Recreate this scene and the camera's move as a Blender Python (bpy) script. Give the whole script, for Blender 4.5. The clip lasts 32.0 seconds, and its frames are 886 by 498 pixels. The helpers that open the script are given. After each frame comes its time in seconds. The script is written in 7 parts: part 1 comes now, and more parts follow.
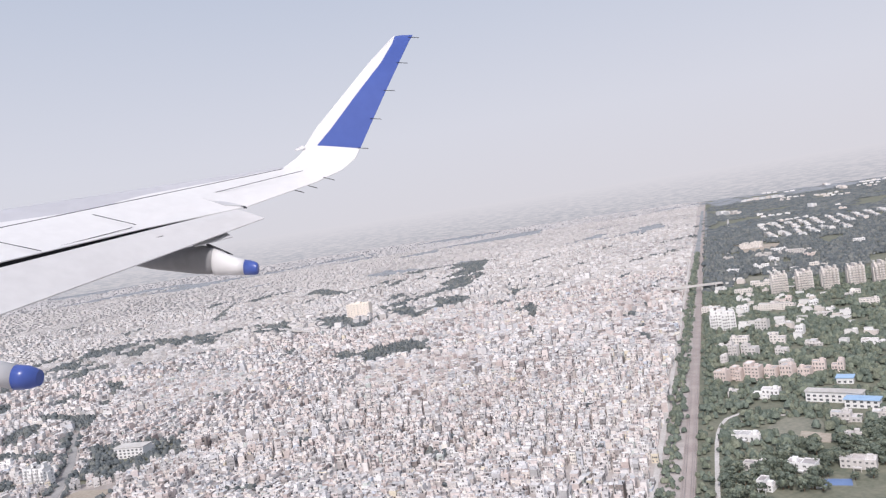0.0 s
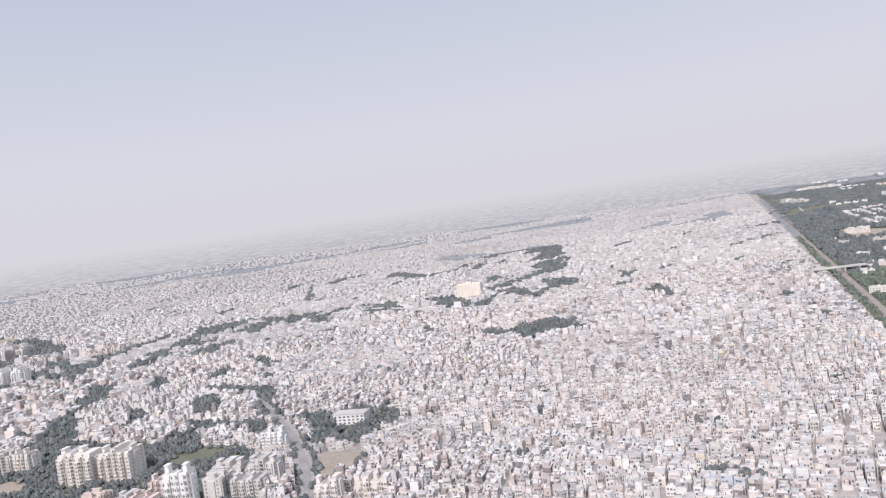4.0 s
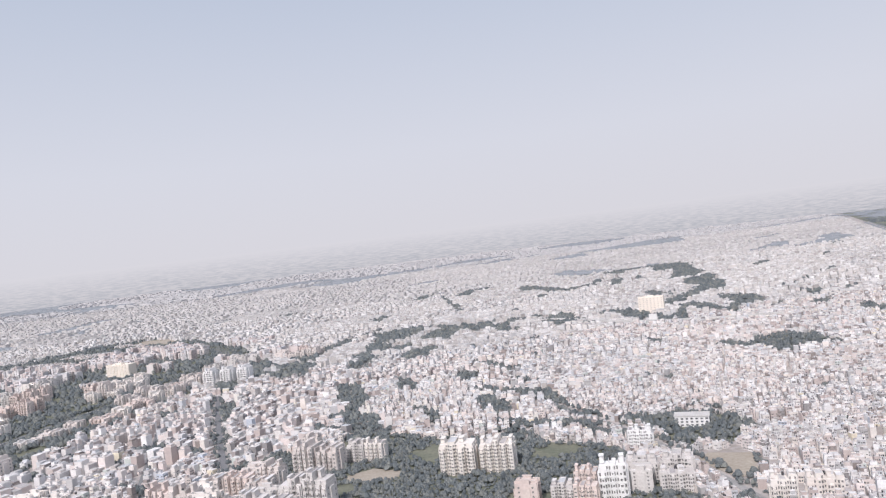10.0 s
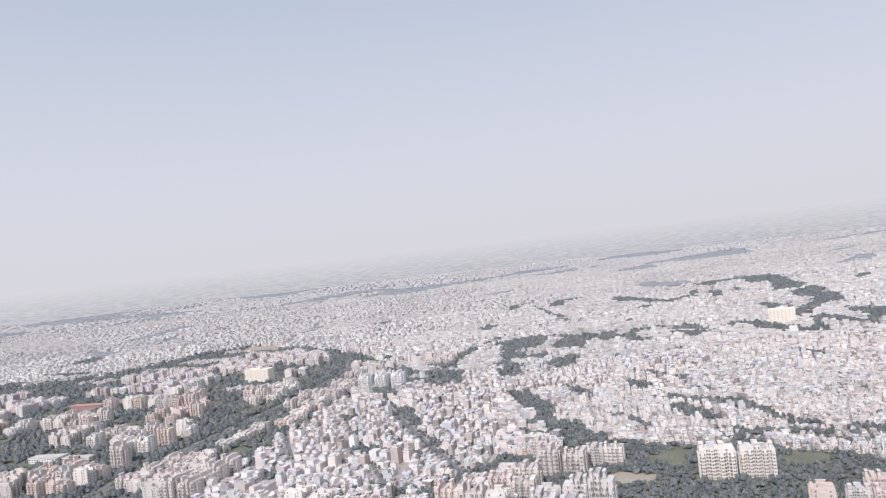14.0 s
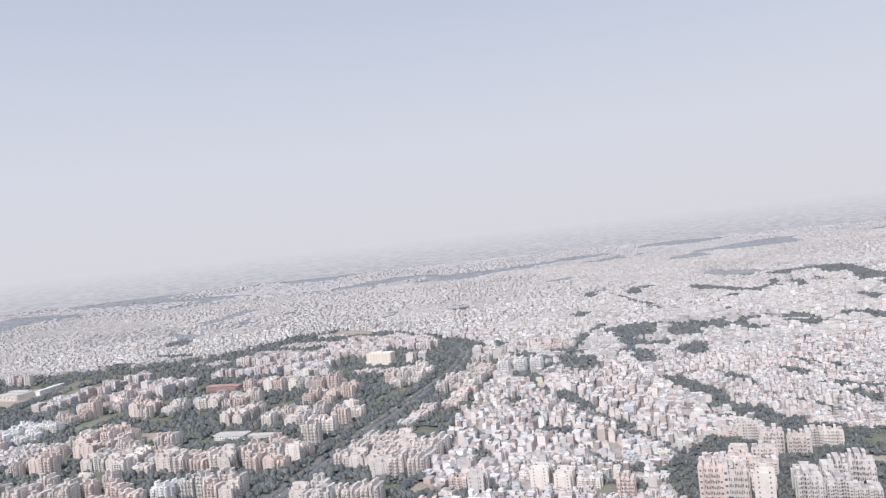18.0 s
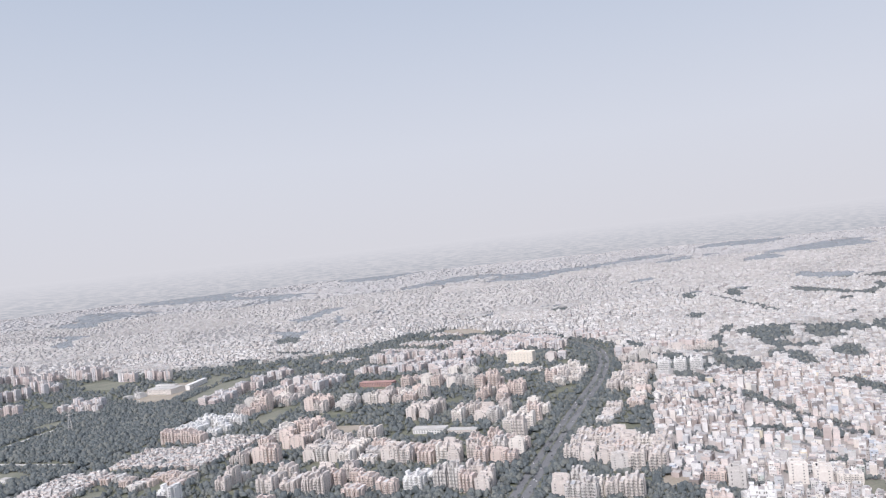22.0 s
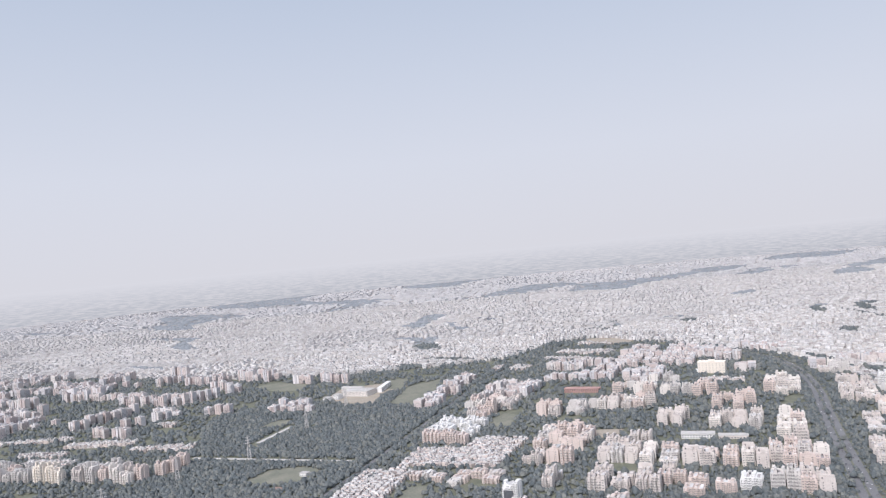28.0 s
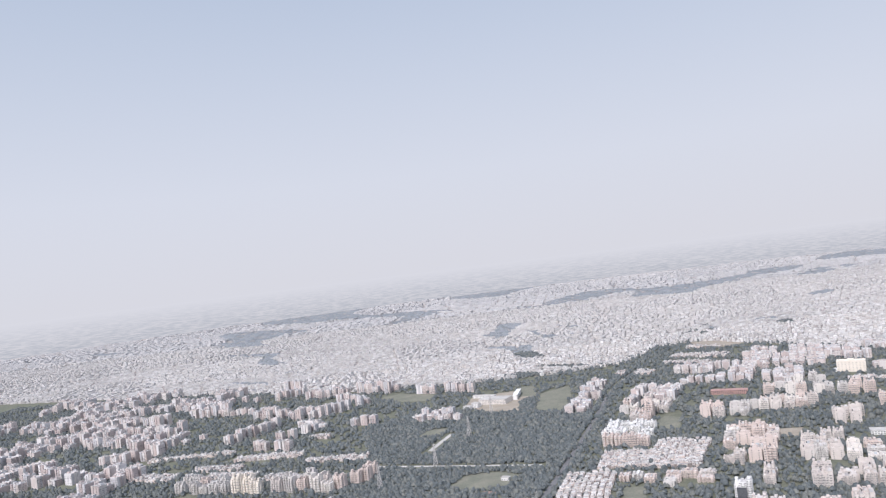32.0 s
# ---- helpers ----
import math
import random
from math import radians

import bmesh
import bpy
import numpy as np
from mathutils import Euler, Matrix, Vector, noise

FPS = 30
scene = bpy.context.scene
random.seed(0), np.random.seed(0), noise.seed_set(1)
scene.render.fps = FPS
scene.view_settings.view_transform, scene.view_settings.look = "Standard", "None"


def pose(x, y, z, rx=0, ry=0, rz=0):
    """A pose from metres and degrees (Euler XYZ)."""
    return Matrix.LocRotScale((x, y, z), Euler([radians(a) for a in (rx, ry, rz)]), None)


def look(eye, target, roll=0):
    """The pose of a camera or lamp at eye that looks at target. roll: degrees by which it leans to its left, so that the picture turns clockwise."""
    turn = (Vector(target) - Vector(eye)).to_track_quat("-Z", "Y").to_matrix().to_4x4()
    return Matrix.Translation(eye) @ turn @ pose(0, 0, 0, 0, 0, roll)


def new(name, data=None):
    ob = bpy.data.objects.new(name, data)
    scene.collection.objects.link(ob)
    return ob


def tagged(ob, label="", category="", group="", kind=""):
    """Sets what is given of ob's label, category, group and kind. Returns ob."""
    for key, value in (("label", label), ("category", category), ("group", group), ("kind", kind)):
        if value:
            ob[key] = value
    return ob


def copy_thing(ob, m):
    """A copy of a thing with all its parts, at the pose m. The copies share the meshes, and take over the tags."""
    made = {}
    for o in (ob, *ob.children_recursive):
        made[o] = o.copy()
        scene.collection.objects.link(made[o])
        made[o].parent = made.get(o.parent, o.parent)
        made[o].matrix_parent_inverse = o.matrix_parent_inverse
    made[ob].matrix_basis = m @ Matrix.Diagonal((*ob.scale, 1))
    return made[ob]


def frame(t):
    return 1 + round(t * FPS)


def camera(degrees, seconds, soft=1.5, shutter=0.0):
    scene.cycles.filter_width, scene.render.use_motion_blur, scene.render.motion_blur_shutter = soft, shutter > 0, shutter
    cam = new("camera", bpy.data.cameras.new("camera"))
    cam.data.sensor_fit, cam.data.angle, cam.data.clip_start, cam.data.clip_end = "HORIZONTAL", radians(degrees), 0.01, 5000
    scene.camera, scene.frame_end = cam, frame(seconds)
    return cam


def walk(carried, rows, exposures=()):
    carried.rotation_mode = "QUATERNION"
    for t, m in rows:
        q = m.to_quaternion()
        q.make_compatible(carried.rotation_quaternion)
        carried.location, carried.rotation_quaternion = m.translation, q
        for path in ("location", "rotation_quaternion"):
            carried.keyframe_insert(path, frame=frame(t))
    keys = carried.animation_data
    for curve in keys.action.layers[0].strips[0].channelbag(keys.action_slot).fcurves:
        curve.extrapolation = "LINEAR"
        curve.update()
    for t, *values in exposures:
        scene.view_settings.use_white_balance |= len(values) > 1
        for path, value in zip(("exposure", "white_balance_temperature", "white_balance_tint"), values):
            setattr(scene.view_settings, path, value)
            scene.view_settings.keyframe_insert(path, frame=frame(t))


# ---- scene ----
cam = camera(61.25, 32.0, soft=1.31)
PATH = [
    (0, (0.01, 0.00, 94.79), (27.401, 96.110, 91.247), -8.51),
    (0.5, (-12.09, 4.36, 95.08), (14.668, 100.648, 91.610), -8.58),
    (1, (-24.15, 8.52, 95.43), (1.988, 104.981, 92.054), -8.59),
    (1.5, (-36.20, 12.49, 95.84), (-10.472, 109.073, 92.854), -8.65),
    (2, (-48.25, 16.26, 96.31), (-22.763, 112.929, 93.760), -8.63),
    (2.5, (-60.30, 19.85, 96.84), (-34.919, 116.543, 94.134), -8.53),
    (3, (-72.37, 23.26, 97.43), (-47.232, 119.984, 93.900), -8.25),
    (3.5, (-84.46, 26.48, 98.08), (-59.728, 123.277, 93.787), -8.12),
    (4, (-96.60, 29.52, 98.78), (-72.337, 126.426, 94.291), -8.06),
    (4.5, (-108.78, 32.38, 99.55), (-85.023, 129.423, 95.345), -8.01),
    (5, (-121.02, 35.06, 100.37), (-97.757, 132.249, 96.759), -7.95),
    (5.5, (-133.33, 37.57, 101.25), (-110.513, 134.887, 98.344), -7.89),
    (6, (-145.71, 39.90, 102.19), (-123.277, 137.331, 100.020), -7.82),
    (6.5, (-158.18, 42.07, 103.18), (-136.125, 139.600, 101.876), -7.71),
    (7, (-170.73, 44.07, 104.24), (-149.106, 141.699, 103.239), -7.47),
    (7.5, (-183.39, 45.91, 105.35), (-162.057, 143.594, 103.956), -7.34),
    (8, (-196.15, 47.58, 106.51), (-175.261, 145.339, 103.926), -7.17),
    (8.5, (-209.03, 49.09, 107.73), (-188.716, 146.948, 104.266), -7.09),
    (9, (-222.03, 50.45, 109.01), (-202.360, 148.445, 105.740), -6.97),
    (9.5, (-235.15, 51.66, 110.33), (-216.130, 149.802, 107.944), -6.89),
    (10, (-248.41, 52.71, 111.71), (-230.018, 150.995, 110.277), -6.83),
    (10.5, (-261.80, 53.62, 113.14), (-243.979, 152.011, 112.207), -6.61),
    (11, (-275.34, 54.38, 114.63), (-258.076, 152.874, 114.045), -6.42),
    (11.5, (-289.02, 55.00, 116.16), (-272.380, 153.601, 115.803), -6.27),
    (12, (-302.86, 55.47, 117.74), (-286.882, 154.190, 117.532), -6.14),
    (12.5, (-316.85, 55.82, 119.37), (-301.477, 154.629, 119.361), -6.17),
    (13, (-331.00, 56.03, 121.04), (-316.145, 154.917, 121.145), -6.25),
    (13.5, (-345.31, 56.11, 122.76), (-330.873, 155.057, 123.042), -6.41),
    (14, (-359.79, 56.06, 124.52), (-345.645, 155.051, 124.935), -6.47),
    (14.5, (-374.44, 55.89, 126.33), (-360.418, 154.896, 126.907), -6.49),
    (15, (-389.26, 55.59, 128.17), (-375.387, 154.625, 128.539), -6.47),
    (15.5, (-404.25, 55.18, 130.05), (-390.587, 154.244, 129.850), -6.43),
    (16, (-419.42, 54.66, 131.97), (-405.997, 153.749, 131.024), -6.38),
    (16.5, (-434.76, 54.02, 133.93), (-421.595, 153.138, 132.240), -6.34),
    (17, (-450.28, 53.28, 135.92), (-437.391, 152.423, 133.808), -6.32),
    (17.5, (-465.97, 52.43, 137.94), (-453.497, 151.635, 136.167), -6.25),
    (18, (-481.84, 51.48, 139.99), (-469.867, 150.757, 138.745), -6.11),
    (18.5, (-497.89, 50.44, 142.07), (-486.418, 149.777, 141.587), -6.10),
    (19, (-514.11, 49.30, 144.17), (-503.200, 148.702, 143.849), -6.03),
    (19.5, (-530.51, 48.07, 146.30), (-520.062, 147.519, 145.425), -6.02),
    (20, (-547.08, 46.75, 148.45), (-537.073, 146.239, 146.790), -5.92),
    (20.5, (-563.82, 45.36, 150.62), (-554.393, 144.881, 148.213), -5.88),
    (21, (-580.73, 43.88, 152.80), (-572.028, 143.462, 150.160), -5.92),
    (21.5, (-597.81, 42.32, 155.01), (-589.648, 141.970, 153.040), -5.94),
    (22, (-615.05, 40.70, 157.22), (-607.221, 140.386, 156.272), -5.91),
    (22.5, (-632.45, 39.00, 159.44), (-624.735, 138.706, 159.559), -5.86),
    (23, (-650.01, 37.25, 161.67), (-642.324, 136.947, 162.530), -5.75),
    (23.5, (-667.72, 35.43, 163.91), (-660.026, 135.123, 165.235), -5.65),
    (24, (-685.59, 33.55, 166.15), (-677.918, 133.248, 167.662), -5.60),
    (24.5, (-703.59, 31.63, 168.39), (-696.065, 131.335, 169.667), -5.50),
    (25, (-721.74, 29.65, 170.62), (-714.399, 129.376, 171.744), -5.46),
    (25.5, (-740.02, 27.63, 172.85), (-733.126, 127.390, 173.780), -5.38),
    (26, (-758.43, 25.57, 175.07), (-751.984, 125.362, 175.845), -5.27),
    (26.5, (-776.96, 23.48, 177.28), (-770.907, 123.292, 177.935), -5.16),
    (27, (-795.60, 21.35, 179.47), (-789.920, 121.187, 179.998), -5.09),
    (27.5, (-814.36, 19.19, 181.64), (-809.048, 119.053, 181.983), -5.09),
    (28, (-833.22, 17.02, 183.79), (-828.287, 116.894, 183.992), -5.16),
    (28.5, (-852.17, 14.82, 185.92), (-847.536, 114.709, 186.464), -5.33),
    (29, (-871.21, 12.61, 188.02), (-866.789, 112.503, 188.974), -5.64),
    (29.5, (-890.32, 10.38, 190.09), (-886.194, 110.292, 191.111), -5.92),
    (30, (-909.51, 8.15, 192.12), (-905.743, 108.078, 193.079), -6.27),
    (30.5, (-928.75, 5.92, 194.12), (-925.331, 105.860, 194.947), -6.64),
    (31, (-948.05, 3.69, 196.07), (-944.984, 103.644, 196.881), -6.86),
    (31.5, (-967.39, 1.47, 197.98), (-964.679, 101.431, 199.098), -6.90),
    (32, (-986.76, -0.73, 199.84), (-984.132, 99.214, 201.697), -6.94),
]
walk(cam, [(t, look(eye, target, roll)) for t, eye, target, roll in PATH],
     exposures=[(0, 0.0, 6450, 14), (12, 0.0, 6400, 13), (24, 0.0, 6310, 12), (28, 0.03, 6270, 12), (32, 0.03, 6240, 12)])

# ---- world, sun ----
SUN_AZ, SUN_EL = radians(238), radians(47)      # azimuth counter-clockwise from +x, elevation
world = bpy.data.worlds.new("hazy_sky")
scene.world = world
world.use_nodes = True
wn, wl = world.node_tree.nodes, world.node_tree.links
background = wn["Background"]
sky = wn.new("ShaderNodeTexSky")
sky.sky_type, sky.sun_disc = "NISHITA", False
sky.sun_elevation, sky.sun_rotation = SUN_EL, radians(90) - SUN_AZ
sky.air_density, sky.dust_density, sky.ozone_density = 1.0, 4.0, 2.0
dim = wn.new("ShaderNodeMix")
dim.data_type, dim.blend_type = "RGBA", "MULTIPLY"
dim.inputs["Factor"].default_value = 1.0
dim.inputs["B"].default_value = (0.10, 0.10, 0.10, 1)
wl.new(sky.outputs[0], dim.inputs["A"])
place = wn.new("ShaderNodeTexCoord")
split = wn.new("ShaderNodeSeparateXYZ")
wl.new(place.outputs["Generated"], split.inputs[0])
ramp = wn.new("ShaderNodeValToRGB")
ramp.color_ramp.interpolation = "EASE"
ramp.color_ramp.elements[0].position, ramp.color_ramp.elements[0].color = 0.0, (0.99, 0.99, 0.99, 1)
ramp.color_ramp.elements[1].position, ramp.color_ramp.elements[1].color = 0.9, (0.55, 0.55, 0.55, 1)
wl.new(split.outputs["Z"], ramp.inputs[0])
tone = wn.new("ShaderNodeValToRGB")
HORIZON = (0.69, 0.686, 0.718, 1)
tone.color_ramp.elements[0].position, tone.color_ramp.elements[0].color = 0.0, HORIZON
tone.color_ramp.elements[1].position, tone.color_ramp.elements[1].color = 0.45, (0.518, 0.604, 0.738, 1)
high = tone.color_ramp.elements.new(0.75)
high.color = (0.80, 0.87, 1.02, 1)
mid = tone.color_ramp.elements.new(0.12)
mid.color = (0.682, 0.704, 0.766, 1)
wl.new(split.outputs["Z"], tone.inputs[0])
haze = wn.new("ShaderNodeMix")
haze.data_type = "RGBA"
wl.new(ramp.outputs[0], haze.inputs["Factor"])
wl.new(dim.outputs["Result"], haze.inputs["A"])
wl.new(tone.outputs[0], haze.inputs["B"])
wl.new(haze.outputs["Result"], background.inputs["Color"])
background.inputs["Strength"].default_value = 1.0

sun = new("sun", bpy.data.lights.new("sun", "SUN"))
sun.data.energy, sun.data.angle, sun.data.color = 3.25, radians(1.5), (1.0, 0.955, 0.93)
toward = Vector((math.cos(SUN_EL) * math.cos(SUN_AZ), math.cos(SUN_EL) * math.sin(SUN_AZ), math.sin(SUN_EL)))
sun.matrix_world = look(toward * 900, (0, 0, 0))

rng = np.random.default_rng(7)


# ---- materials ----
def material(name, low, high, rough=0.85, scale=0.25, fine=3.0, spread=None, metal=0.0, bump=0.0, spec=0.3):
    """Two tones mixed by noise at two sizes; spread: a list of colours picked piece by piece."""
    m = bpy.data.materials.new(name)
    m.use_nodes = True
    n, l = m.node_tree.nodes, m.node_tree.links
    bsdf = n["Principled BSDF"]
    bsdf.inputs["Roughness"].default_value, bsdf.inputs["Metallic"].default_value = rough, metal
    bsdf.inputs["Specular IOR Level"].default_value = spec
    geo = n.new("ShaderNodeNewGeometry")
    big, small = n.new("ShaderNodeTexNoise"), n.new("ShaderNodeTexNoise")
    for tex, s in ((big, scale), (small, fine)):
        tex.inputs["Scale"].default_value, tex.inputs["Detail"].default_value = s, 3.0
        l.new(geo.outputs["Position"], tex.inputs["Vector"])
    both = n.new("ShaderNodeMath")
    both.operation = "MULTIPLY_ADD"
    both.inputs[1].default_value = 0.5
    l.new(big.outputs["Fac"], both.inputs[0])
    half = n.new("ShaderNodeMath")
    half.operation = "MULTIPLY"
    half.inputs[1].default_value = 0.5
    l.new(small.outputs["Fac"], half.inputs[0])
    l.new(half.outputs[0], both.inputs[2])
    r = n.new("ShaderNodeValToRGB")
    r.color_ramp.elements[0].position, r.color_ramp.elements[0].color = 0.36, (*low, 1)
    r.color_ramp.elements[1].position, r.color_ramp.elements[1].color = 0.64, (*high, 1)
    l.new(both.outputs[0], r.inputs[0])
    out = r.outputs[0]
    if spread:
        pick = n.new("ShaderNodeValToRGB")
        pick.color_ramp.interpolation = "CONSTANT"
        e = pick.color_ramp.elements
        e[0].position, e[0].color = 0, (*spread[0], 1)
        e[1].position, e[1].color = 1 / len(spread), (*spread[1], 1)
        for k in range(2, len(spread)):
            e.new(k / len(spread)).color = (*spread[k], 1)
        chance = n.new("ShaderNodeMath")
        chance.operation = "ADD"
        info = n.new("ShaderNodeObjectInfo")
        l.new(geo.outputs["Random Per Island"], chance.inputs[0])
        l.new(info.outputs["Random"], chance.inputs[1])
        wrap = n.new("ShaderNodeMath")
        wrap.operation = "FRACT"
        l.new(chance.outputs[0], wrap.inputs[0])
        l.new(wrap.outputs[0], pick.inputs[0])
        mix = n.new("ShaderNodeMix")
        mix.data_type, mix.blend_type = "RGBA", "MULTIPLY"
        mix.inputs["Factor"].default_value = 1.0
        l.new(pick.outputs[0], mix.inputs["A"])
        l.new(out, mix.inputs["B"])
        out = mix.outputs["Result"]
    l.new(out, bsdf.inputs["Base Color"])
    if bump:
        b = n.new("ShaderNodeBump")
        b.inputs["Strength"].default_value, b.inputs["Distance"].default_value = 0.6, bump
        l.new(small.outputs["Fac"], b.inputs["Height"])
        l.new(b.outputs[0], bsdf.inputs["Normal"])
    return m


WALLS = [(0.773, 0.748, 0.728), (0.640, 0.602, 0.580), (0.832, 0.814, 0.803), (0.540, 0.500, 0.480), (0.716, 0.667, 0.629), (0.580, 0.562, 0.557), (0.696, 0.629, 0.605),
         (0.840, 0.825, 0.817), (0.400, 0.362, 0.348), (0.580, 0.590, 0.614), (0.773, 0.733, 0.681), (0.677, 0.653, 0.642), (0.821, 0.804, 0.799), (0.500, 0.464, 0.444)]
ROOFS = [(0.560, 0.533, 0.520), (0.470, 0.440, 0.430), (0.640, 0.616, 0.608), (0.420, 0.396, 0.392), (0.540, 0.497, 0.475), (0.610, 0.587, 0.573),
         (0.510, 0.498, 0.494), (0.754, 0.743, 0.737), (0.360, 0.336, 0.332), (0.540, 0.550, 0.562), (0.690, 0.667, 0.652)]
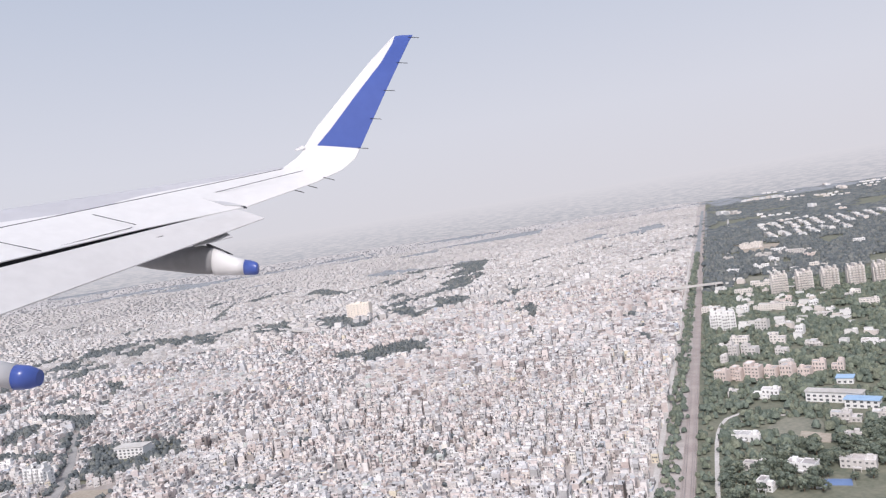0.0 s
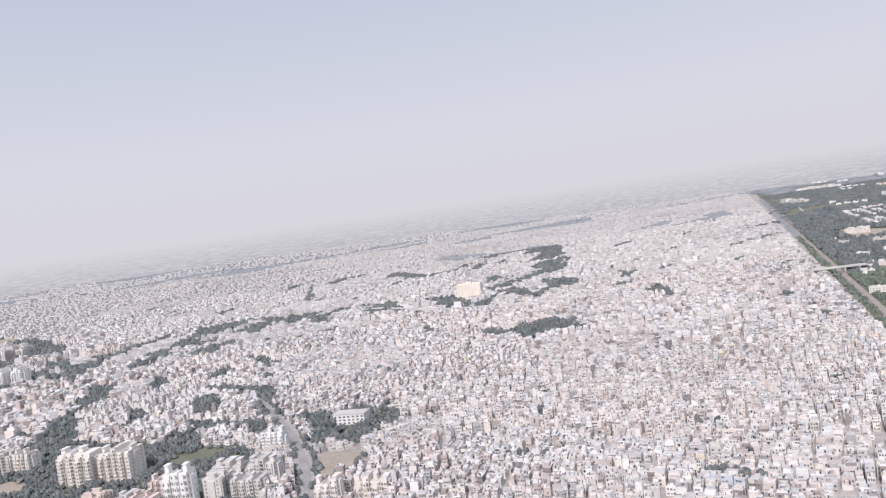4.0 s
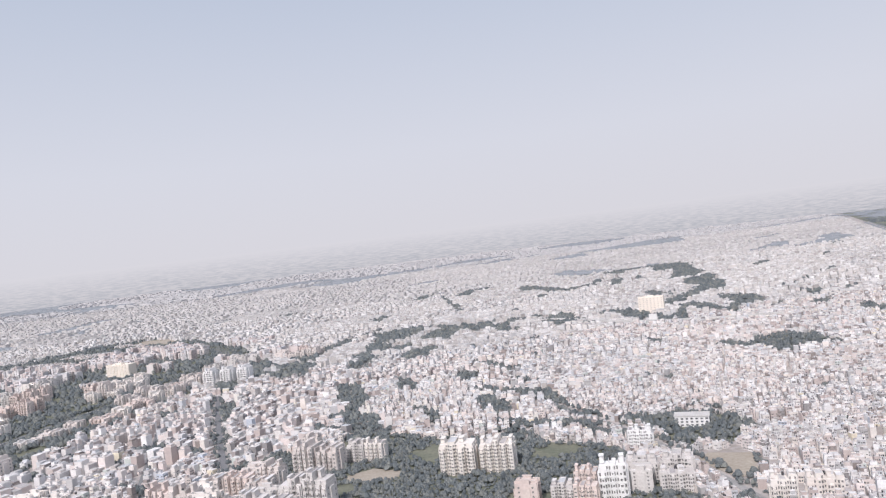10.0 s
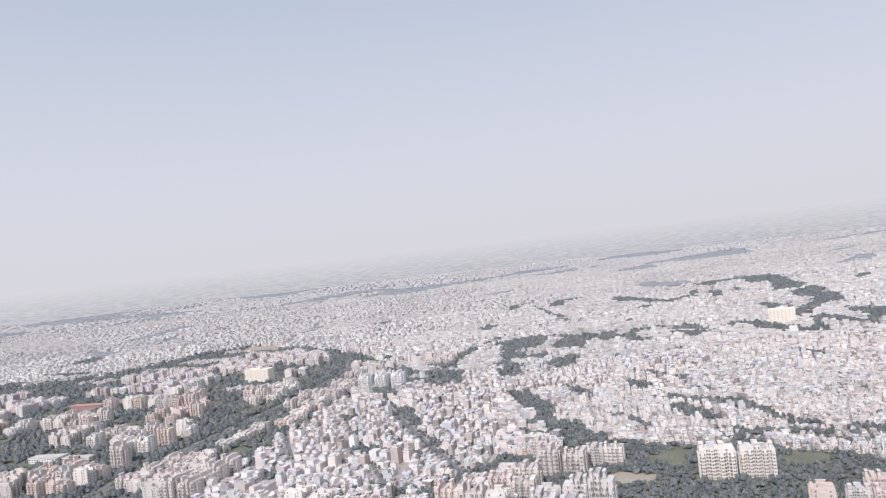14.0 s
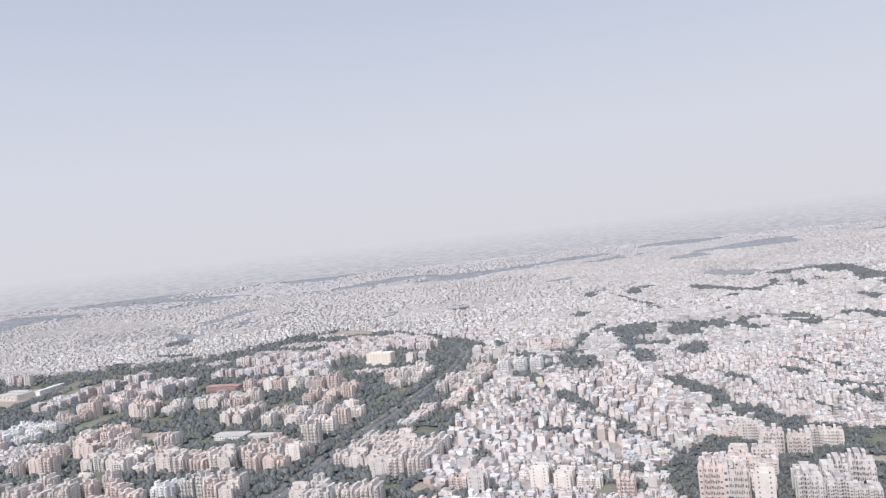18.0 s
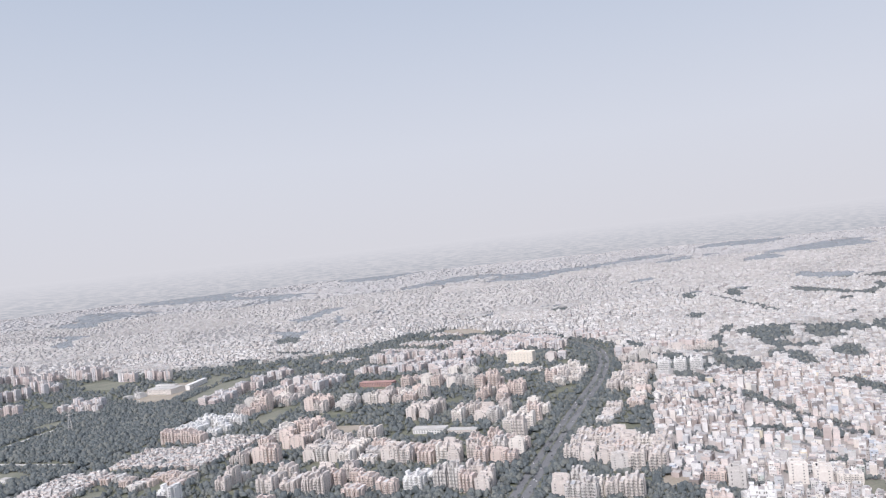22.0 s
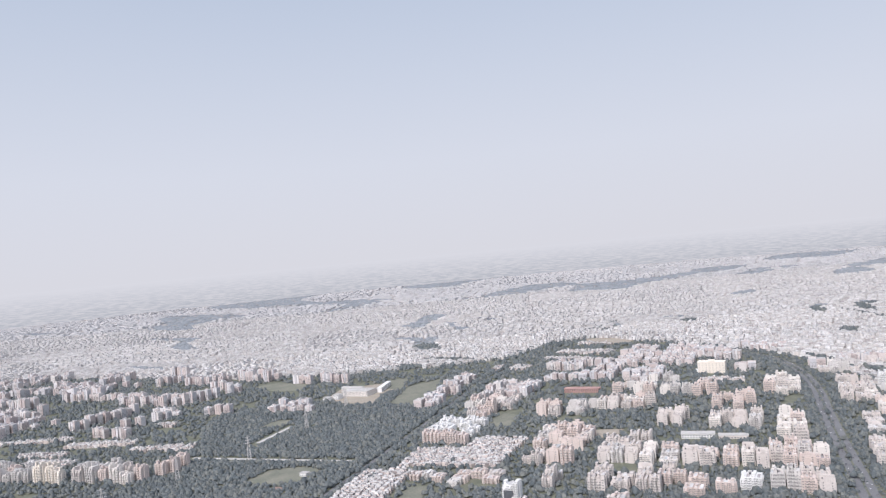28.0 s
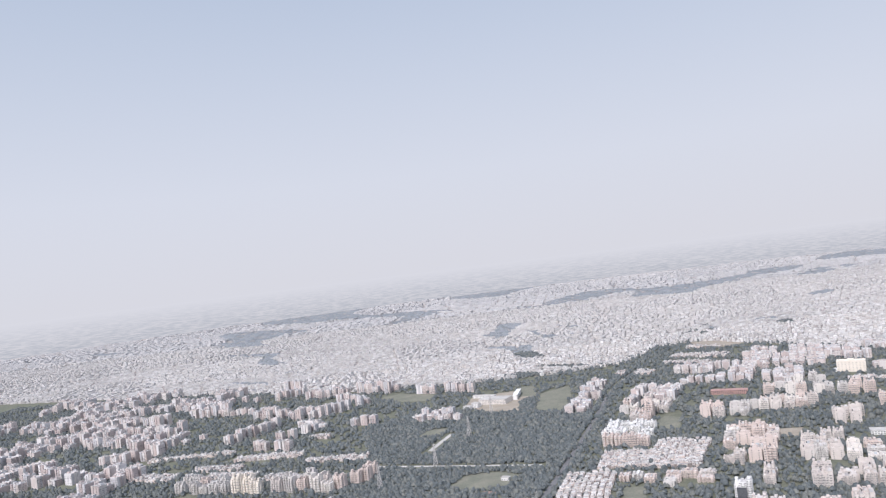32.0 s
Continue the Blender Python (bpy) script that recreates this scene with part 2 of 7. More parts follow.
M = dict(
    ground=material("dusty_city_ground", (0.30, 0.27, 0.25), (0.50, 0.46, 0.44), scale=0.02, fine=0.25),
    lawn=material("dry_grass", (0.115, 0.13, 0.095), (0.21, 0.205, 0.155), scale=0.09, fine=0.6),
    grass=material("mown_grass", (0.155, 0.164, 0.13), (0.265, 0.255, 0.205), scale=0.05, fine=0.6),
    sand=material("bare_earth", (0.30, 0.26, 0.21), (0.42, 0.37, 0.31), scale=0.06, fine=0.7),
    asphalt=material("worn_asphalt", (0.15, 0.15, 0.158), (0.225, 0.225, 0.232), scale=0.05, fine=0.8),
    dust_road=material("dusty_asphalt", (0.25, 0.245, 0.24), (0.37, 0.36, 0.35), scale=0.06, fine=0.9),
    concrete=material("pale_concrete", (0.42, 0.40, 0.38), (0.60, 0.58, 0.56), scale=0.08, fine=1.2),
    ballast=material("rail_ballast", (0.30, 0.255, 0.235), (0.43, 0.375, 0.35), scale=0.1, fine=2.0, bump=0.05),
    steel=material("rail_steel", (0.25, 0.22, 0.21), (0.36, 0.33, 0.32), rough=0.4, metal=0.8),
    wall=material("painted_plaster", (0.82, 0.82, 0.82), (1.10, 1.10, 1.10), scale=0.15, fine=1.5, spread=WALLS + WALLS + [(0.55, 0.59, 0.66), (0.74, 0.67, 0.54), (0.58, 0.62, 0.59)]),
    wall_pink=material("rosy_plaster", (0.80, 0.80, 0.80), (1.05, 1.05, 1.05), scale=0.15, fine=1.5,
                       spread=[(0.753, 0.674, 0.648), (0.634, 0.557, 0.531), (0.833, 0.796, 0.779), (0.535, 0.459, 0.435), (0.793, 0.728, 0.682), (0.337, 0.293, 0.277), (0.694, 0.640, 0.620)]),
    wall_grey=material("grey_plaster", (0.80, 0.80, 0.80), (1.05, 1.05, 1.05), scale=0.15, fine=1.5,
                       spread=[(0.714, 0.698, 0.698), (0.575, 0.566, 0.574), (0.823, 0.810, 0.809), (0.456, 0.445, 0.443), (0.654, 0.654, 0.673), (0.753, 0.728, 0.707), (0.318, 0.302, 0.302)]),
    roof=material("dusty_roof_slab", (0.75, 0.75, 0.75), (1.1, 1.1, 1.1), scale=0.2, fine=1.5, spread=ROOFS),
    pane=material("grey_window", (0.115, 0.115, 0.12), (0.23, 0.225, 0.22), rough=0.35, scale=0.5, fine=1.6, spec=0.4),
    curtained=material("curtained_window", (0.40, 0.37, 0.34), (0.55, 0.51, 0.47), rough=0.5),
    glass=material("dark_window", (0.08, 0.085, 0.095), (0.16, 0.165, 0.18), rough=0.2, spec=0.5),
    # Tones lifted and blued to put aerial haze into the foliage colour.
    leaf=material("foliage", (0.56, 0.58, 0.58), (1.24, 1.24, 1.20), scale=0.22, fine=1.5, bump=0.7, spec=0.05,
                  spread=[(0.158, 0.172, 0.180), (0.128, 0.144, 0.155), (0.180, 0.192, 0.192), (0.144, 0.160, 0.170), (0.200, 0.207, 0.200)]),
    campus_leaf=material("green_foliage", (0.52, 0.54, 0.50), (1.36, 1.36, 1.28), scale=0.22, fine=1.5, bump=0.6, spec=0.05,
                         spread=[(0.150, 0.174, 0.148), (0.128, 0.153, 0.134), (0.170, 0.192, 0.156), (0.140, 0.165, 0.146), (0.188, 0.202, 0.162)]),
    # Lighter, bluer foliage: distance haze is put into the leaf colour.
    far_leaf=material("hazed_foliage", (0.85, 0.87, 0.85), (1.15, 1.15, 1.15), scale=0.02, fine=0.2, spec=0.1,
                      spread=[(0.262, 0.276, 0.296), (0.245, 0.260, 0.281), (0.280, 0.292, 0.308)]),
    bark=material("bark", (0.10, 0.075, 0.05), (0.20, 0.15, 0.11)),
    cream=material("cream_paint", (0.69, 0.64, 0.60), (0.80, 0.757, 0.715), scale=0.1, fine=1.0),
    white=material("white_paint", (0.74, 0.73, 0.72), (0.84, 0.83, 0.82), scale=0.1, fine=1.0),
    ivory=material("ivory_paint", (0.70, 0.655, 0.605), (0.80, 0.755, 0.71), scale=0.1, fine=1.0),
    pink=material("faded_pink_paint", (0.61, 0.515, 0.475), (0.73, 0.635, 0.59), scale=0.1, fine=1.0),
    beige=material("beige_paint", (0.575, 0.518, 0.488), (0.71, 0.655, 0.622), scale=0.1, fine=1.0),
    yellow=material("pale_yellow_paint", (0.76, 0.69, 0.61), (0.84, 0.775, 0.70), scale=0.1, fine=1.0),
    lilac=material("lilac_paint", (0.46, 0.41, 0.50), (0.58, 0.53, 0.62), scale=0.1, fine=1.0),
    red=material("red_brick_paint", (0.40, 0.24, 0.22), (0.50, 0.33, 0.30), scale=0.1, fine=1.0),
    blue=material("blue_sheet_roof", (0.26, 0.41, 0.60), (0.36, 0.51, 0.69), rough=0.5),
    court=material("court_paint", (0.12, 0.19, 0.36), (0.17, 0.25, 0.44), rough=0.6),
    brick=material("bare_brick", (0.26, 0.19, 0.165), (0.38, 0.29, 0.26), scale=0.3, fine=3.0),
    tank=material("black_plastic_tank", (0.03, 0.03, 0.035), (0.07, 0.07, 0.075), rough=0.5),
    # Narrow greyish tones: haze over the far city is put into these colours.
    far_wall=material("hazed_plaster", (0.85, 0.85, 0.85), (1.1, 1.1, 1.1), scale=0.02, fine=0.15, spread=[(0.52, 0.506, 0.507), (0.49, 0.479, 0.481), (0.555, 0.540, 0.538), (0.505, 0.494, 0.496), (0.465, 0.457, 0.461)]),
    far_city=material("hazed_city_plaster", (0.85, 0.85, 0.85), (1.1, 1.1, 1.1), scale=0.05, fine=0.4,
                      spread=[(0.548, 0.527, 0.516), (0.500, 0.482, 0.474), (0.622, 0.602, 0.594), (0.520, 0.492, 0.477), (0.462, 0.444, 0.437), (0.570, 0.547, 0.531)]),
    # Narrow tones for houses further off: haze's lower contrast put into the colour.
    mid_wall=material("muted_plaster", (0.85, 0.85, 0.85), (1.05, 1.05, 1.05), scale=0.08, fine=0.8,
                      spread=[(0.72, 0.70, 0.69), (0.60, 0.57, 0.55), (0.79, 0.775, 0.765), (0.53, 0.50, 0.48), (0.67, 0.63, 0.60), (0.58, 0.57, 0.57), (0.44, 0.41, 0.395), (0.64, 0.62, 0.61)]),
    mid_roof=material("muted_roof_slab", (0.85, 0.85, 0.85), (1.05, 1.05, 1.05), scale=0.08, fine=0.8,
                      spread=[(0.53, 0.505, 0.495), (0.46, 0.435, 0.425), (0.59, 0.57, 0.56), (0.41, 0.39, 0.385), (0.50, 0.47, 0.455), (0.66, 0.645, 0.635)]),
    block=material("block_plaster", (0.85, 0.85, 0.85), (1.05, 1.05, 1.05), scale=0.1, fine=1.0,
                   spread=[(0.700, 0.652, 0.633), (0.600, 0.514, 0.492), (0.760, 0.731, 0.733), (0.540, 0.464, 0.452), (0.660, 0.583, 0.562), (0.580, 0.563, 0.582)]),
    pale=material("pale_plaster", (0.85, 0.85, 0.85), (1.05, 1.05, 1.05), scale=0.1, fine=1.0, spread=[(0.78, 0.76, 0.74), (0.70, 0.64, 0.60), (0.80, 0.79, 0.78)]),
    slab=material("grey_slab_edge", (0.52, 0.49, 0.47), (0.70, 0.67, 0.65), scale=0.1, fine=1.5),
)


# ---- mesh helpers ----
def part(name, bm, mat, parent=None, label=""):
    me = bpy.data.meshes.new(name)
    bm.to_mesh(me)
    bm.free()
    for m in mat if isinstance(mat, (list, tuple)) else [mat]:
        me.materials.append(m)
    ob = new(name, me)
    ob.parent = parent
    return tagged(ob, label) if label else ob


def box(bm, x0, x1, y0, y1, z0, z1, slot=0):
    v = [bm.verts.new(p) for p in ((x0, y0, z0), (x1, y0, z0), (x1, y1, z0), (x0, y1, z0), (x0, y0, z1), (x1, y0, z1), (x1, y1, z1), (x0, y1, z1))]
    for f in ((0, 3, 2, 1), (4, 5, 6, 7), (0, 1, 5, 4), (1, 2, 6, 5), (2, 3, 7, 6), (3, 0, 4, 7)):
        bm.faces.new([v[i] for i in f]).material_index = slot
    return v


def rim(bm, x0, x1, y0, y1, z0, z1, t):
    """A wall in one piece round a flat roof."""
    rings = [[bm.verts.new(p) for p in ((a + i, c + i, z), (b - i, c + i, z), (b - i, d - i, z), (a + i, d - i, z))] for a, b, c, d, i, z in
             ((x0, x1, y0, y1, 0, z0), (x0, x1, y0, y1, 0, z1), (x0, x1, y0, y1, t, z1), (x0, x1, y0, y1, t, z0))]
    for p, q in zip(rings, rings[1:] + rings[:1]):
        for k in range(4):
            bm.faces.new((p[k], p[(k + 1) % 4], q[(k + 1) % 4], q[k]))


def barrel(bm, x, y, z, r, h, seg=10, slot=0):
    got = bmesh.ops.create_cone(bm, cap_ends=True, segments=seg, radius1=r, radius2=r * 0.92, depth=h, matrix=Matrix.Translation((x, y, z + h / 2)))
    for f in {f for v in got["verts"] for f in v.link_faces}:
        f.material_index = slot


def quads(name, corners, slots, mats, label="", category="", kind="stuff"):
    """One mesh of many quads: corners (n, 4, 3), one slot each."""
    n = len(corners)
    me = bpy.data.meshes.new(name)
    me.vertices.add(4 * n)
    me.vertices.foreach_set("co", np.ascontiguousarray(corners, dtype=np.float32).ravel())
    me.loops.add(4 * n)
    me.loops.foreach_set("vertex_index", np.arange(4 * n, dtype=np.int32))
    me.polygons.add(n)
    me.polygons.foreach_set("loop_start", np.arange(0, 4 * n, 4, dtype=np.int32))
    me.polygons.foreach_set("material_index", np.ascontiguousarray(slots, dtype=np.int32))
    for m in mats:
        me.materials.append(m)
    me.polygons.foreach_set("use_smooth", np.zeros(n, bool))
    me.update(calc_edges=True)
    return tagged(new(name, me), label, category, kind=kind)


def boxes(name, b, mats, label, category, parent=None):
    """Many boxes in one mesh. b: rows of x, y, angle, width, depth, base, top, side slot, top slot."""
    b = np.asarray(b, float)
    n = len(b)
    sx, sy = np.array([-1, 1, 1, -1]) / 2, np.array([-1, -1, 1, 1]) / 2
    c, s = np.cos(b[:, 2])[:, None], np.sin(b[:, 2])[:, None]
    lx, ly = sx * b[:, 3:4], sy * b[:, 4:5]
    px, py = b[:, :1] + c * lx - s * ly, b[:, 1:2] + s * lx + c * ly
    co = np.empty((n, 8, 3), np.float32)
    co[:, :4, 0] = co[:, 4:, 0] = px
    co[:, :4, 1] = co[:, 4:, 1] = py
    co[:, :4, 2], co[:, 4:, 2] = b[:, 5:6], b[:, 6:7]
    faces = np.array([(4, 5, 6, 7), (0, 1, 5, 4), (1, 2, 6, 5), (2, 3, 7, 6), (3, 0, 4, 7)])
    idx = (np.arange(n)[:, None, None] * 8 + faces).astype(np.int32)
    slot = np.empty((n, 5), np.int32)
    slot[:, 0], slot[:, 1:] = b[:, 8], b[:, 7:8]
    me = bpy.data.meshes.new(name)
    me.vertices.add(8 * n)
    me.vertices.foreach_set("co", co.ravel())
    me.loops.add(20 * n)
    me.loops.foreach_set("vertex_index", idx.ravel())
    me.polygons.add(5 * n)
    me.polygons.foreach_set("loop_start", np.arange(0, 20 * n, 4, dtype=np.int32))
    me.polygons.foreach_set("material_index", slot.ravel())
    for m in mats:
        me.materials.append(m)
    me.polygons.foreach_set("use_smooth", np.zeros(5 * n, bool))
    me.update(calc_edges=True)
    ob = tagged(new(name, me), label, category, kind="stuff")
    ob.parent = parent
    return ob


def inside(x, y, poly):
    x, y = np.asarray(x, float), np.asarray(y, float)
    hit = np.zeros(x.shape, bool)
    for (x0, y0), (x1, y1) in zip(poly, poly[1:] + poly[:1]):
        with np.errstate(divide="ignore", invalid="ignore"):
            hit ^= ((y0 > y) != (y1 > y)) & (x < (x1 - x0) * (y - y0) / (y1 - y0 + 1e-12) + x0)
    return hit


def near_line(x, y, line, width):
    got = np.zeros(np.shape(x), bool)
    for (x0, y0), (x1, y1) in zip(line, line[1:]):
        dx, dy = x1 - x0, y1 - y0
        f = np.clip(((x - x0) * dx + (y - y0) * dy) / (dx * dx + dy * dy), 0, 1)
        got |= np.hypot(x - x0 - f * dx, y - y0 - f * dy) < width
    return got


def strip(name, line, offset, width, z, mat, label, category, kind="structure", height=0.0, parent=None):
    """A band along a line, smoothed, offset to its left; with height it is a low bank."""
    pts = [Vector((*p, 0)) for p in line]
    for _ in range(2 if len(pts) > 2 else 0):
        cut = [pts[0]]
        for a, b in zip(pts, pts[1:]):
            cut += [a.lerp(b, 0.25), a.lerp(b, 0.75)]
        pts = cut + [pts[-1]]
    bm = bmesh.new()
    rows = []
    for i, p in enumerate(pts):
        d = (pts[min(i + 1, len(pts) - 1)] - pts[max(i - 1, 0)]).normalized()
        n = Vector((-d.y, d.x, 0))
        base = max(0.0, z - height)
        rows.append([bm.verts.new(p + n * (offset + s * width) + Vector((0, 0, h))) for s, h in ((-0.5, base - 0.3), (-0.46, z), (0.46, z), (0.5, base - 0.3))])
    for a, b in zip(rows, rows[1:]):
        for k in range(3):
            bm.faces.new((a[k + 1], a[k], b[k], b[k + 1]))
    bmesh.ops.recalc_face_normals(bm, faces=bm.faces)
    ob = part(name, bm, mat, parent)
    return tagged(ob, label, category, kind=kind) if not parent else ob


def sheet(name, poly, z, mat, label, category):
    bm = bmesh.new()
    top = [bm.verts.new((x, y, z)) for x, y in poly]
    low = [bm.verts.new((x, y, -0.3)) for x, y in poly]
    bm.faces.new(top)
    for k in range(len(poly)):
        j = (k + 1) % len(poly)
        bm.faces.new((low[k], low[j], top[j], top[k]))
    bmesh.ops.recalc_face_normals(bm, faces=bm.faces)
    return tagged(part(name, bm, mat), label, category, kind="structure")


# ---- the plan ----
def rail_x(y):
    return 123 + 0.7195 * (np.asarray(y, float) - 201)


AVENUE = [(-620, 330), (-556, 470), (-500, 600), (-455, 700), (-412, 790), (-378, 880), (-358, 960), (-356, 1020), (-372, 1090), (-430, 1180)]
CANAL_ROAD = [(-1010, 400), (-912, 613), (-870, 718), (-812, 865), (-752, 1030), (-625, 1250), (-513, 1431), (-401, 1605)]
COLONY_ROAD = [(-296, 430), (-306, 490), (-320, 592), (-334, 720)]
PARK_ROAD = [(-92, 270), (-90, 323), (-89, 371), (-92, 420), (-105, 500)]
CAMPUS_LANE = [(90, 140), (133, 200), (174, 256), (190, 260)]
FLYOVER = [(-20, 905), (35, 885), (62, 790), (119, 730), (190, 690)]
NORTH = [(-2600, 2050), (-1494, 1496), (-1270, 1364), (-1112, 1272), (-958, 1219), (-777, 1204), (-684, 1222), (-585, 1349), (-506, 1373), (-420, 1230),
         (-340, 1070), (-318, 960), (-335, 830), (-385, 700), (-425, 600), (-455, 520), (-440, 300), (-2600, 300)]
WOOD = [(-1076, 845), (-1090, 960), (-1020, 1040), (-955, 1000), (-880, 1050), (-825, 1010), (-806, 905), (-866, 735), (-900, 650), (-925, 612), (-1010, 560), (-1180, 640), (-1090, 690)]
MIXED = [(-335, 400), (-326, 452), (-304, 467), (-277, 492), (-252, 511), (-203, 508), (-198, 478), (-172, 454), (-150, 440), (-110, 400), (-108, 280), (-335, 280)]
GREENS = dict(
    long_park=[(61, 604), (91, 611), (123, 606), (147, 591), (131, 535), (110, 546), (86, 562), (72, 571)],
    school_park=[(-84, 450), (-71, 447), (-38, 421), (-39, 385), (-60, 376), (-83, 378), (-85, 410)],
    drain_main=[(-281, 881), (-246, 931), (-206, 965), (-160, 1040), (-110, 1010), (-80, 950), (-30, 950), (30, 940), (75, 900), (118, 858), (158, 830), (140, 770), (95, 778), (50, 848), (-15, 838),
                (-63, 868), (-100, 870), (-147, 832), (-190, 826), (-224, 806), (-262, 790)],
    drain_west=[(-310, 880), (-270, 885), (-224, 806), (-262, 722), (-300, 740), (-318, 800)],
    drain_yellow=[(84, 866), (124, 884), (178, 918), (176, 868), (133, 808), (92, 806)],
    spot_wide=[(136, 852), (205, 912), (238, 908), (285, 840), (262, 778), (212, 782), (173, 736), (165, 800)],
    hill_a=[(-238, 635), (-214, 639), (-205, 611), (-224, 551), (-218, 526), (-240, 517), (-256, 541), (-260, 565)],
    hill_b=[(-202, 507), (-174, 529), (-182, 494), (-198, 474), (-206, 487)],
    hill_c=[(-292, 585), (-265, 592), (-270, 577), (-293, 573)],
    spot_a=[(191, 898), (246, 944), (243, 851), (214, 815), (180, 821)],
    spot_b=[(239, 805), (275, 843), (271, 806), (219, 741), (218, 758)],
    spot_c=[(132, 834), (134, 736), (122, 710), (95, 742)],
    spot_d=[(192, 818), (196, 722), (181, 700), (184, 769)],
    spot_e=[(345, 903), (340, 831), (318, 793), (289, 785)],
    spot_f=[(250, 729), (279, 754), (285, 737), (261, 703), (245, 708)],
    spot_g=[(258, 686), (280, 700), (275, 668), (258, 648), (246, 665)],
    strip_a=[(300, 1141), (359, 1160), (399, 1152), (328, 1087), (273, 1074)],
)
GREENS.update(
    grove_a=[(839, 1692), (1038, 1876), (1067, 1795), (1180, 1846), (1054, 1653), (862, 1443), (818, 1457), (781, 1532)],
    grove_b=[(330, 3080), (480, 3420), (640, 3500), (1000, 3800), (1250, 3950), (1660, 3320), (1300, 2980), (1060, 2470), (862, 2260), (742, 2310), (690, 2540), (570, 2790), (370, 2880)],
    grove_c=[(449, 1620), (498, 1553), (525, 1469), (455, 1339), (412, 1375), (333, 1210), (305, 1263)],
    grove_d=[(136, 1393), (242, 1403), (238, 1240), (168, 1204)],
    grove_i=[(72, 1318), (156, 1403), (184, 1311), (275, 1346), (218, 1227), (148, 1225), (119, 1300)],
    grove_m=[(-2350, 4700), (-1660, 4064), (-1500, 3470), (-1930, 4100)],
    grove_n=[(237, 1821), (313, 1825), (446, 1420), (374, 1300), (310, 1429)],
    grove_e=[(-57, 1433), (27, 1576), (25, 1517), (-33, 1417)],
    grove_g=[(-743, 1876), (-666, 1956), (-613, 1878), (-646, 1706), (-735, 1705)],
    grove_h=[(-1654, 4205), (-1380, 4400), (-1100, 3420), (-1126, 3140), (-1454, 3450)],
    grove_j=[(17, 1415), (92, 1514), (66, 1433), (21, 1366)],
    grove_k=[(-311, 1569), (-249, 1585), (-273, 1532), (-314, 1555)],
    grove_l=[(-850, 1274), (-807, 1267), (-819, 1172), (-856, 1182)],
)
DRAIN = [(-300, 800), (-240, 850), (-150, 900), (-60, 905), (20, 860), (110, 825), (200, 880), (330, 1080), (450, 1420)]
FAR_BELT = [(-1700, 3500), (-700, 3300), (-200, 2850), (200, 2600), (600, 2480)]
BACK_STREETS = [[(-369, 668), (-356, 550), (-347, 470)], [(-412, 632), (-400, 535)]]
GREEN_STREET = [(-33, 1125), (0, 1455)]
COLONY_GREENS = [
    [(-730, 1073), (-620, 1120), (-651, 967), (-720, 858), (-755, 848)], [(-722, 845), (-623, 853), (-588, 768), (-620, 690), (-691, 706), (-734, 766)],
    [(-510, 887), (-467, 916), (-563, 691), (-598, 686), (-595, 748)], [(-454, 947), (-421, 907), (-466, 814), (-502, 834)],
    [(-599, 1016), (-548, 1050), (-614, 863), (-637, 890)], [(-763, 779), (-724, 833), (-734, 705), (-763, 606), (-772, 702)],
    [(-732, 595), (-697, 610), (-715, 541), (-742, 550)], [(-632, 655), (-577, 668), (-596, 624), (-634, 623)],
]
WEST_GREENS = [
    [(-1093, 970), (-1057, 1170), (-1021, 1076), (-1047, 912)], [(-1393, 1205), (-1310, 1198), (-1251, 963), (-1329, 1004)],
    [(-1077, 1209), (-942, 1162), (-935, 1009), (-1020, 1000)], [(-1210, 960), (-1150, 975), (-1130, 880), (-1200, 870)],
]
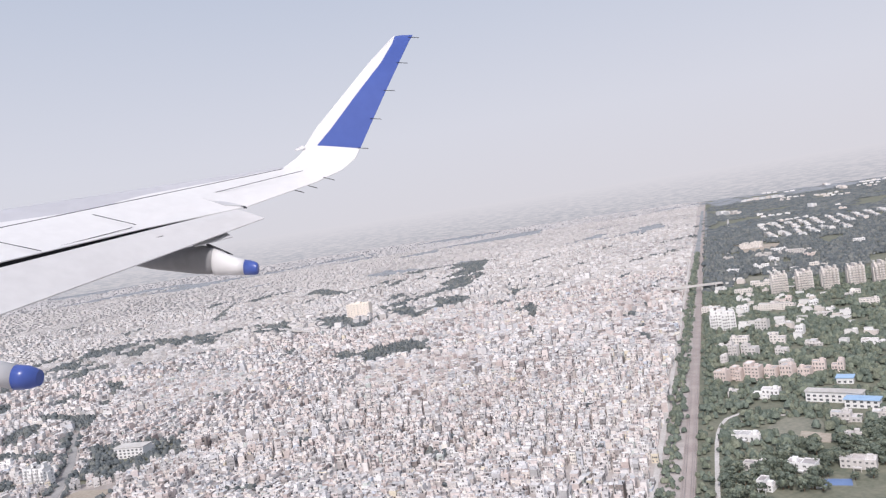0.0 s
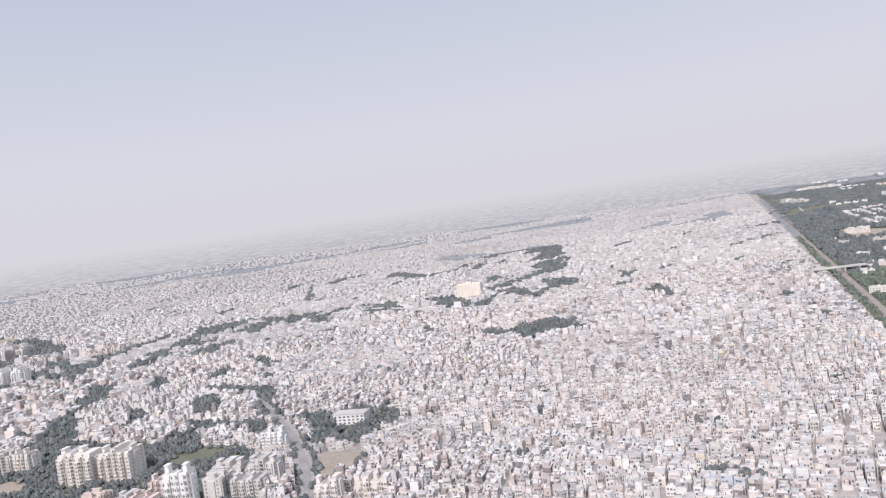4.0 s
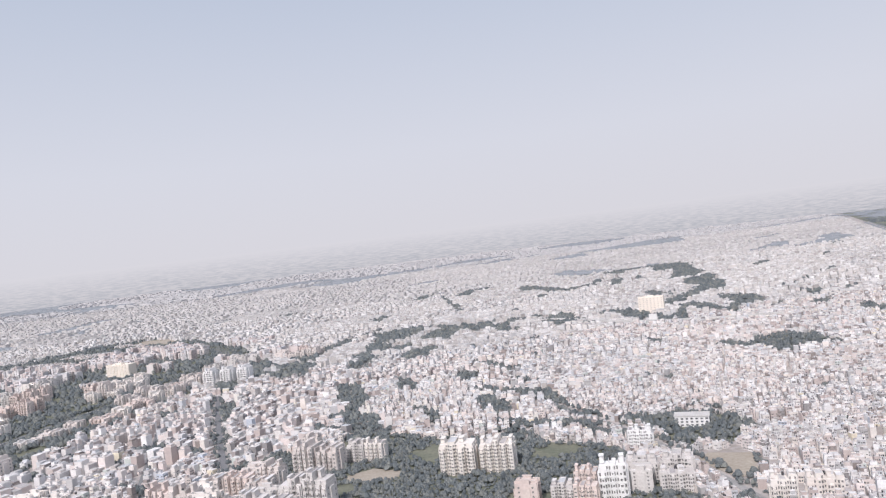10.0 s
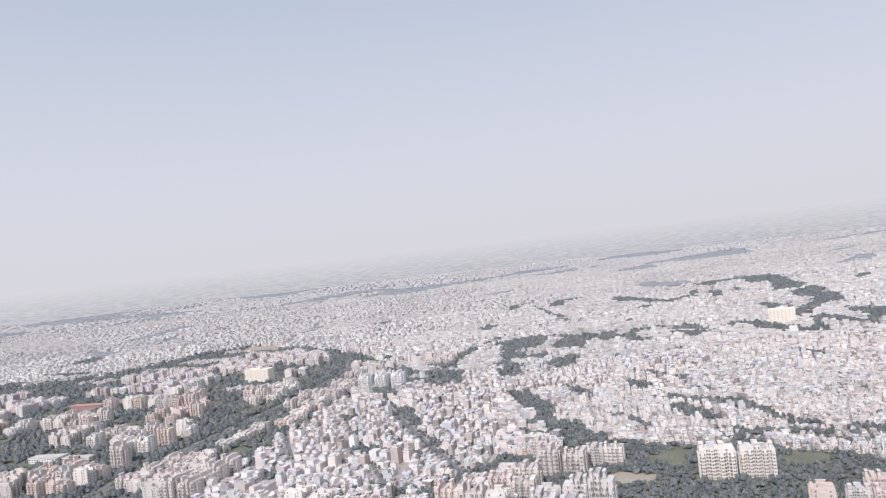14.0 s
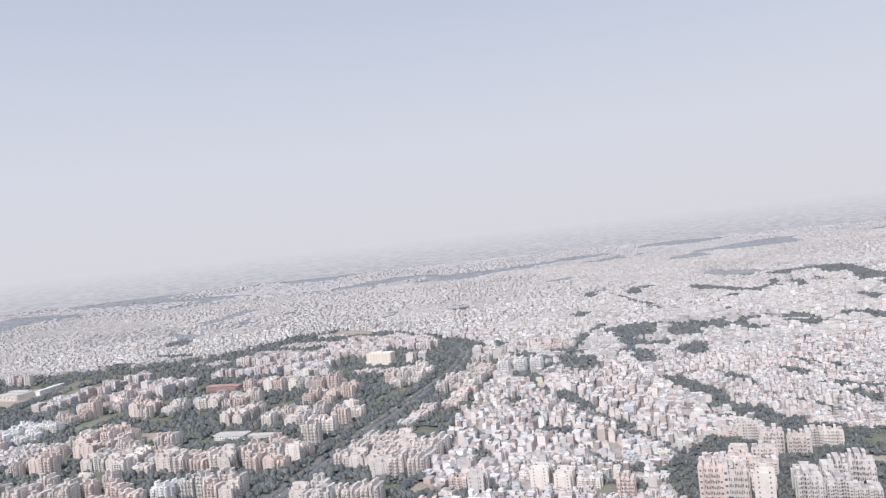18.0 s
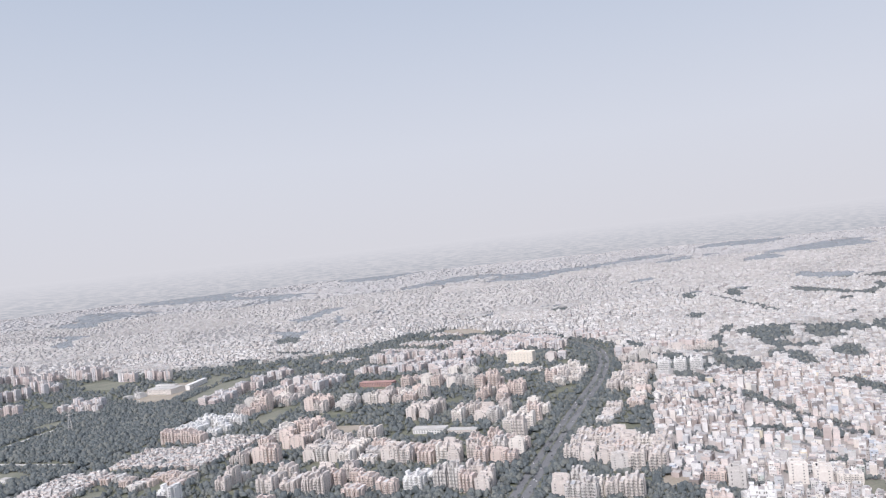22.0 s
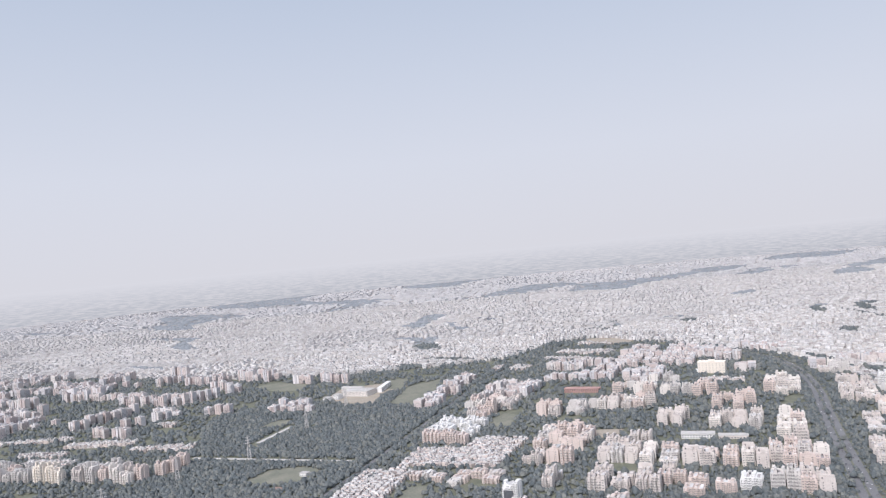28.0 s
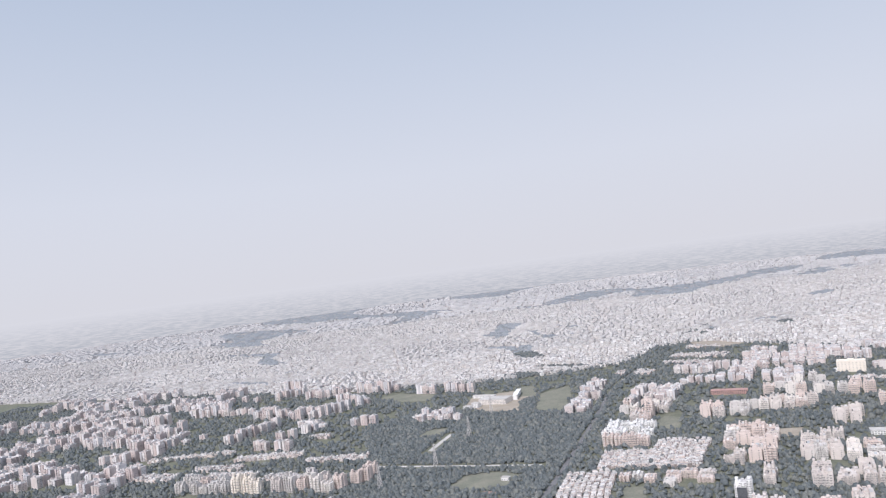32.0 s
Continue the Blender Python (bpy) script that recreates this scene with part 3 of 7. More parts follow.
FIELDS = [
    ("sports_field", [(183, 238), (198, 244), (204, 234), (196, 222), (186, 216), (180, 228)], "grass", "worn grass sports field among campus trees"),
    ("bare_pitch", [(189, 227), (195, 216), (187, 211), (181, 219)], "sand", "bare brown pitch beside the sports field"),
    ("cricket_ground", [(-994, 668), (-972, 704), (-940, 700), (-922, 682), (-936, 656), (-962, 650)], "grass", "green cricket ground with trees round it"),
    ("school_playground", [(-86, 362), (-79, 367), (-63, 357), (-73, 336), (-85, 331), (-87, 348)], "sand", "bare sandy playground beside the park"),
    ("clearing", [(-241, 427), (-226, 432), (-210, 417), (-222, 408), (-244, 418)], "sand", "dry sandy clearing in the wood"),
    ("meadow", [(-203, 450), (-183, 457), (-178, 446), (-198, 419), (-209, 439)], "lawn", "dark rough meadow beside white flats"),
    ("clearing", [(-242, 376), (-216, 369), (-230, 350), (-252, 360)], "sand", "bare brown field beside the flats"),
    ("flats_lawn", [(-374, 420), (-365, 441), (-352, 437), (-360, 413)], "grass", "small green lawn beside terraces"),
    ("flats_lawn", [(-466, 475), (-457, 490), (-446, 479), (-454, 465)], "sand", "dusty lawn beside apartment blocks"),
    ("clay_court", [(-960, 648), (-948, 643), (-952, 634), (-965, 640)], "brick", "reddish clay court beside the cricket ground"),
    ("far_lawn", [(441, 585), (470, 606), (492, 580), (464, 556)], "grass", "pale green open lawn behind the towers"),
    ("dry_ground", [(687, 911), (700, 885), (706, 840), (640, 769), (606, 786)], "sand", "dry brown open ground on the campus"),
    ("school_court", [(-928, 971), (-891, 952), (-882, 1016), (-846, 1064), (-883, 1103), (-942, 1092), (-958, 1020)], "sand", "dusty bare court round the school"),
    ("scrub", [(-1092, 1185), (-1050, 1200), (-990, 1160), (-1004, 1112), (-1042, 1128)], "grass", "rough scrub grass beyond the wood"),
    ("colony_lawn", [(-758, 811), (-741, 834), (-728, 818), (-745, 772), (-764, 776)], "grass", "small lawn between apartment blocks"),
    ("colony_lawn", [(-682, 729), (-643, 717), (-659, 689), (-686, 704)], "sand", "dusty open plot between apartment blocks"),
    ("colony_lawn", [(-850, 610), (-831, 606), (-840, 573), (-857, 576)], "grass", "small green sports court by terraces"),
    ("road_field", [(-873, 1128), (-844, 1129), (-854, 1046), (-880, 1052)], "grass", "open grass field beside the road"),
    ("road_field", [(-874, 938), (-838, 924), (-812, 1010), (-800, 1090), (-846, 1058)], "grass", "olive open field beside the road"),
    ("wood_clearing", [(-1020, 871), (-1015, 899), (-1002, 915), (-977, 911), (-989, 882)], "grass", "rough grass clearing in the wood"),
    ("wood_clearing", [(-933, 883), (-926, 894), (-915, 896), (-920, 884)], "sand", "small bare clearing in the wood"),
    ("far_field", [(-522, 1366), (-480, 1350), (-457, 1290), (-482, 1256), (-536, 1307)], "sand", "bare brown field at the colony edge"),
]


NEAR_BLOCKS = [(-351, 420, 12), (-395, 452, 13), (-381, 446, 13), (-367, 438, 13), (-432, 459, 13), (-83, 306, 8), (-67, 304, 9)]     # larger blocks among the low houses


def wooded(x, y):
    """Where trees break the houses: parks and groves with ragged edges, and small pockets elsewhere."""
    x, y = np.asarray(x, float), np.asarray(y, float)
    w = 3.0 + y * 0.0062
    across, x0 = np.maximum(1.0, y / 650), x
    x = (x + 0.45 * y) / across
    f = np.sin(x / w + 1.7 * np.sin(y / w * 0.8)) + np.sin(y / (w * 1.2) + 1.3 * np.sin(x / w * 0.9 + 1)) + 0.7 * np.sin(x / (w * 2.7) - y / (w * 2.3))
    x = x0
    u, v = x + w * 0.6 * np.sin(y / w * 1.1), y + w * 0.9 * np.sin(x / w * 0.9)
    limit = np.where((x > -440) & (x < -95) & (y > 290) & (y < 900), np.where(x < -255, 1.25, np.where(y < 640, 0.75, 1.1)), np.where(y > 2700, 1.25, np.where(y > 900, 2.1, 2.2)))
    limit = np.where(near_line(x, y, DRAIN, 34), 0.0, limit)
    limit = np.where(near_line(x, y, FAR_BELT, 260), 0.45, limit)
    limit = np.where(near_line(x, y, GREEN_STREET, 3), -0.4, limit)
    limit = np.where(near_line(x, y, DRAIN[:6], 15), -0.9, limit)
    for name, g in GREENS.items():
        limit = np.where(inside(u, v, g), -1.5 if "park" in name else np.where(y > 2200, 0.1, -0.5) if name[:4] in ("drai", "grov") else 0.55 if name[:4] == "hill" else -0.15, limit)
    return f > limit


def dense(x, y):
    """Where the low houses stand shoulder to shoulder."""
    ok = x < rail_x(y) - 14 - 0.01 * np.maximum(y - 300, 0)
    ok &= ~inside(x, y, NORTH) & ~inside(x, y, MIXED) & ~wooded(x, y)
    for line, w in ((PARK_ROAD, 5), (COLONY_ROAD, 5), (FLYOVER, 8), (BACK_STREETS[0], 3.2), (BACK_STREETS[1], 3.0)):
        ok &= ~near_line(x, y, line, w)
    for name, poly, *_ in FIELDS:
        if name in ("flats_lawn", "far_field"):
            ok &= ~inside(x, y, poly)
    for bx, by, bw in NEAR_BLOCKS + [(133, 848, 16)]:
        ok &= np.hypot(x - bx, y - by) > bw
    return ok & ~inside(x, y, [(-95, 368), (-62, 370), (-60, 330), (-95, 325)])


# ---- ground ----
bm = bmesh.new()
bm.faces.new([bm.verts.new(p) for p in ((-9000, -6000, 0), (9000, -6000, 0), (9000, 9000, 0), (-9000, 9000, 0))])
tagged(part("ground", bm, M["ground"]), "dusty pale city ground reaching the hazy horizon", "ground", kind="structure")
sheet("campus_ground", [(float(rail_x(y)) + 3, y) for y in (95, 4200)] + [(9000, 4000), (9000, 95)], 0.05, M["lawn"], "green campus ground with dry grass", "grass")
sheet("colony_ground", [p for p in NORTH if p[0] > -2700], 0.05, M["lawn"], "grassy ground between apartment blocks", "grass")
sheet("mixed_ground", MIXED, 0.09, M["lawn"], "wooded ground between apartment blocks", "grass")
for k, g in [q for q in GREENS.items() if "park" in q[0]]:
    sheet(k, g, 0.07, M["lawn"], "shady grass under park trees", "grass")
for k, (name, poly, mat, label) in enumerate(FIELDS):
    sheet(name, poly, 0.16 + 0.012 * k, M[mat], label, "field")
strip("avenue", AVENUE, 0, 13.5, 0.14, M["asphalt"], "wide grey asphalt avenue with a planted median", "road")
strip("median", AVENUE, 0, 1.6, 0.24, M["lawn"], "planted median strip of the avenue", "median")
strip("canal_road", CANAL_ROAD, 0, 6, 0.15, M["asphalt"], "grey asphalt road beside the wood", "road")
strip("canal_road_verge", CANAL_ROAD, 9, 3, 0.13, M["concrete"], "pale paved verge of the road", "pavement")
for line in BACK_STREETS:
    strip("back_street", line, 0, 3.0, 0.12, M["asphalt"], "narrow dark street between the houses", "road")
strip("colony_road", COLONY_ROAD, 0, 4, 0.12, M["asphalt"], "shady asphalt road through the colony", "road")
strip("park_road", PARK_ROAD, 0, 4.0, 0.13, M["dust_road"], "pale worn road beside the park", "road")
strip("wood_road", [(-1006, 811), (-980, 878)], 0, 5.5, 0.15, M["concrete"], "pale road through the wood", "road")
strip("wood_lane", [(-1063, 776), (-1005, 750), (-900, 705)], 0, 4.5, 0.15, M["concrete"], "pale lane across the wood", "road")
strip("flyover", FLYOVER, 0, 6, 4.2, M["concrete"], "pale concrete flyover between trees", "flyover", height=0.8)
strip("campus_drive", [(434, 591), (700, 940), (1268, 1690)], 0, 4, 0.13, M["concrete"], "pale straight campus road through the wood", "road")
strip("campus_drive", [(510, 618), (618, 747)], 0, 2.5, 0.13, M["concrete"], "pale straight campus lane", "road")
strip("campus_drive", [(572, 610), (660, 729)], 0, 2.5, 0.13, M["concrete"], "pale straight campus lane", "road")
strip("station_road", [(380, 540), (526, 741), (804, 1130), (1380, 1940)], 0, 6, 0.14, M["asphalt"], "grey asphalt road beside the railway", "road")
strip("campus_path", [(178, 250), (188, 252), (200, 245)], 0, 1.4, 0.14, M["concrete"], "pale campus path", "path")
strip("campus_lane", CAMPUS_LANE, 0, 1.6, 0.13, M["concrete"], "pale narrow campus lane", "road")
strip("boundary_lane", [(float(rail_x(y)) - 12 - 0.01 * max(y - 300, 0), y) for y in (60, 700, 2400)], 0, 2.2, 0.10, M["concrete"], "pale lane along the railway wall", "road")


# ---- low houses ----
def district_houses(x0, x1, y0, y1, step, wide, deep, lane, tall):
    """Rows of houses back to back, in districts that each have their own grid."""
    gx, gy = np.meshgrid(np.arange(x0, x1 + step, step), np.arange(y0, y1 + step, step))
    seeds = np.stack([gx.ravel(), gy.ravel()], 1) + rng.uniform(-0.4, 0.4, (gx.size, 2)) * step
    rows = []
    for k, (sx, sy) in enumerate(seeds):
        turn = radians(54.3) + rng.choice([0, 0, radians(90), radians(-32), radians(20), radians(-60)]) + rng.normal(0, 0.08)
        r = step * 0.95
        W, D, lift = wide * rng.choice([0.85, 1.0, 1.0, 1.25, 1.5]), deep * rng.uniform(0.85, 1.35), rng.uniform(0.8, 1.25)
        kind = rng.choice([0, 0, 4, 4, 5])
        v = np.arange(-r, r, 2 * D + lane)
        v = np.concatenate([v, v + D])
        u = np.arange(-r, r, W)
        U, V = np.meshgrid(u, v)
        U = U + rng.uniform(0, W, V.shape[0])[:, None]
        V = V + 1.1 * np.sin(U / 15 + k) + 0.6 * np.sin(U / 6.3 + 2 * k)
        keep = np.abs((U / (W * rng.integers(9, 16))) % 1.0 - 0.5) < 0.46
        U, V = U[keep], V[keep]
        x, y = sx + U * math.cos(turn) - V * math.sin(turn), sy + U * math.sin(turn) + V * math.cos(turn)
        d = (x[:, None] - seeds[:, 0]) ** 2 + (y[:, None] - seeds[:, 1]) ** 2
        two = np.sort(np.sqrt(d), axis=1)[:, :2] if len(x) else np.zeros((0, 2))
        mine = (d.argmin(1) == k) & (two[:, 1] - two[:, 0] > lane * 2.0) & (x > x0) & (x < x1) & (y > y0) & (y < y1)
        x, y = x[mine], y[mine]
        n = len(x)
        h = tall * lift * np.clip(rng.normal(1.0, 0.42, n), 0.35, 2.4)
        x, y = x + rng.normal(0, 0.15 * wide, n), y + rng.normal(0, 0.15 * wide, n)
        rows.append(np.stack([x, y, np.full(n, turn) + rng.normal(0, 0.05, n), W * rng.uniform(0.7, 1.3, n), D * rng.uniform(0.7, 1.1, n), np.zeros(n), h, np.where(rng.random(n) < 0.3, kind, rng.choice([0, 4, 4, 5], n))], 1))
    h = np.concatenate(rows)
    return h[dense(h[:, 0], h[:, 1]) & (rng.random(len(h)) > 0.05)]


def hazed(x, y):
    """Past this circle the city ends at the painted haze backdrop."""
    return np.hypot(x + 350, y) > 4290


def in_sight(x, y):
    """The wedge of the plan that the flight looks over."""
    return (x > -1120 - 0.58 * y) & (x < 60 + 1.05 * y) & (y > 180 + np.maximum(0, -x - 60) * 0.27) & ~hazed(x, y)


def top_boxes(h, room=0.4, upper=0.35, tank=0.2):
    """Set-back floors, stair heads and water tanks on the roofs."""
    out = []
    n = len(h)
    c, s = np.cos(h[:, 2]), np.sin(h[:, 2])
    for chance, fw, fd, low, high, side, topside in ((upper, 0.62, 0.7, 0.9, 1.5, 0, 1), (room, 0.34, 0.3, 0.8, 1.3, 0, 1), (tank, 0.16, 0.12, 0.5, 0.8, 3, 3)):
        k = rng.random(n) < chance
        u = rng.uniform(-0.5, 0.5, n) * h[:, 3] * (1 - fw) * 0.95
        v = rng.uniform(-0.5, 0.5, n) * h[:, 4] * (1 - fd) * 0.95
        b = np.stack([h[:, 0] + c * u - s * v, h[:, 1] + s * u + c * v, h[:, 2], h[:, 3] * fw, h[:, 4] * fd, h[:, 6] - 0.02, h[:, 6] + rng.uniform(low, high, n),
                      h[:, 7] if side == 0 and h.shape[1] > 7 else np.full(n, side), np.full(n, topside)], 1)
        out.append(b[k])
    return np.concatenate(out)


def roof_walls(h, share=0.6):
    """Low parapets along the front and one end of flat roofs."""
    out = []
    c, s = np.cos(h[:, 2]), np.sin(h[:, 2])
    for u, v, fw, fd in ((0.0, -0.47, 0.98, 0.06), (0.47, 0.0, 0.06, 0.86)):
        k = rng.random(len(h)) < share
        du, dv = h[:, 3] * u, h[:, 4] * v
        out.append(np.stack([h[:, 0] + c * du - s * dv, h[:, 1] + s * du + c * dv, h[:, 2], h[:, 3] * fw, h[:, 4] * fd, h[:, 6] - 0.02, h[:, 6] + rng.uniform(0.3, 0.5, len(h)), h[:, 7], h[:, 7]], 1)[k])
    return np.concatenate(out)


def house_windows(h, floor=1.35, levels=4, columns=(-0.28, 0.02, 0.3)):
    """Dark openings on the two sides that face the flight."""
    out = []
    for side in range(4):
        a = h[:, 2] + side * math.pi / 2 - math.pi / 2           # outward normal
        nx, ny = np.cos(a), np.sin(a)
        k = (ny < -0.25) & (rng.random(len(h)) < 0.8)
        w, d = (h[:, 3], h[:, 4]) if side % 2 == 0 else (h[:, 4], h[:, 3])
        for level in range(levels):
            for col in columns:
                ok = k & (h[:, 6] > floor * (level + 1) - 0.1) & (rng.random(len(h)) < 0.7)
                if not ok.any():
                    continue
                g, X, Y = h[ok], nx[ok], ny[ok]
                mx, my = g[:, 0] + X * (d[ok] / 2 + 0.03), g[:, 1] + Y * (d[ok] / 2 + 0.03)
                tx, ty = -Y, X
                u = w[ok] * col
                hw = w[ok] * rng.uniform(0.6, 1.1, len(g)) * 0.35 / len(columns)
                z0 = floor * level + 0.45
                z1 = z0 + rng.uniform(0.5, 0.75, len(g))
                q = np.empty((len(g), 4, 3))
                for j, (sgn, z) in enumerate(((-1, z0), (1, z0), (1, z1), (-1, z1))):
                    q[:, j, 0], q[:, j, 1], q[:, j, 2] = mx + tx * (u + sgn * hw), my + ty * (u + sgn * hw), z
                out.append(q)
    return np.concatenate(out)


MATS = [M["wall"], M["roof"], M["glass"], M["tank"], M["wall_pink"], M["wall_grey"]]
near = np.concatenate([district_houses(-560, 620, 180, 390, 70, 2.2, 2.85, 1.0, 2.75), district_houses(-560, -225, 390, 760, 85, 3.7, 4.4, 2.3, 3.8), district_houses(-225, 620, 390, 760, 85, 2.65, 3.35, 1.25, 3.0)])
near = near[in_sight(near[:, 0], near[:, 1])]
single = (near[:, 1] < 245) & (near[:, 0] > 20)                  # the stretch where houses stand as single things
HOUSE_SPOTS = near[single]
near = near[~single]
middle = district_houses(-2100, 1300, 760, 1500, 130, 4.2, 5.2, 1.8, 3.6)
middle = middle[in_sight(middle[:, 0], middle[:, 1])]
far = district_houses(-2700, 2400, 1500, 2700, 240, 6.6, 7.4, 3.0, 3.4)
far = far[in_sight(far[:, 0], far[:, 1])]
last = district_houses(-4200, 4600, 2700, 4900, 420, 15, 17, 7, 3.6)
last = last[in_sight(last[:, 0], last[:, 1])]
under = district_houses(-1150, 330, -260, 420, 120, 7.4, 8.6, 2.4, 3.4)
under = under[~in_sight(under[:, 0], under[:, 1])]
print("houses", len(under), len(near), len(HOUSE_SPOTS), len(middle), len(far), len(last))
for name, h, label in (("terraced_houses", near, "pale closely packed low terraced houses with flat roofs"),
                       ("terraced_houses_under_flight", under, "pale packed low houses under the flight path"), ("terraced_houses_beyond", middle, "pale packed low houses further off"),
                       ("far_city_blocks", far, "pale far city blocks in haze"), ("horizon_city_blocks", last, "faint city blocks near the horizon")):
    base = np.concatenate([h, np.ones((len(h), 1))], 1)
    extra = top_boxes(h) if name == "terraced_houses" else top_boxes(h, 0.2, 0.25, 0.0) if name == "terraced_houses_beyond" else top_boxes(h, 0.0, 0.12, 0.0)
    if name == "terraced_houses":
        close = h[h[:, 1] < 430]
        extra = np.concatenate([extra, top_boxes(close, 0.45, 0.0, 0.35), top_boxes(close, 0.3, 0.0, 0.3), roof_walls(close)])
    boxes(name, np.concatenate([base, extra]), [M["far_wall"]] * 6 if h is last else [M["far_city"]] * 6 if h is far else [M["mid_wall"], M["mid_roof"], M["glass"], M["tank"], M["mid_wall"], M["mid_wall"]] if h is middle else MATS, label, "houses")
close = near[near[:, 1] < 480]
w = house_windows(close)
quads("terraced_house_windows", w, np.zeros(len(w), int), [M["pane"]], "small dark windows of the terraced houses", "windows")


def house(wide, deep, floors, seed):
    r = random.Random(seed)
    top = tagged(new("terraced_house"), "pale plastered terraced house with flat roof and parapet", "house", "houses by the railway")
    z = floors * 1.35
    bm = bmesh.new()
    box(bm, -wide / 2, wide / 2, -deep / 2, deep / 2, 0, z)
    part("body", bm, M["wall"], top)
    bm = bmesh.new()
    box(bm, -wide / 2 + 0.12, wide / 2 - 0.12, -deep / 2 + 0.12, deep / 2 - 0.12, z, z + 0.05)
    part("roof", bm, M["roof"], top)
    bm = bmesh.new()
    for x0, x1, y0, y1 in ((-0.5, 0.5, -0.5, -0.47), (-0.5, 0.5, 0.47, 0.5), (-0.5, -0.47, -0.47, 0.47), (0.47, 0.5, -0.47, 0.47)):
        box(bm, x0 * wide, x1 * wide, y0 * deep, y1 * deep, z, z + 0.4)
    part("parapet", bm, M["wall"], top)
    bm = bmesh.new()
    x, y = r.uniform(-0.2, 0.2) * wide, r.uniform(-0.2, 0.2) * deep
    box(bm, x - 0.6, x + 0.6, y - 0.8, y + 0.8, z + 0.05, z + 1.2)
    box(bm, x - 0.7, x + 0.7, y - 0.9, y + 0.9, z + 1.2, z + 1.28)
    part("stair_head", bm, M["wall"], top)
    bm = bmesh.new()
    u = x + r.choice((-1, 1)) * wide * 0.2
    barrel(bm, u, -y - 0.3, z + 0.05, 0.3, 0.6)
    tank = part("water_tank", bm, M["tank"], top)
    bm = bmesh.new()
    barrel(bm, u, -y - 0.3, z + 0.652, 0.12, 0.08, 6)
    part("lid", bm, M["tank"], tank)
    for level in range(floors):
        for side in (-1, 1):
            for u in (-0.27, 0.27):
                bm = bmesh.new()
                box(bm, u * wide - 0.25, u * wide + 0.25, side * deep / 2 - 0.03, side * deep / 2 + 0.03, level * 1.35 + 0.45, level * 1.35 + 1.05)
                part("window", bm, M["glass"], top)
        if level:
            bm = bmesh.new()
            box(bm, -wide / 2, wide / 2, -deep / 2 - 0.45, -deep / 2, level * 1.35 - 0.08, level * 1.35)
            box(bm, -wide / 2, wide / 2, -deep / 2 - 0.45, -deep / 2 - 0.4, level * 1.35, level * 1.35 + 0.35)
            part("balcony", bm, M["wall"], top)
    return top


spots = HOUSE_SPOTS[np.argsort(HOUSE_SPOTS[:, 1])]
left = spots[60:]
spots = spots[:60]
if len(left):
    boxes("terraced_houses_by_railway", np.concatenate([np.concatenate([left, np.ones((len(left), 1))], 1), top_boxes(left), top_boxes(left, 0.45, 0.0, 0.35), top_boxes(left, 0.3, 0.0, 0.3)]), MATS,
          "pale packed low houses beside the railway", "houses")
    w = house_windows(left)
    quads("railway_house_windows", w, np.zeros(len(w), int), [M["pane"]], "small dark windows of houses by the railway", "windows")
models = [house(1.9, 2.5, f, k) for k, f in enumerate((2, 3, 2, 3, 3, 2))]
for k, (x, y, a, *_) in enumerate(spots):
    m = models[k % 6]
    if k < 6:
        m.matrix_basis = pose(x, y, 0, 0, 0, math.degrees(a))
    else:
        copy_thing(m, pose(x, y, 0, 0, 0, math.degrees(a) + (180 if k % 4 == 1 else 0)))


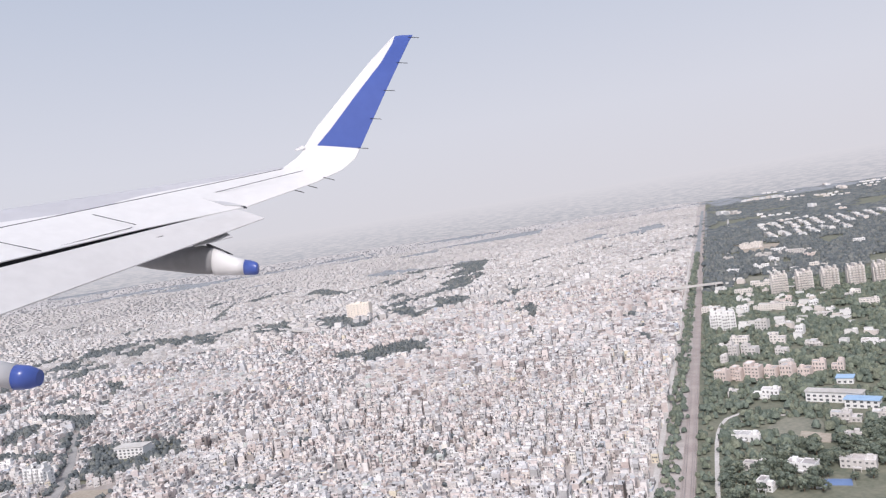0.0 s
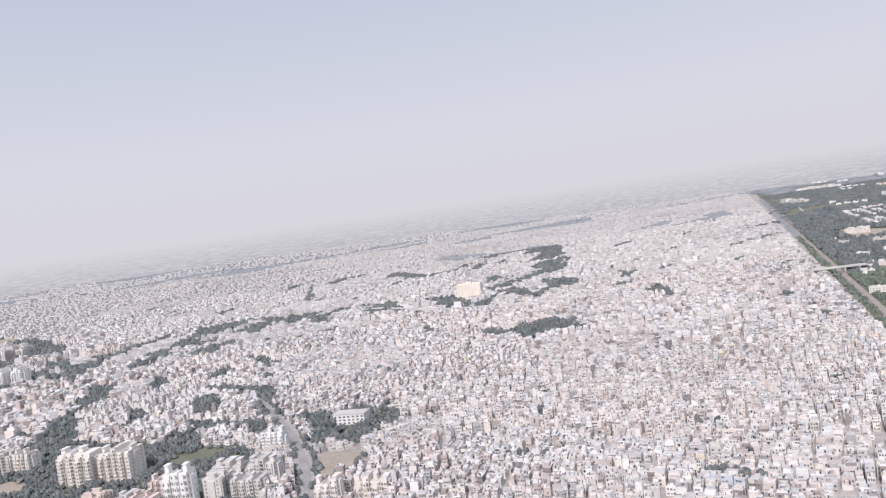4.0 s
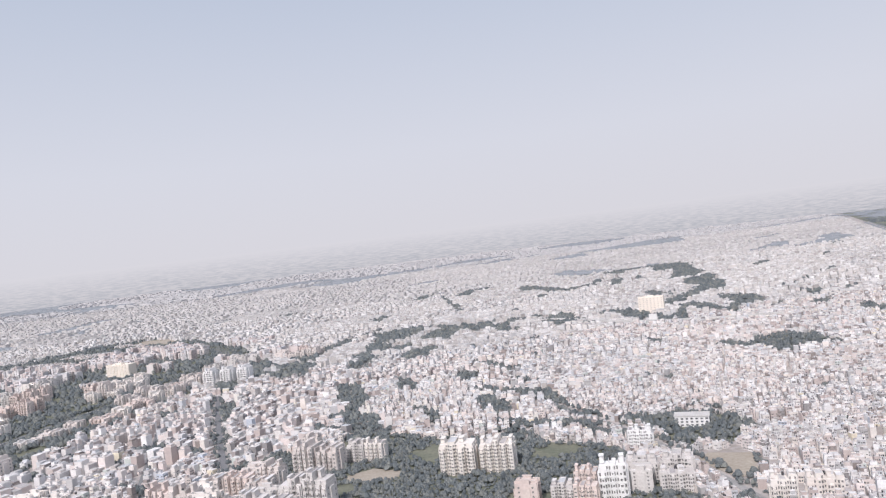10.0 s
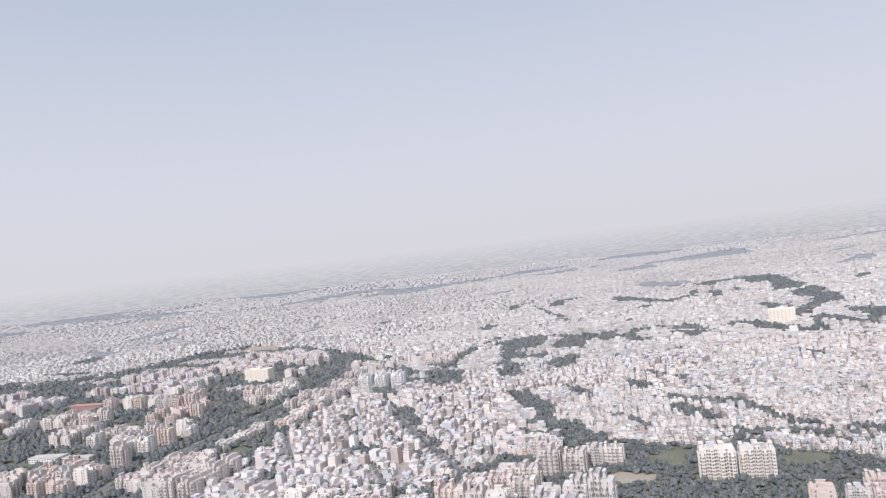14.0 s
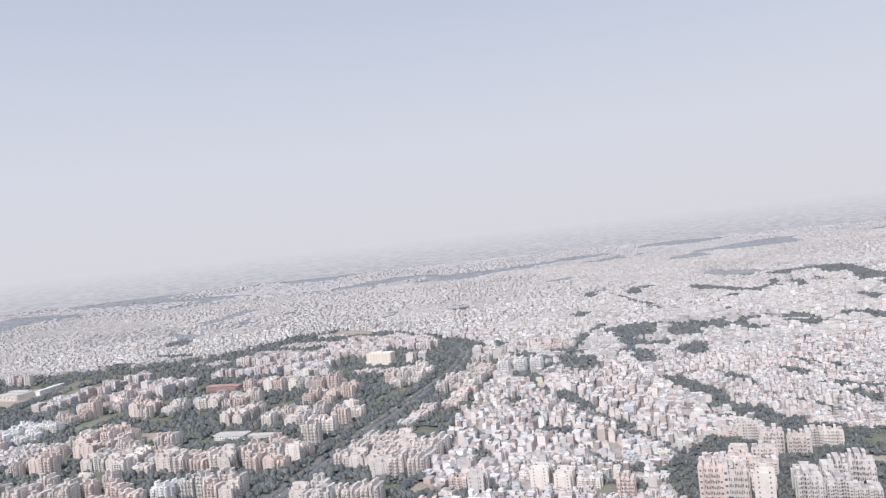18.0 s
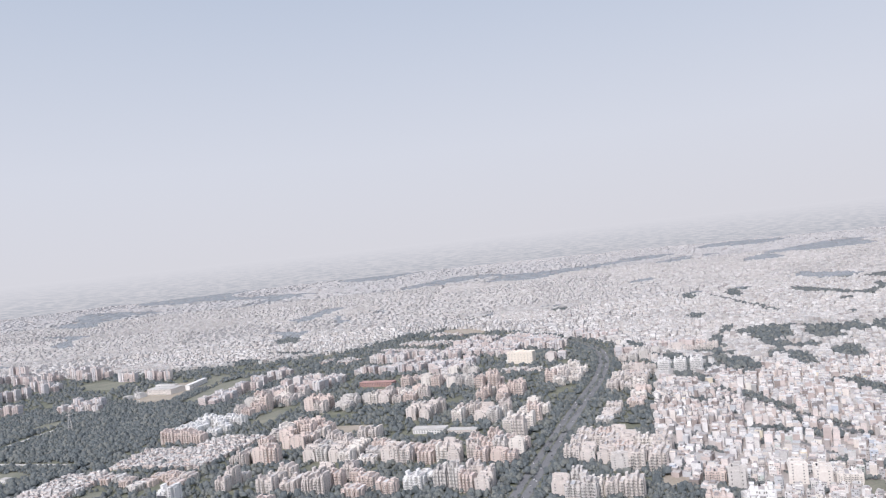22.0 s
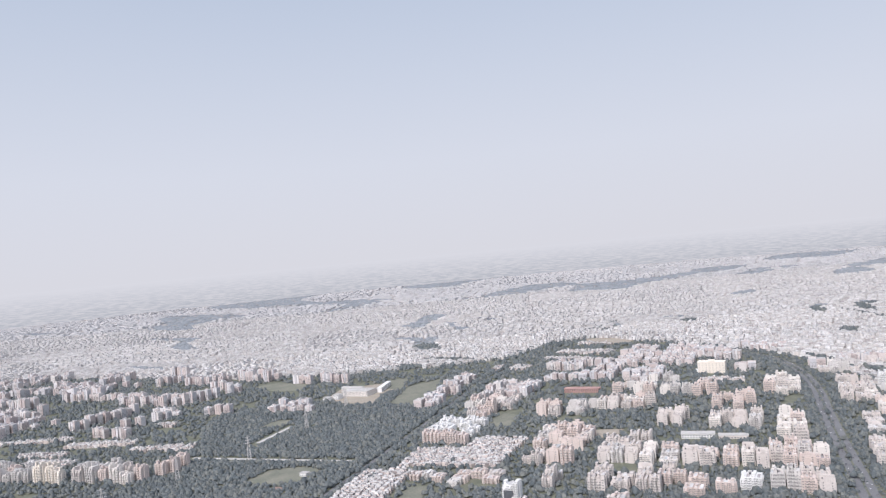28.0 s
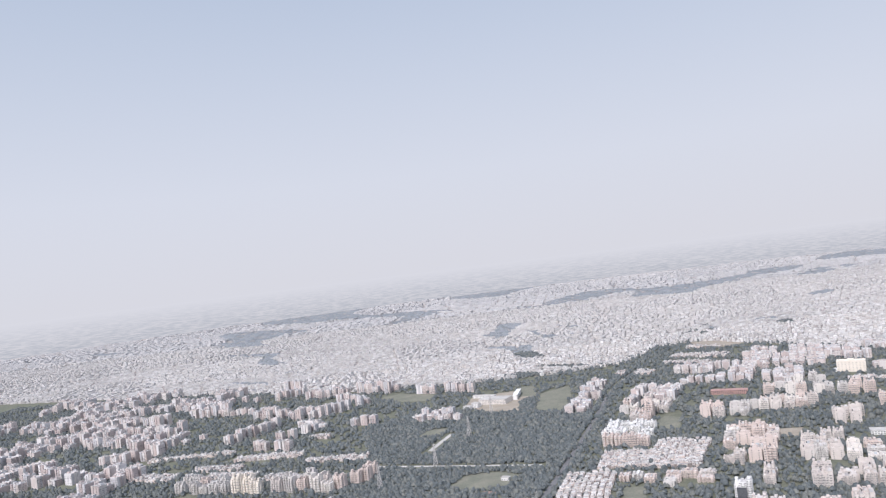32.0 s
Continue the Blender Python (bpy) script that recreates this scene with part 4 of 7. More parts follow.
# ---- apartment towers ----
def tower(name, wide, deep, floors, paint, label, seed, storey=1.6, wings=3, group="apartment blocks of the colony"):
    """A block of uneven projecting bays with slots between, balcony tiers, stair heads and a tank."""
    r = random.Random(seed)
    top = tagged(new(name), label, "apartment block", group)
    z = floors * storey
    bm = bmesh.new()
    pitch = wide / wings
    box(bm, -wide / 2 + pitch * 0.22, wide / 2 - pitch * 0.22, -deep * 0.36, deep * 0.36, 0, z - 0.2)
    part("core", bm, M[paint], top)
    panes, tiers, slabs = bmesh.new(), bmesh.new(), bmesh.new()

    def pane(along_x, x0, x1, y0, y1, z0, z1):
        p = ((x0, y0, z0), (x1, y0, z0), (x1, y0, z1), (x0, y0, z1)) if along_x else ((x0, y0, z0), (x0, y1, z0), (x0, y1, z1), (x0, y0, z1))
        panes.faces.new([panes.verts.new(q) for q in p])

    for k in range(wings):
        x = -wide / 2 + (k + 0.5) * pitch
        half = pitch * r.uniform(0.33, 0.42)
        y0, y1 = -deep * r.uniform(0.38, 0.44), deep * r.uniform(0.38, 0.44)
        rise = z + storey * r.choice((0, 0, 0.4, 1.0, -1, -0.5))
        bm = bmesh.new()
        box(bm, x - half, x + half, y0, y1, 0, rise)
        rim(bm, x - half, x + half, y0, y1, rise + 0.002, rise + 0.42, 0.14)
        bow0, bow1 = sorted(r.uniform(-0.95, 0.95) for _ in range(2))
        if bow1 - bow0 < 0.6:
            bow0, bow1 = -0.35, 0.4
        reach = deep * r.uniform(0.05, 0.1)
        for a, b in ((y0 - reach, y0), (y1, y1 + reach)):              # the projecting rooms
            box(bm, x + half * bow0, x + half * bow1, a, b, 0, rise - storey * r.choice((0, 0.5, 1)))
        for s in (-1, 1):                                               # shading fins at the corners
            box(tiers, x + s * half * 0.97 - 0.08, x + s * half * 0.97 + 0.08, y0 - 0.35, y0, 0.3, rise + 0.3)
        if k in (0, wings - 1):
            s = -1 if k == 0 else 1
            box(bm, *sorted((x + s * half, x + s * (half + 0.55))), -deep * 0.17, deep * 0.14, 0, rise - storey * 0.5)
        part("bay", bm, M[paint], top)
        box(slabs, x - half + 0.16, x + half - 0.16, y0 + 0.16, y1 - 0.16, rise + 0.002, rise + 0.05)
        for f in range(int(rise / storey + 0.01)):
            z0 = f * storey + 0.45
            for y, s in ((y0, -1), (y1, 1)):
                for a, b in ((-0.9, bow0), (bow1, 0.9)):
                    if b - a > 0.25:                                    # balconies in the recesses beside the rooms
                        u0, u1 = x + half * a, x + half * b
                        inset = (u1 - u0) * 0.17
                        pane(True, u0 + inset, u1 - inset, y + s * 0.03, 0, z0 - 0.2, z0 + storey * 0.45)
                        if f:
                            box(tiers, u0, u1, *sorted((y, y + s * reach * 0.9)), f * storey - 0.08, f * storey)
                            box(tiers, u0, u1, *sorted((y + s * reach * 0.82, y + s * reach * 0.9)), f * storey, f * storey + 0.42)
                if rise - storey * 1.1 > f * storey:
                    mid, w = x + half * (bow0 + bow1) / 2, half * (bow1 - bow0) * r.uniform(0.2, 0.32)
                    pane(True, mid - w, mid + w, y + s * (reach + 0.03), 0, z0 + 0.1, z0 + storey * 0.42)
            if k in (0, wings - 1):
                side = (x - half - 0.03) if k == 0 else (x + half + 0.03)
                for u in (-0.28, 0.27):
                    pane(False, side, 0, u * deep - 0.35, u * deep + 0.35, z0 + 0.05, z0 + storey * 0.42)
        if k < wings - 1:                                         # dark panes deepen the shade in the slot between two bays
            for y in (-deep * 0.36 - 0.03, deep * 0.36 + 0.03):
                for f in range(floors):
                    pane(True, x + pitch * 0.43, x + pitch * 0.57, y, 0, f * storey + 0.4, f * storey + storey * 0.75)
    part("roof", slabs, M["roof"], top)
    tagged(part("balcony_tier", tiers, M["slab" if paint == "beige" else paint], top), kind="stuff")
    tagged(part("glazing", panes, M["pane"], top, "rows of dusky window openings"), kind="stuff")
    for k in range(0, wings, 2):
        x = -wide / 2 + (k + 0.5) * pitch
        bm = bmesh.new()
        box(bm, x - pitch * 0.22, x + pitch * 0.22, -deep * 0.16, deep * 0.16, z + 0.06, z + storey * 1.25)
        box(bm, x - pitch * 0.26, x + pitch * 0.26, -deep * 0.2, deep * 0.2, z + storey * 1.25, z + storey * 1.25 + 0.14)
        part("stair_head", bm, M[paint], top)
    bm = bmesh.new()
    u, v = r.uniform(-0.1, 0.1) * wide, deep * r.uniform(0.24, 0.32)
    barrel(bm, u, v, z, 0.5, 1.3, 8)
    tank = part("water_tank", bm, M["tank"], top)
    bm = bmesh.new()
    barrel(bm, u, v, z + 1.302, 0.2, 0.12, 6)
    part("lid", bm, M["tank"], tank)
    return top


LOOKS = dict(yellow="pale yellow apartment block with projecting bays", cream="cream apartment block with projecting bays and balconies", beige="dusty beige apartment block with projecting bays", pink="faded pink apartment block with projecting bays",
             pale="pale grey apartment block with projecting bays", white="white apartment block with projecting bays", lilac="lilac apartment block with projecting bays", ivory="tall ivory apartment block beside trees")
TOWERS = {}
for k, (paint, label) in enumerate(LOOKS.items()):
    TOWERS[paint] = [tower("apartment_block", 11, 10, f, "slab" if paint == "pale" else paint, label, 10 * k + f, wings=w) for f, w in ((6, 3), (5, 4), (6, 4))]
FRESH = {ob.name for models in TOWERS.values() for ob in models}
taken, JOINED = [], []
STANDING = [(-187, 403), (-169, 398), (-470, 950), (-480, 956), (-460, 944), (-352, 778), (-338, 770), (-324, 762), (-310, 754), (-773, 550), (-773, 556)]   # kept free for the landmarks


def estate(x, y, wide, deep, paint, turn=-27.0, low=0.88, high=1.22):
    """Blocks side by side over a plot, round open courts."""
    nu, nv = max(1, round(wide / 11.5)), max(1, round(deep / 12.5))
    su, sv = wide / nu, deep / nv
    a = radians(turn)
    for j in range(nv):
        lift = random.uniform(low, high)
        for i in range(nu):
            if 0 < i < nu - 1 and 0 < j < nv - 1 and random.random() < 0.5:
                continue
            u, v = (i - (nu - 1) / 2) * su + random.uniform(-1.0, 1.0), (j - (nv - 1) / 2) * sv + random.uniform(-2.6, 2.6)
            px, py = x + u * math.cos(a) - v * math.sin(a), y + u * math.sin(a) + v * math.cos(a)
            if nu * nv > 4 and random.random() < 0.1:
                continue
            if any(abs(px - q[0]) + abs(py - q[1]) < 12.5 for q in STANDING) or near_line(px, py, AVENUE, 17.5) or near_line(px, py, CANAL_ROAD, 10):
                continue
            STANDING.append((px, py))
            taken.append((px, py, 6.6))
            paint_here = paint if paint in ("white", "ivory") or random.random() < 0.72 else random.choice(("beige", "cream", "pink", "pale"))
            JOINED.append((px, py, turn + random.uniform(-3, 3) + random.choice((0, 0, 180, 90)), min(1.25, max(0.8, su / 11.3)), min(1.2, max(0.75, sv / 11.5)), lift * random.choice((0.72, 0.9, 1.0, 1.0, 1.08, 1.22)) * random.uniform(0.95, 1.05), paint_here))


# colony between the canal road and the avenue, north part: x, y, width, depth, paint
for row in ((-618, 1076, 55, 40, "pink"), (-653, 992, 29, 18, "pale"), (-622, 986, 25, 28, "cream"), (-600, 975, 20, 24, "cream"), (-578, 1073, 22, 30, "cream"), (-550, 1056, 39, 36, "beige"),
            (-504, 1122, 41, 40, "beige"), (-487, 1047, 54, 46, "pink"), (-418, 1093, 92, 50, "beige"), (-427, 948, 17, 15, "pink"), (-335, 1081, 73, 30, "pink")):
    estate(*row)
# middle part
for row in ((-547, 954, 50, 40, "cream"), (-582, 876, 46, 40, "pink"), (-548, 855, 19, 30, "pale"), (-530, 835, 22, 24, "pink"), (-515, 765, 41, 44, "pink"), (-552, 695, 32, 30, "beige"),
            (-631, 810, 20, 30, "beige"), (-606, 803, 23, 25, "beige"), (-660, 808, 30, 40, "pale"), (-696, 808, 25, 24, "pink"), (-592, 728, 28, 34, "beige")):
    estate(*row)
# south part
for row in ((-704, 693, 47, 55, "pink"), (-742, 641, 18, 19, "beige"), (-718, 637, 22, 24, "pink"), (-669, 635, 32, 48, "beige"), (-652, 615, 11, 36, "cream"), (-638, 608, 14, 36, "cream"),
            (-617, 597, 26, 30, "beige"), (-734, 582, 18, 33, "beige"), (-704, 568, 15, 32, "beige"), (-689, 560, 14, 35, "beige"), (-671, 554, 18, 38, "beige"), (-646, 532, 14, 31, "pink"),
            (-766, 525, 22, 17, "beige"), (-730, 510, 16, 16, "pink"), (-708, 507, 13, 26, "pink")):
    estate(*row)
for row in ((-539, 691, 33, 40, "beige"), (-436, 819, 36, 80, "cream"), (-506, 654, 34, 95, "cream"), (-545, 572, 30, 39, "pink"), (-575, 580, 29, 32, "beige"), (-587, 522, 19, 22, "pale"),
            (-570, 512, 20, 23, "beige"), (-606, 530, 16, 26, "white"), (-627, 526, 16, 22, "pink"), (-654, 555, 19, 32, "pink"), (-602, 590, 23, 30, "pink")):
    estate(*row)
# rest of the north part
for row in ((-487, 1139, 37, 79, "beige"), (-454, 1074, 48, 140, "pink"), (-419, 1092, 64, 88, "pink"), (-393, 1053, 34, 81, "pink"), (-536, 1058, 37, 62, "beige"), (-540, 952, 34, 89, "cream"), (-572, 1017, 32, 127, "pink"), (-562, 861, 22, 32, "cream"), (-584, 880, 24, 43, "pink"), (-515, 833, 24, 38, "pink"), (-545, 838, 19, 16, "pale"), (-604, 807, 43, 32, "pink"), (-419, 940, 19, 24, "pink"), (-529, 904, 19, 39, "pale"), (-642, 668, 19, 15, "beige"),):
    estate(*row)
# along the canal road
for row in ((-796, 778, 50, 48, "white", -27, 0.8, 1.05), (-812, 733, 46, 14, "pink"), (-832, 624, 30, 16, "pink", -27, 0.4, 0.5), (-794, 607, 40, 34, "pink", -27, 0.42, 0.6), (-729, 915, 54, 130, "beige"), (-766, 833, 21, 43, "pink"), (-803, 935, 40, 90, "pink"), (-770, 1030, 34, 70, "beige")):
    estate(*row)
# east side of the avenue
for row in ((-338, 889, 52, 60, "pale"), (-278, 913, 66, 30, "pink"), (-380, 774, 34, 110, "beige", -27, 0.75, 0.95), (-400, 695, 15, 70, "pink", -27, 0.7, 0.9), (-444, 645, 16, 60, "beige", -27, 0.5, 0.62), (-481, 557, 36, 59, "beige", -27, 0.75, 0.95),
            (-458, 525, 36, 52, "beige"), (-530, 480, 20, 12, "beige"), (-265, 893, 51, 26, "beige")):
    estate(*row)
# blocks in the near wood
for row in ((-308, 397, 37, 22, "cream", -27, 1.55, 1.8), (-289, 430, 38, 24, "beige"), (-268, 381, 37, 28, "pale", -27, 1.2, 1.4), (-252, 448, 25, 18, "beige"), (-225, 454, 22, 20, "cream"), (-236, 443, 13, 8, "lilac"),
            (-257, 477, 10, 8, "beige"), (-115, 340, 28, 22, "pale"), (-137, 338, 12, 19, "white"), (-152, 342, 20, 19, "pink"), (-167, 343, 19, 12, "pale"), (-213, 452, 11, 17, "beige"), (-101, 390, 12, 9, "white"), (-454, 417, 15, 21, "pink"), (-435, 410, 16, 23, "white"), (-351, 420, 19, 12, "pink"), (-381, 446, 40, 12, "cream"), (-432, 459, 24, 12, "pale"), (-489, 467, 23, 16, "beige"), (-513, 470, 20, 22, "pale"),):
    estate(*row)


# colony west of the wood: rows of blocks from one end to the other, some of them two or three deep
def block_row(x0, y0, x1, y1, ranks, paint, lift, turn=-27.0):
    n = max(1, round(math.hypot(x1 - x0, y1 - y0) / 11.8))
    for j in range(ranks):
        for i in range(n):
            f = (i + 0.5) / n
            px, py = x0 + (x1 - x0) * f + 5.6 * j + random.uniform(-1.6, 1.6), y0 + (y1 - y0) * f + 5.5 + 12.5 * j + random.uniform(-3.4, 3.4)
            if n > 2 and random.random() < 0.1:
                continue
            if any(abs(px - q[0]) + abs(py - q[1]) < 11.5 for q in STANDING) or near_line(px, py, CANAL_ROAD, 10):
                continue
            STANDING.append((px, py))
            taken.append((px, py, 6.6))
            paint_here = paint if paint == "yellow" or random.random() < 0.75 else random.choice(("beige", "cream", "pink", "pale"))
            JOINED.append((px, py, turn + random.uniform(-3, 3) + random.choice((0, 0, 180)), 1.02, random.uniform(0.8, 1.0), lift * random.choice((0.68, 0.85, 0.95, 1.0, 1.1)) * random.uniform(0.95, 1.05), paint_here))


for row in ((-1267, 965, -1215, 1051, 1, "beige", 1.3), (-1220, 918, -1171, 893, 1, "pale", 1.2), (-1197, 940, -1155, 992, 1, "pink", 1.25), (-1330, 1197, -1276, 1163, 1, "pink", 1.15), (-1267, 1132, -1180, 1079, 2, "pink", 1.45),
            (-1387, 1214, -1328, 1195, 2, "beige", 1.8), (-1508, 1202, -1417, 1169, 2, "beige", 1.6), (-1497, 1069, -1430, 1041, 2, "pink", 1.45), (-1420, 1045, -1358, 1093, 1, "cream", 1.3), (-1412, 928, -1361, 929, 2, "beige", 1.5),
            (-1371, 972, -1352, 1000, 1, "pale", 1.5), (-1394, 850, -1336, 846, 2, "pale", 1.35), (-1265, 769, -1206, 739, 2, "pale", 1.25), (-1209, 743, -1189, 735, 1, "yellow", 1.55), (-1188, 734, -1170, 727, 1, "yellow", 1.55),
            (-1159, 724, -1145, 718, 1, "beige", 1.35), (-1145, 724, -1120, 717, 2, "pale", 1.45), (-1119, 707, -1096, 701, 2, "cream", 1.35), (-1096, 703, -1063, 728, 2, "pink", 1.35), (-1266, 1280, -1222, 1314, 1, "pale", 1.4),
            (-1212, 1253, -1143, 1246, 2, "beige", 1.5), (-1327, 1300, -1295, 1289, 1, "pink", 1.3), (-1264, 1362, -1233, 1351, 1, "white", 1.9), (-1178, 1074, -1095, 1143, 1, "pink", 1.45), (-1182, 1021, -1142, 998, 1, "pale", 1.1),
            (-1110, 990, -1072, 985, 1, "cream", 1.25), (-1122, 1258, -1059, 1212, 2, "beige", 1.7), (-1024, 1176, -969, 1157, 1, "pink", 1.4), (-970, 1147, -934, 1136, 1, "pink", 1.5), (-1020, 966, -962, 945, 1, "cream", 0.95), (-1022, 996, -972, 976, 1, "white", 1.1),
            (-1340, 1010, -1310, 1030, 1, "pale", 0.9), (-1460, 1130, -1400, 1105, 1, "beige", 1.3), (-1150, 1180, -1090, 1165, 1, "beige", 1.4)):
    block_row(*row)
# the blocks nearest to the flight stand as single things, the others as one mass
JOINED.sort(key=lambda q: q[1] + 0.12 * abs(q[0] + 500))
far_rows = []
for k, (px, py, turn, sx, sy, sz, paint) in enumerate(JOINED):
    if k < 370:
        model = random.choice(TOWERS[paint])
        if model.name in FRESH:
            FRESH.discard(model.name)
            got = model
            got.matrix_basis = pose(px, py, 0, 0, 0, turn)
        else:
            got = copy_thing(model, pose(px, py, 0, 0, 0, turn))
        got.scale = (sx, sy, sz)
    else:
        a, h = radians(turn), 9.6 * sz
        far_rows.append((px, py, a, 10.4 * sx, 7.2 * sy, 0, h, 0, 1))
        for u in (-0.33, 0.0, 0.33):
            far_rows.append((px + math.cos(a) * u * 11 * sx, py + math.sin(a) * u * 11 * sx, a, 2.8 * sx, rng.uniform(8, 10) * sy, 0, h + rng.choice([0.4, 0.9, -1.2]), 0, 1))
        far_rows.append((px, py, a, 2.0, 3.0, h - 0.1, h + 2.0, 0, 1))
print("estate blocks", len(JOINED))
for models in TOWERS.values():
    for ob in models:
        if ob.name in FRESH:
            for piece in ob.children_recursive:
                bpy.data.objects.remove(piece)
            bpy.data.objects.remove(ob)
boxes("estate_blocks", np.array(far_rows), [M["block"], M["roof"]], "beige and pink apartment blocks at the colony edge", "apartment blocks")
g = np.array([q for q in far_rows if q[5] == 0 and q[4] < 11 and q[3] > 6])
w = house_windows(np.concatenate([g[:, :4], g[:, 4:5] * 1.36, g[:, 5:7]], 1), 1.6, 5, (-0.42, -0.24, -0.08, 0.08, 0.24, 0.42))
quads("estate_block_windows", w, np.zeros(len(w), int), [M["pane"]], "small dark windows of the colony blocks", "windows")


def landmark(name, x, y, turn, wide, deep, floors, paint, label, wings, storey=1.85):
    t = tower(name, wide, deep, floors, paint, label, 3, storey, wings, group="")
    t.matrix_basis = pose(x, y, 0, 0, 0, turn)
    taken.append((x, y, wide * 0.6))
    STANDING.append((x, y))
    return t


landmark("ivory_block", -187, 403, -23, 18, 13, 9, "ivory", "tall ivory apartment block rising from the wood", 4, 1.65)
landmark("ivory_block", -169, 398, -23, 17, 14, 8, "ivory", "tall ivory apartment block rising from the wood", 5, 1.65)

def ribbed_slab(name, x, y, turn, wide, deep, high, ribs, label):
    """A long slab with tall ribs between recessed window strips, end walls, a parapet and a roof house."""
    top = tagged(new(name), label, "building")
    bm = bmesh.new()
    box(bm, -wide / 2, wide / 2, -deep / 2 + 0.5, deep / 2 - 0.5, 0, high)
    part("body", bm, M["yellow"], top)
    pitch = wide / ribs
    for k in range(ribs):
        x0 = -wide / 2 + k * pitch
        for side in (-1, 1):
            bm = bmesh.new()
            box(bm, x0 + pitch * 0.12, x0 + pitch * 0.88, *sorted((side * (deep / 2 - 0.5), side * deep / 2)), 0, high + (0.7 if k % 3 == 1 else 0.2))
            part("rib", bm, M["yellow"], top)
        bm = bmesh.new()
        for f in range(int(high / 2.1)):
            for y0 in (-deep / 2 - 0.02, deep / 2 + 0.02):
                p = ((x0 + pitch * 0.3, y0, f * 2.1 + 0.9), (x0 + pitch * 0.7, y0, f * 2.1 + 0.9), (x0 + pitch * 0.7, y0, f * 2.1 + 1.5), (x0 + pitch * 0.3, y0, f * 2.1 + 1.5))
                bm.faces.new([bm.verts.new(q) for q in p])
        tagged(part("glazing", bm, M["curtained"], top), kind="stuff")
    bm = bmesh.new()
    rim(bm, -wide / 2, wide / 2, -deep / 2 + 0.5, deep / 2 - 0.5, high + 0.002, high + 0.6, 0.25)
    part("parapet", bm, M["yellow"], top)
    bm = bmesh.new()
    box(bm, -wide * 0.12, wide * 0.1, -deep * 0.2, deep * 0.2, high, high + 2.2)
    part("roof_house", bm, M["yellow"], top)
    bm = bmesh.new()
    box(bm, -wide * 0.62, -wide / 2, -deep * 0.4, deep * 0.3, 0, high * 0.3)
    part("side_wing", bm, M["white"], top)
    top.matrix_basis = pose(x, y, 0, 0, 0, turn)
    taken.append((x, y, wide * 0.55))
    STANDING.append((x, y))


ribbed_slab("yellow_office_block", 133, 848, -34, 28, 10, 17, 7, "long pale yellow slab building above the houses")
ribbed_slab("cream_hospital_block", -462, 945, -32, 33, 12, 14, 8, "pale yellow hospital-like block in the colony")
for k in range(3):
    landmark("white_slab_tower", -345 + 15.5 * k, 781 - 3.5 * k, -28, 12, 13, 8, "white", "white slab tower beside the colony road", 4)
for k in range(5):
    landmark("campus_tower", 408 + 15.5 * k, 493 - 9.5 * k, -28, 12, 11, 8, "cream", "tall cream residential tower on the campus", 5, 1.9)
landmark("cream_hotel", -83, 306, -27, 10, 8, 4, "cream", "cream flat-roofed hotel beside the road", 3, 1.9)
landmark("long_hotel", -67, 304, -27, 14, 7, 3, "cream", "long low cream hotel with window rows", 4, 1.9)
office = landmark("white_office", -773, 550, -27, 13, 12, 8, "white", "white office block with dark glass rows", 3, 1.7)
bm = bmesh.new()
box(bm, -4.2, 2.6, -6.9, -6.2, 1.0, 10.5)
part("glass_front", bm, M["glass"], office, "dark glazed front")


def hall(name, x, y, turn, wide, deep, high, wall_mat, roof_mat, label):
    """A long low building with a roof overhang, windows and a lower wing."""
    top = tagged(new(name), label, "building")
    bm = bmesh.new()
    box(bm, -wide / 2, wide / 2, -deep / 2, deep / 2, 0, high)
    part("body", bm, M[wall_mat], top)
    bm = bmesh.new()
    v = box(bm, -wide / 2 - 0.4, wide / 2 + 0.4, -deep / 2 - 0.4, deep / 2 + 0.4, high, high + 0.3)
    for k in (4, 5, 6, 7):
        v[k].co.y *= 0.96
    part("roof", bm, M[roof_mat], top)
    bm = bmesh.new()
    n = max(3, int(wide / 2.2))
    for k in range(n):
        x0 = -wide / 2 + (k + 0.25) * wide / n
        for side in (-1, 1):
            z = 0.6
            while z + 1 < high:
                box(bm, x0, x0 + wide / n * 0.5, *sorted((side * (deep / 2 - 0.05), side * (deep / 2 + 0.04))), z, z + 0.8)
                z += 1.6
    tagged(part("glazing", bm, M["glass"], top), kind="stuff")
    bm = bmesh.new()
    box(bm, wide * 0.1, wide * 0.4, deep / 2, deep, 0, high * 0.6)
    part("wing", bm, M[wall_mat], top)
    bm = bmesh.new()
    box(bm, wide * 0.1 - 0.2, wide * 0.4 + 0.2, deep / 2, deep + 0.2, high * 0.6, high * 0.6 + 0.2)
    part("wing_roof", bm, M[roof_mat], top)
    top.matrix_basis = pose(x, y, 0, 0, 0, turn)
    taken.append((x, y, max(wide, deep) * 0.6))
    return top


hall("school", -61, 412, -30, 17, 8, 5.5, "white", "concrete", "white school building among park trees")
hall("red_hall", -638, 905, -26, 42, 10, 5, "red", "red", "long red roofed hall in the colony")
hall("school_block", -592, 665, -22, 28, 10, 4, "white", "concrete", "low white school block between towers")
hall("school_annex", -566, 652, -22, 24, 8, 3, "beige", "concrete", "low beige school annex beside the white block")
hall("sports_school", -913, 1032, -29, 40, 24, 7, "cream", "concrete", "wide cream school with flat pale roofs")
hall("sports_stand", -880, 1056, 76, 48, 6, 6.5, "white", "white", "long white stand beside the school court")
hall("gatehouse", -953, 1009, -29, 10, 8, 5, "white", "concrete", "small white school house by the wood")
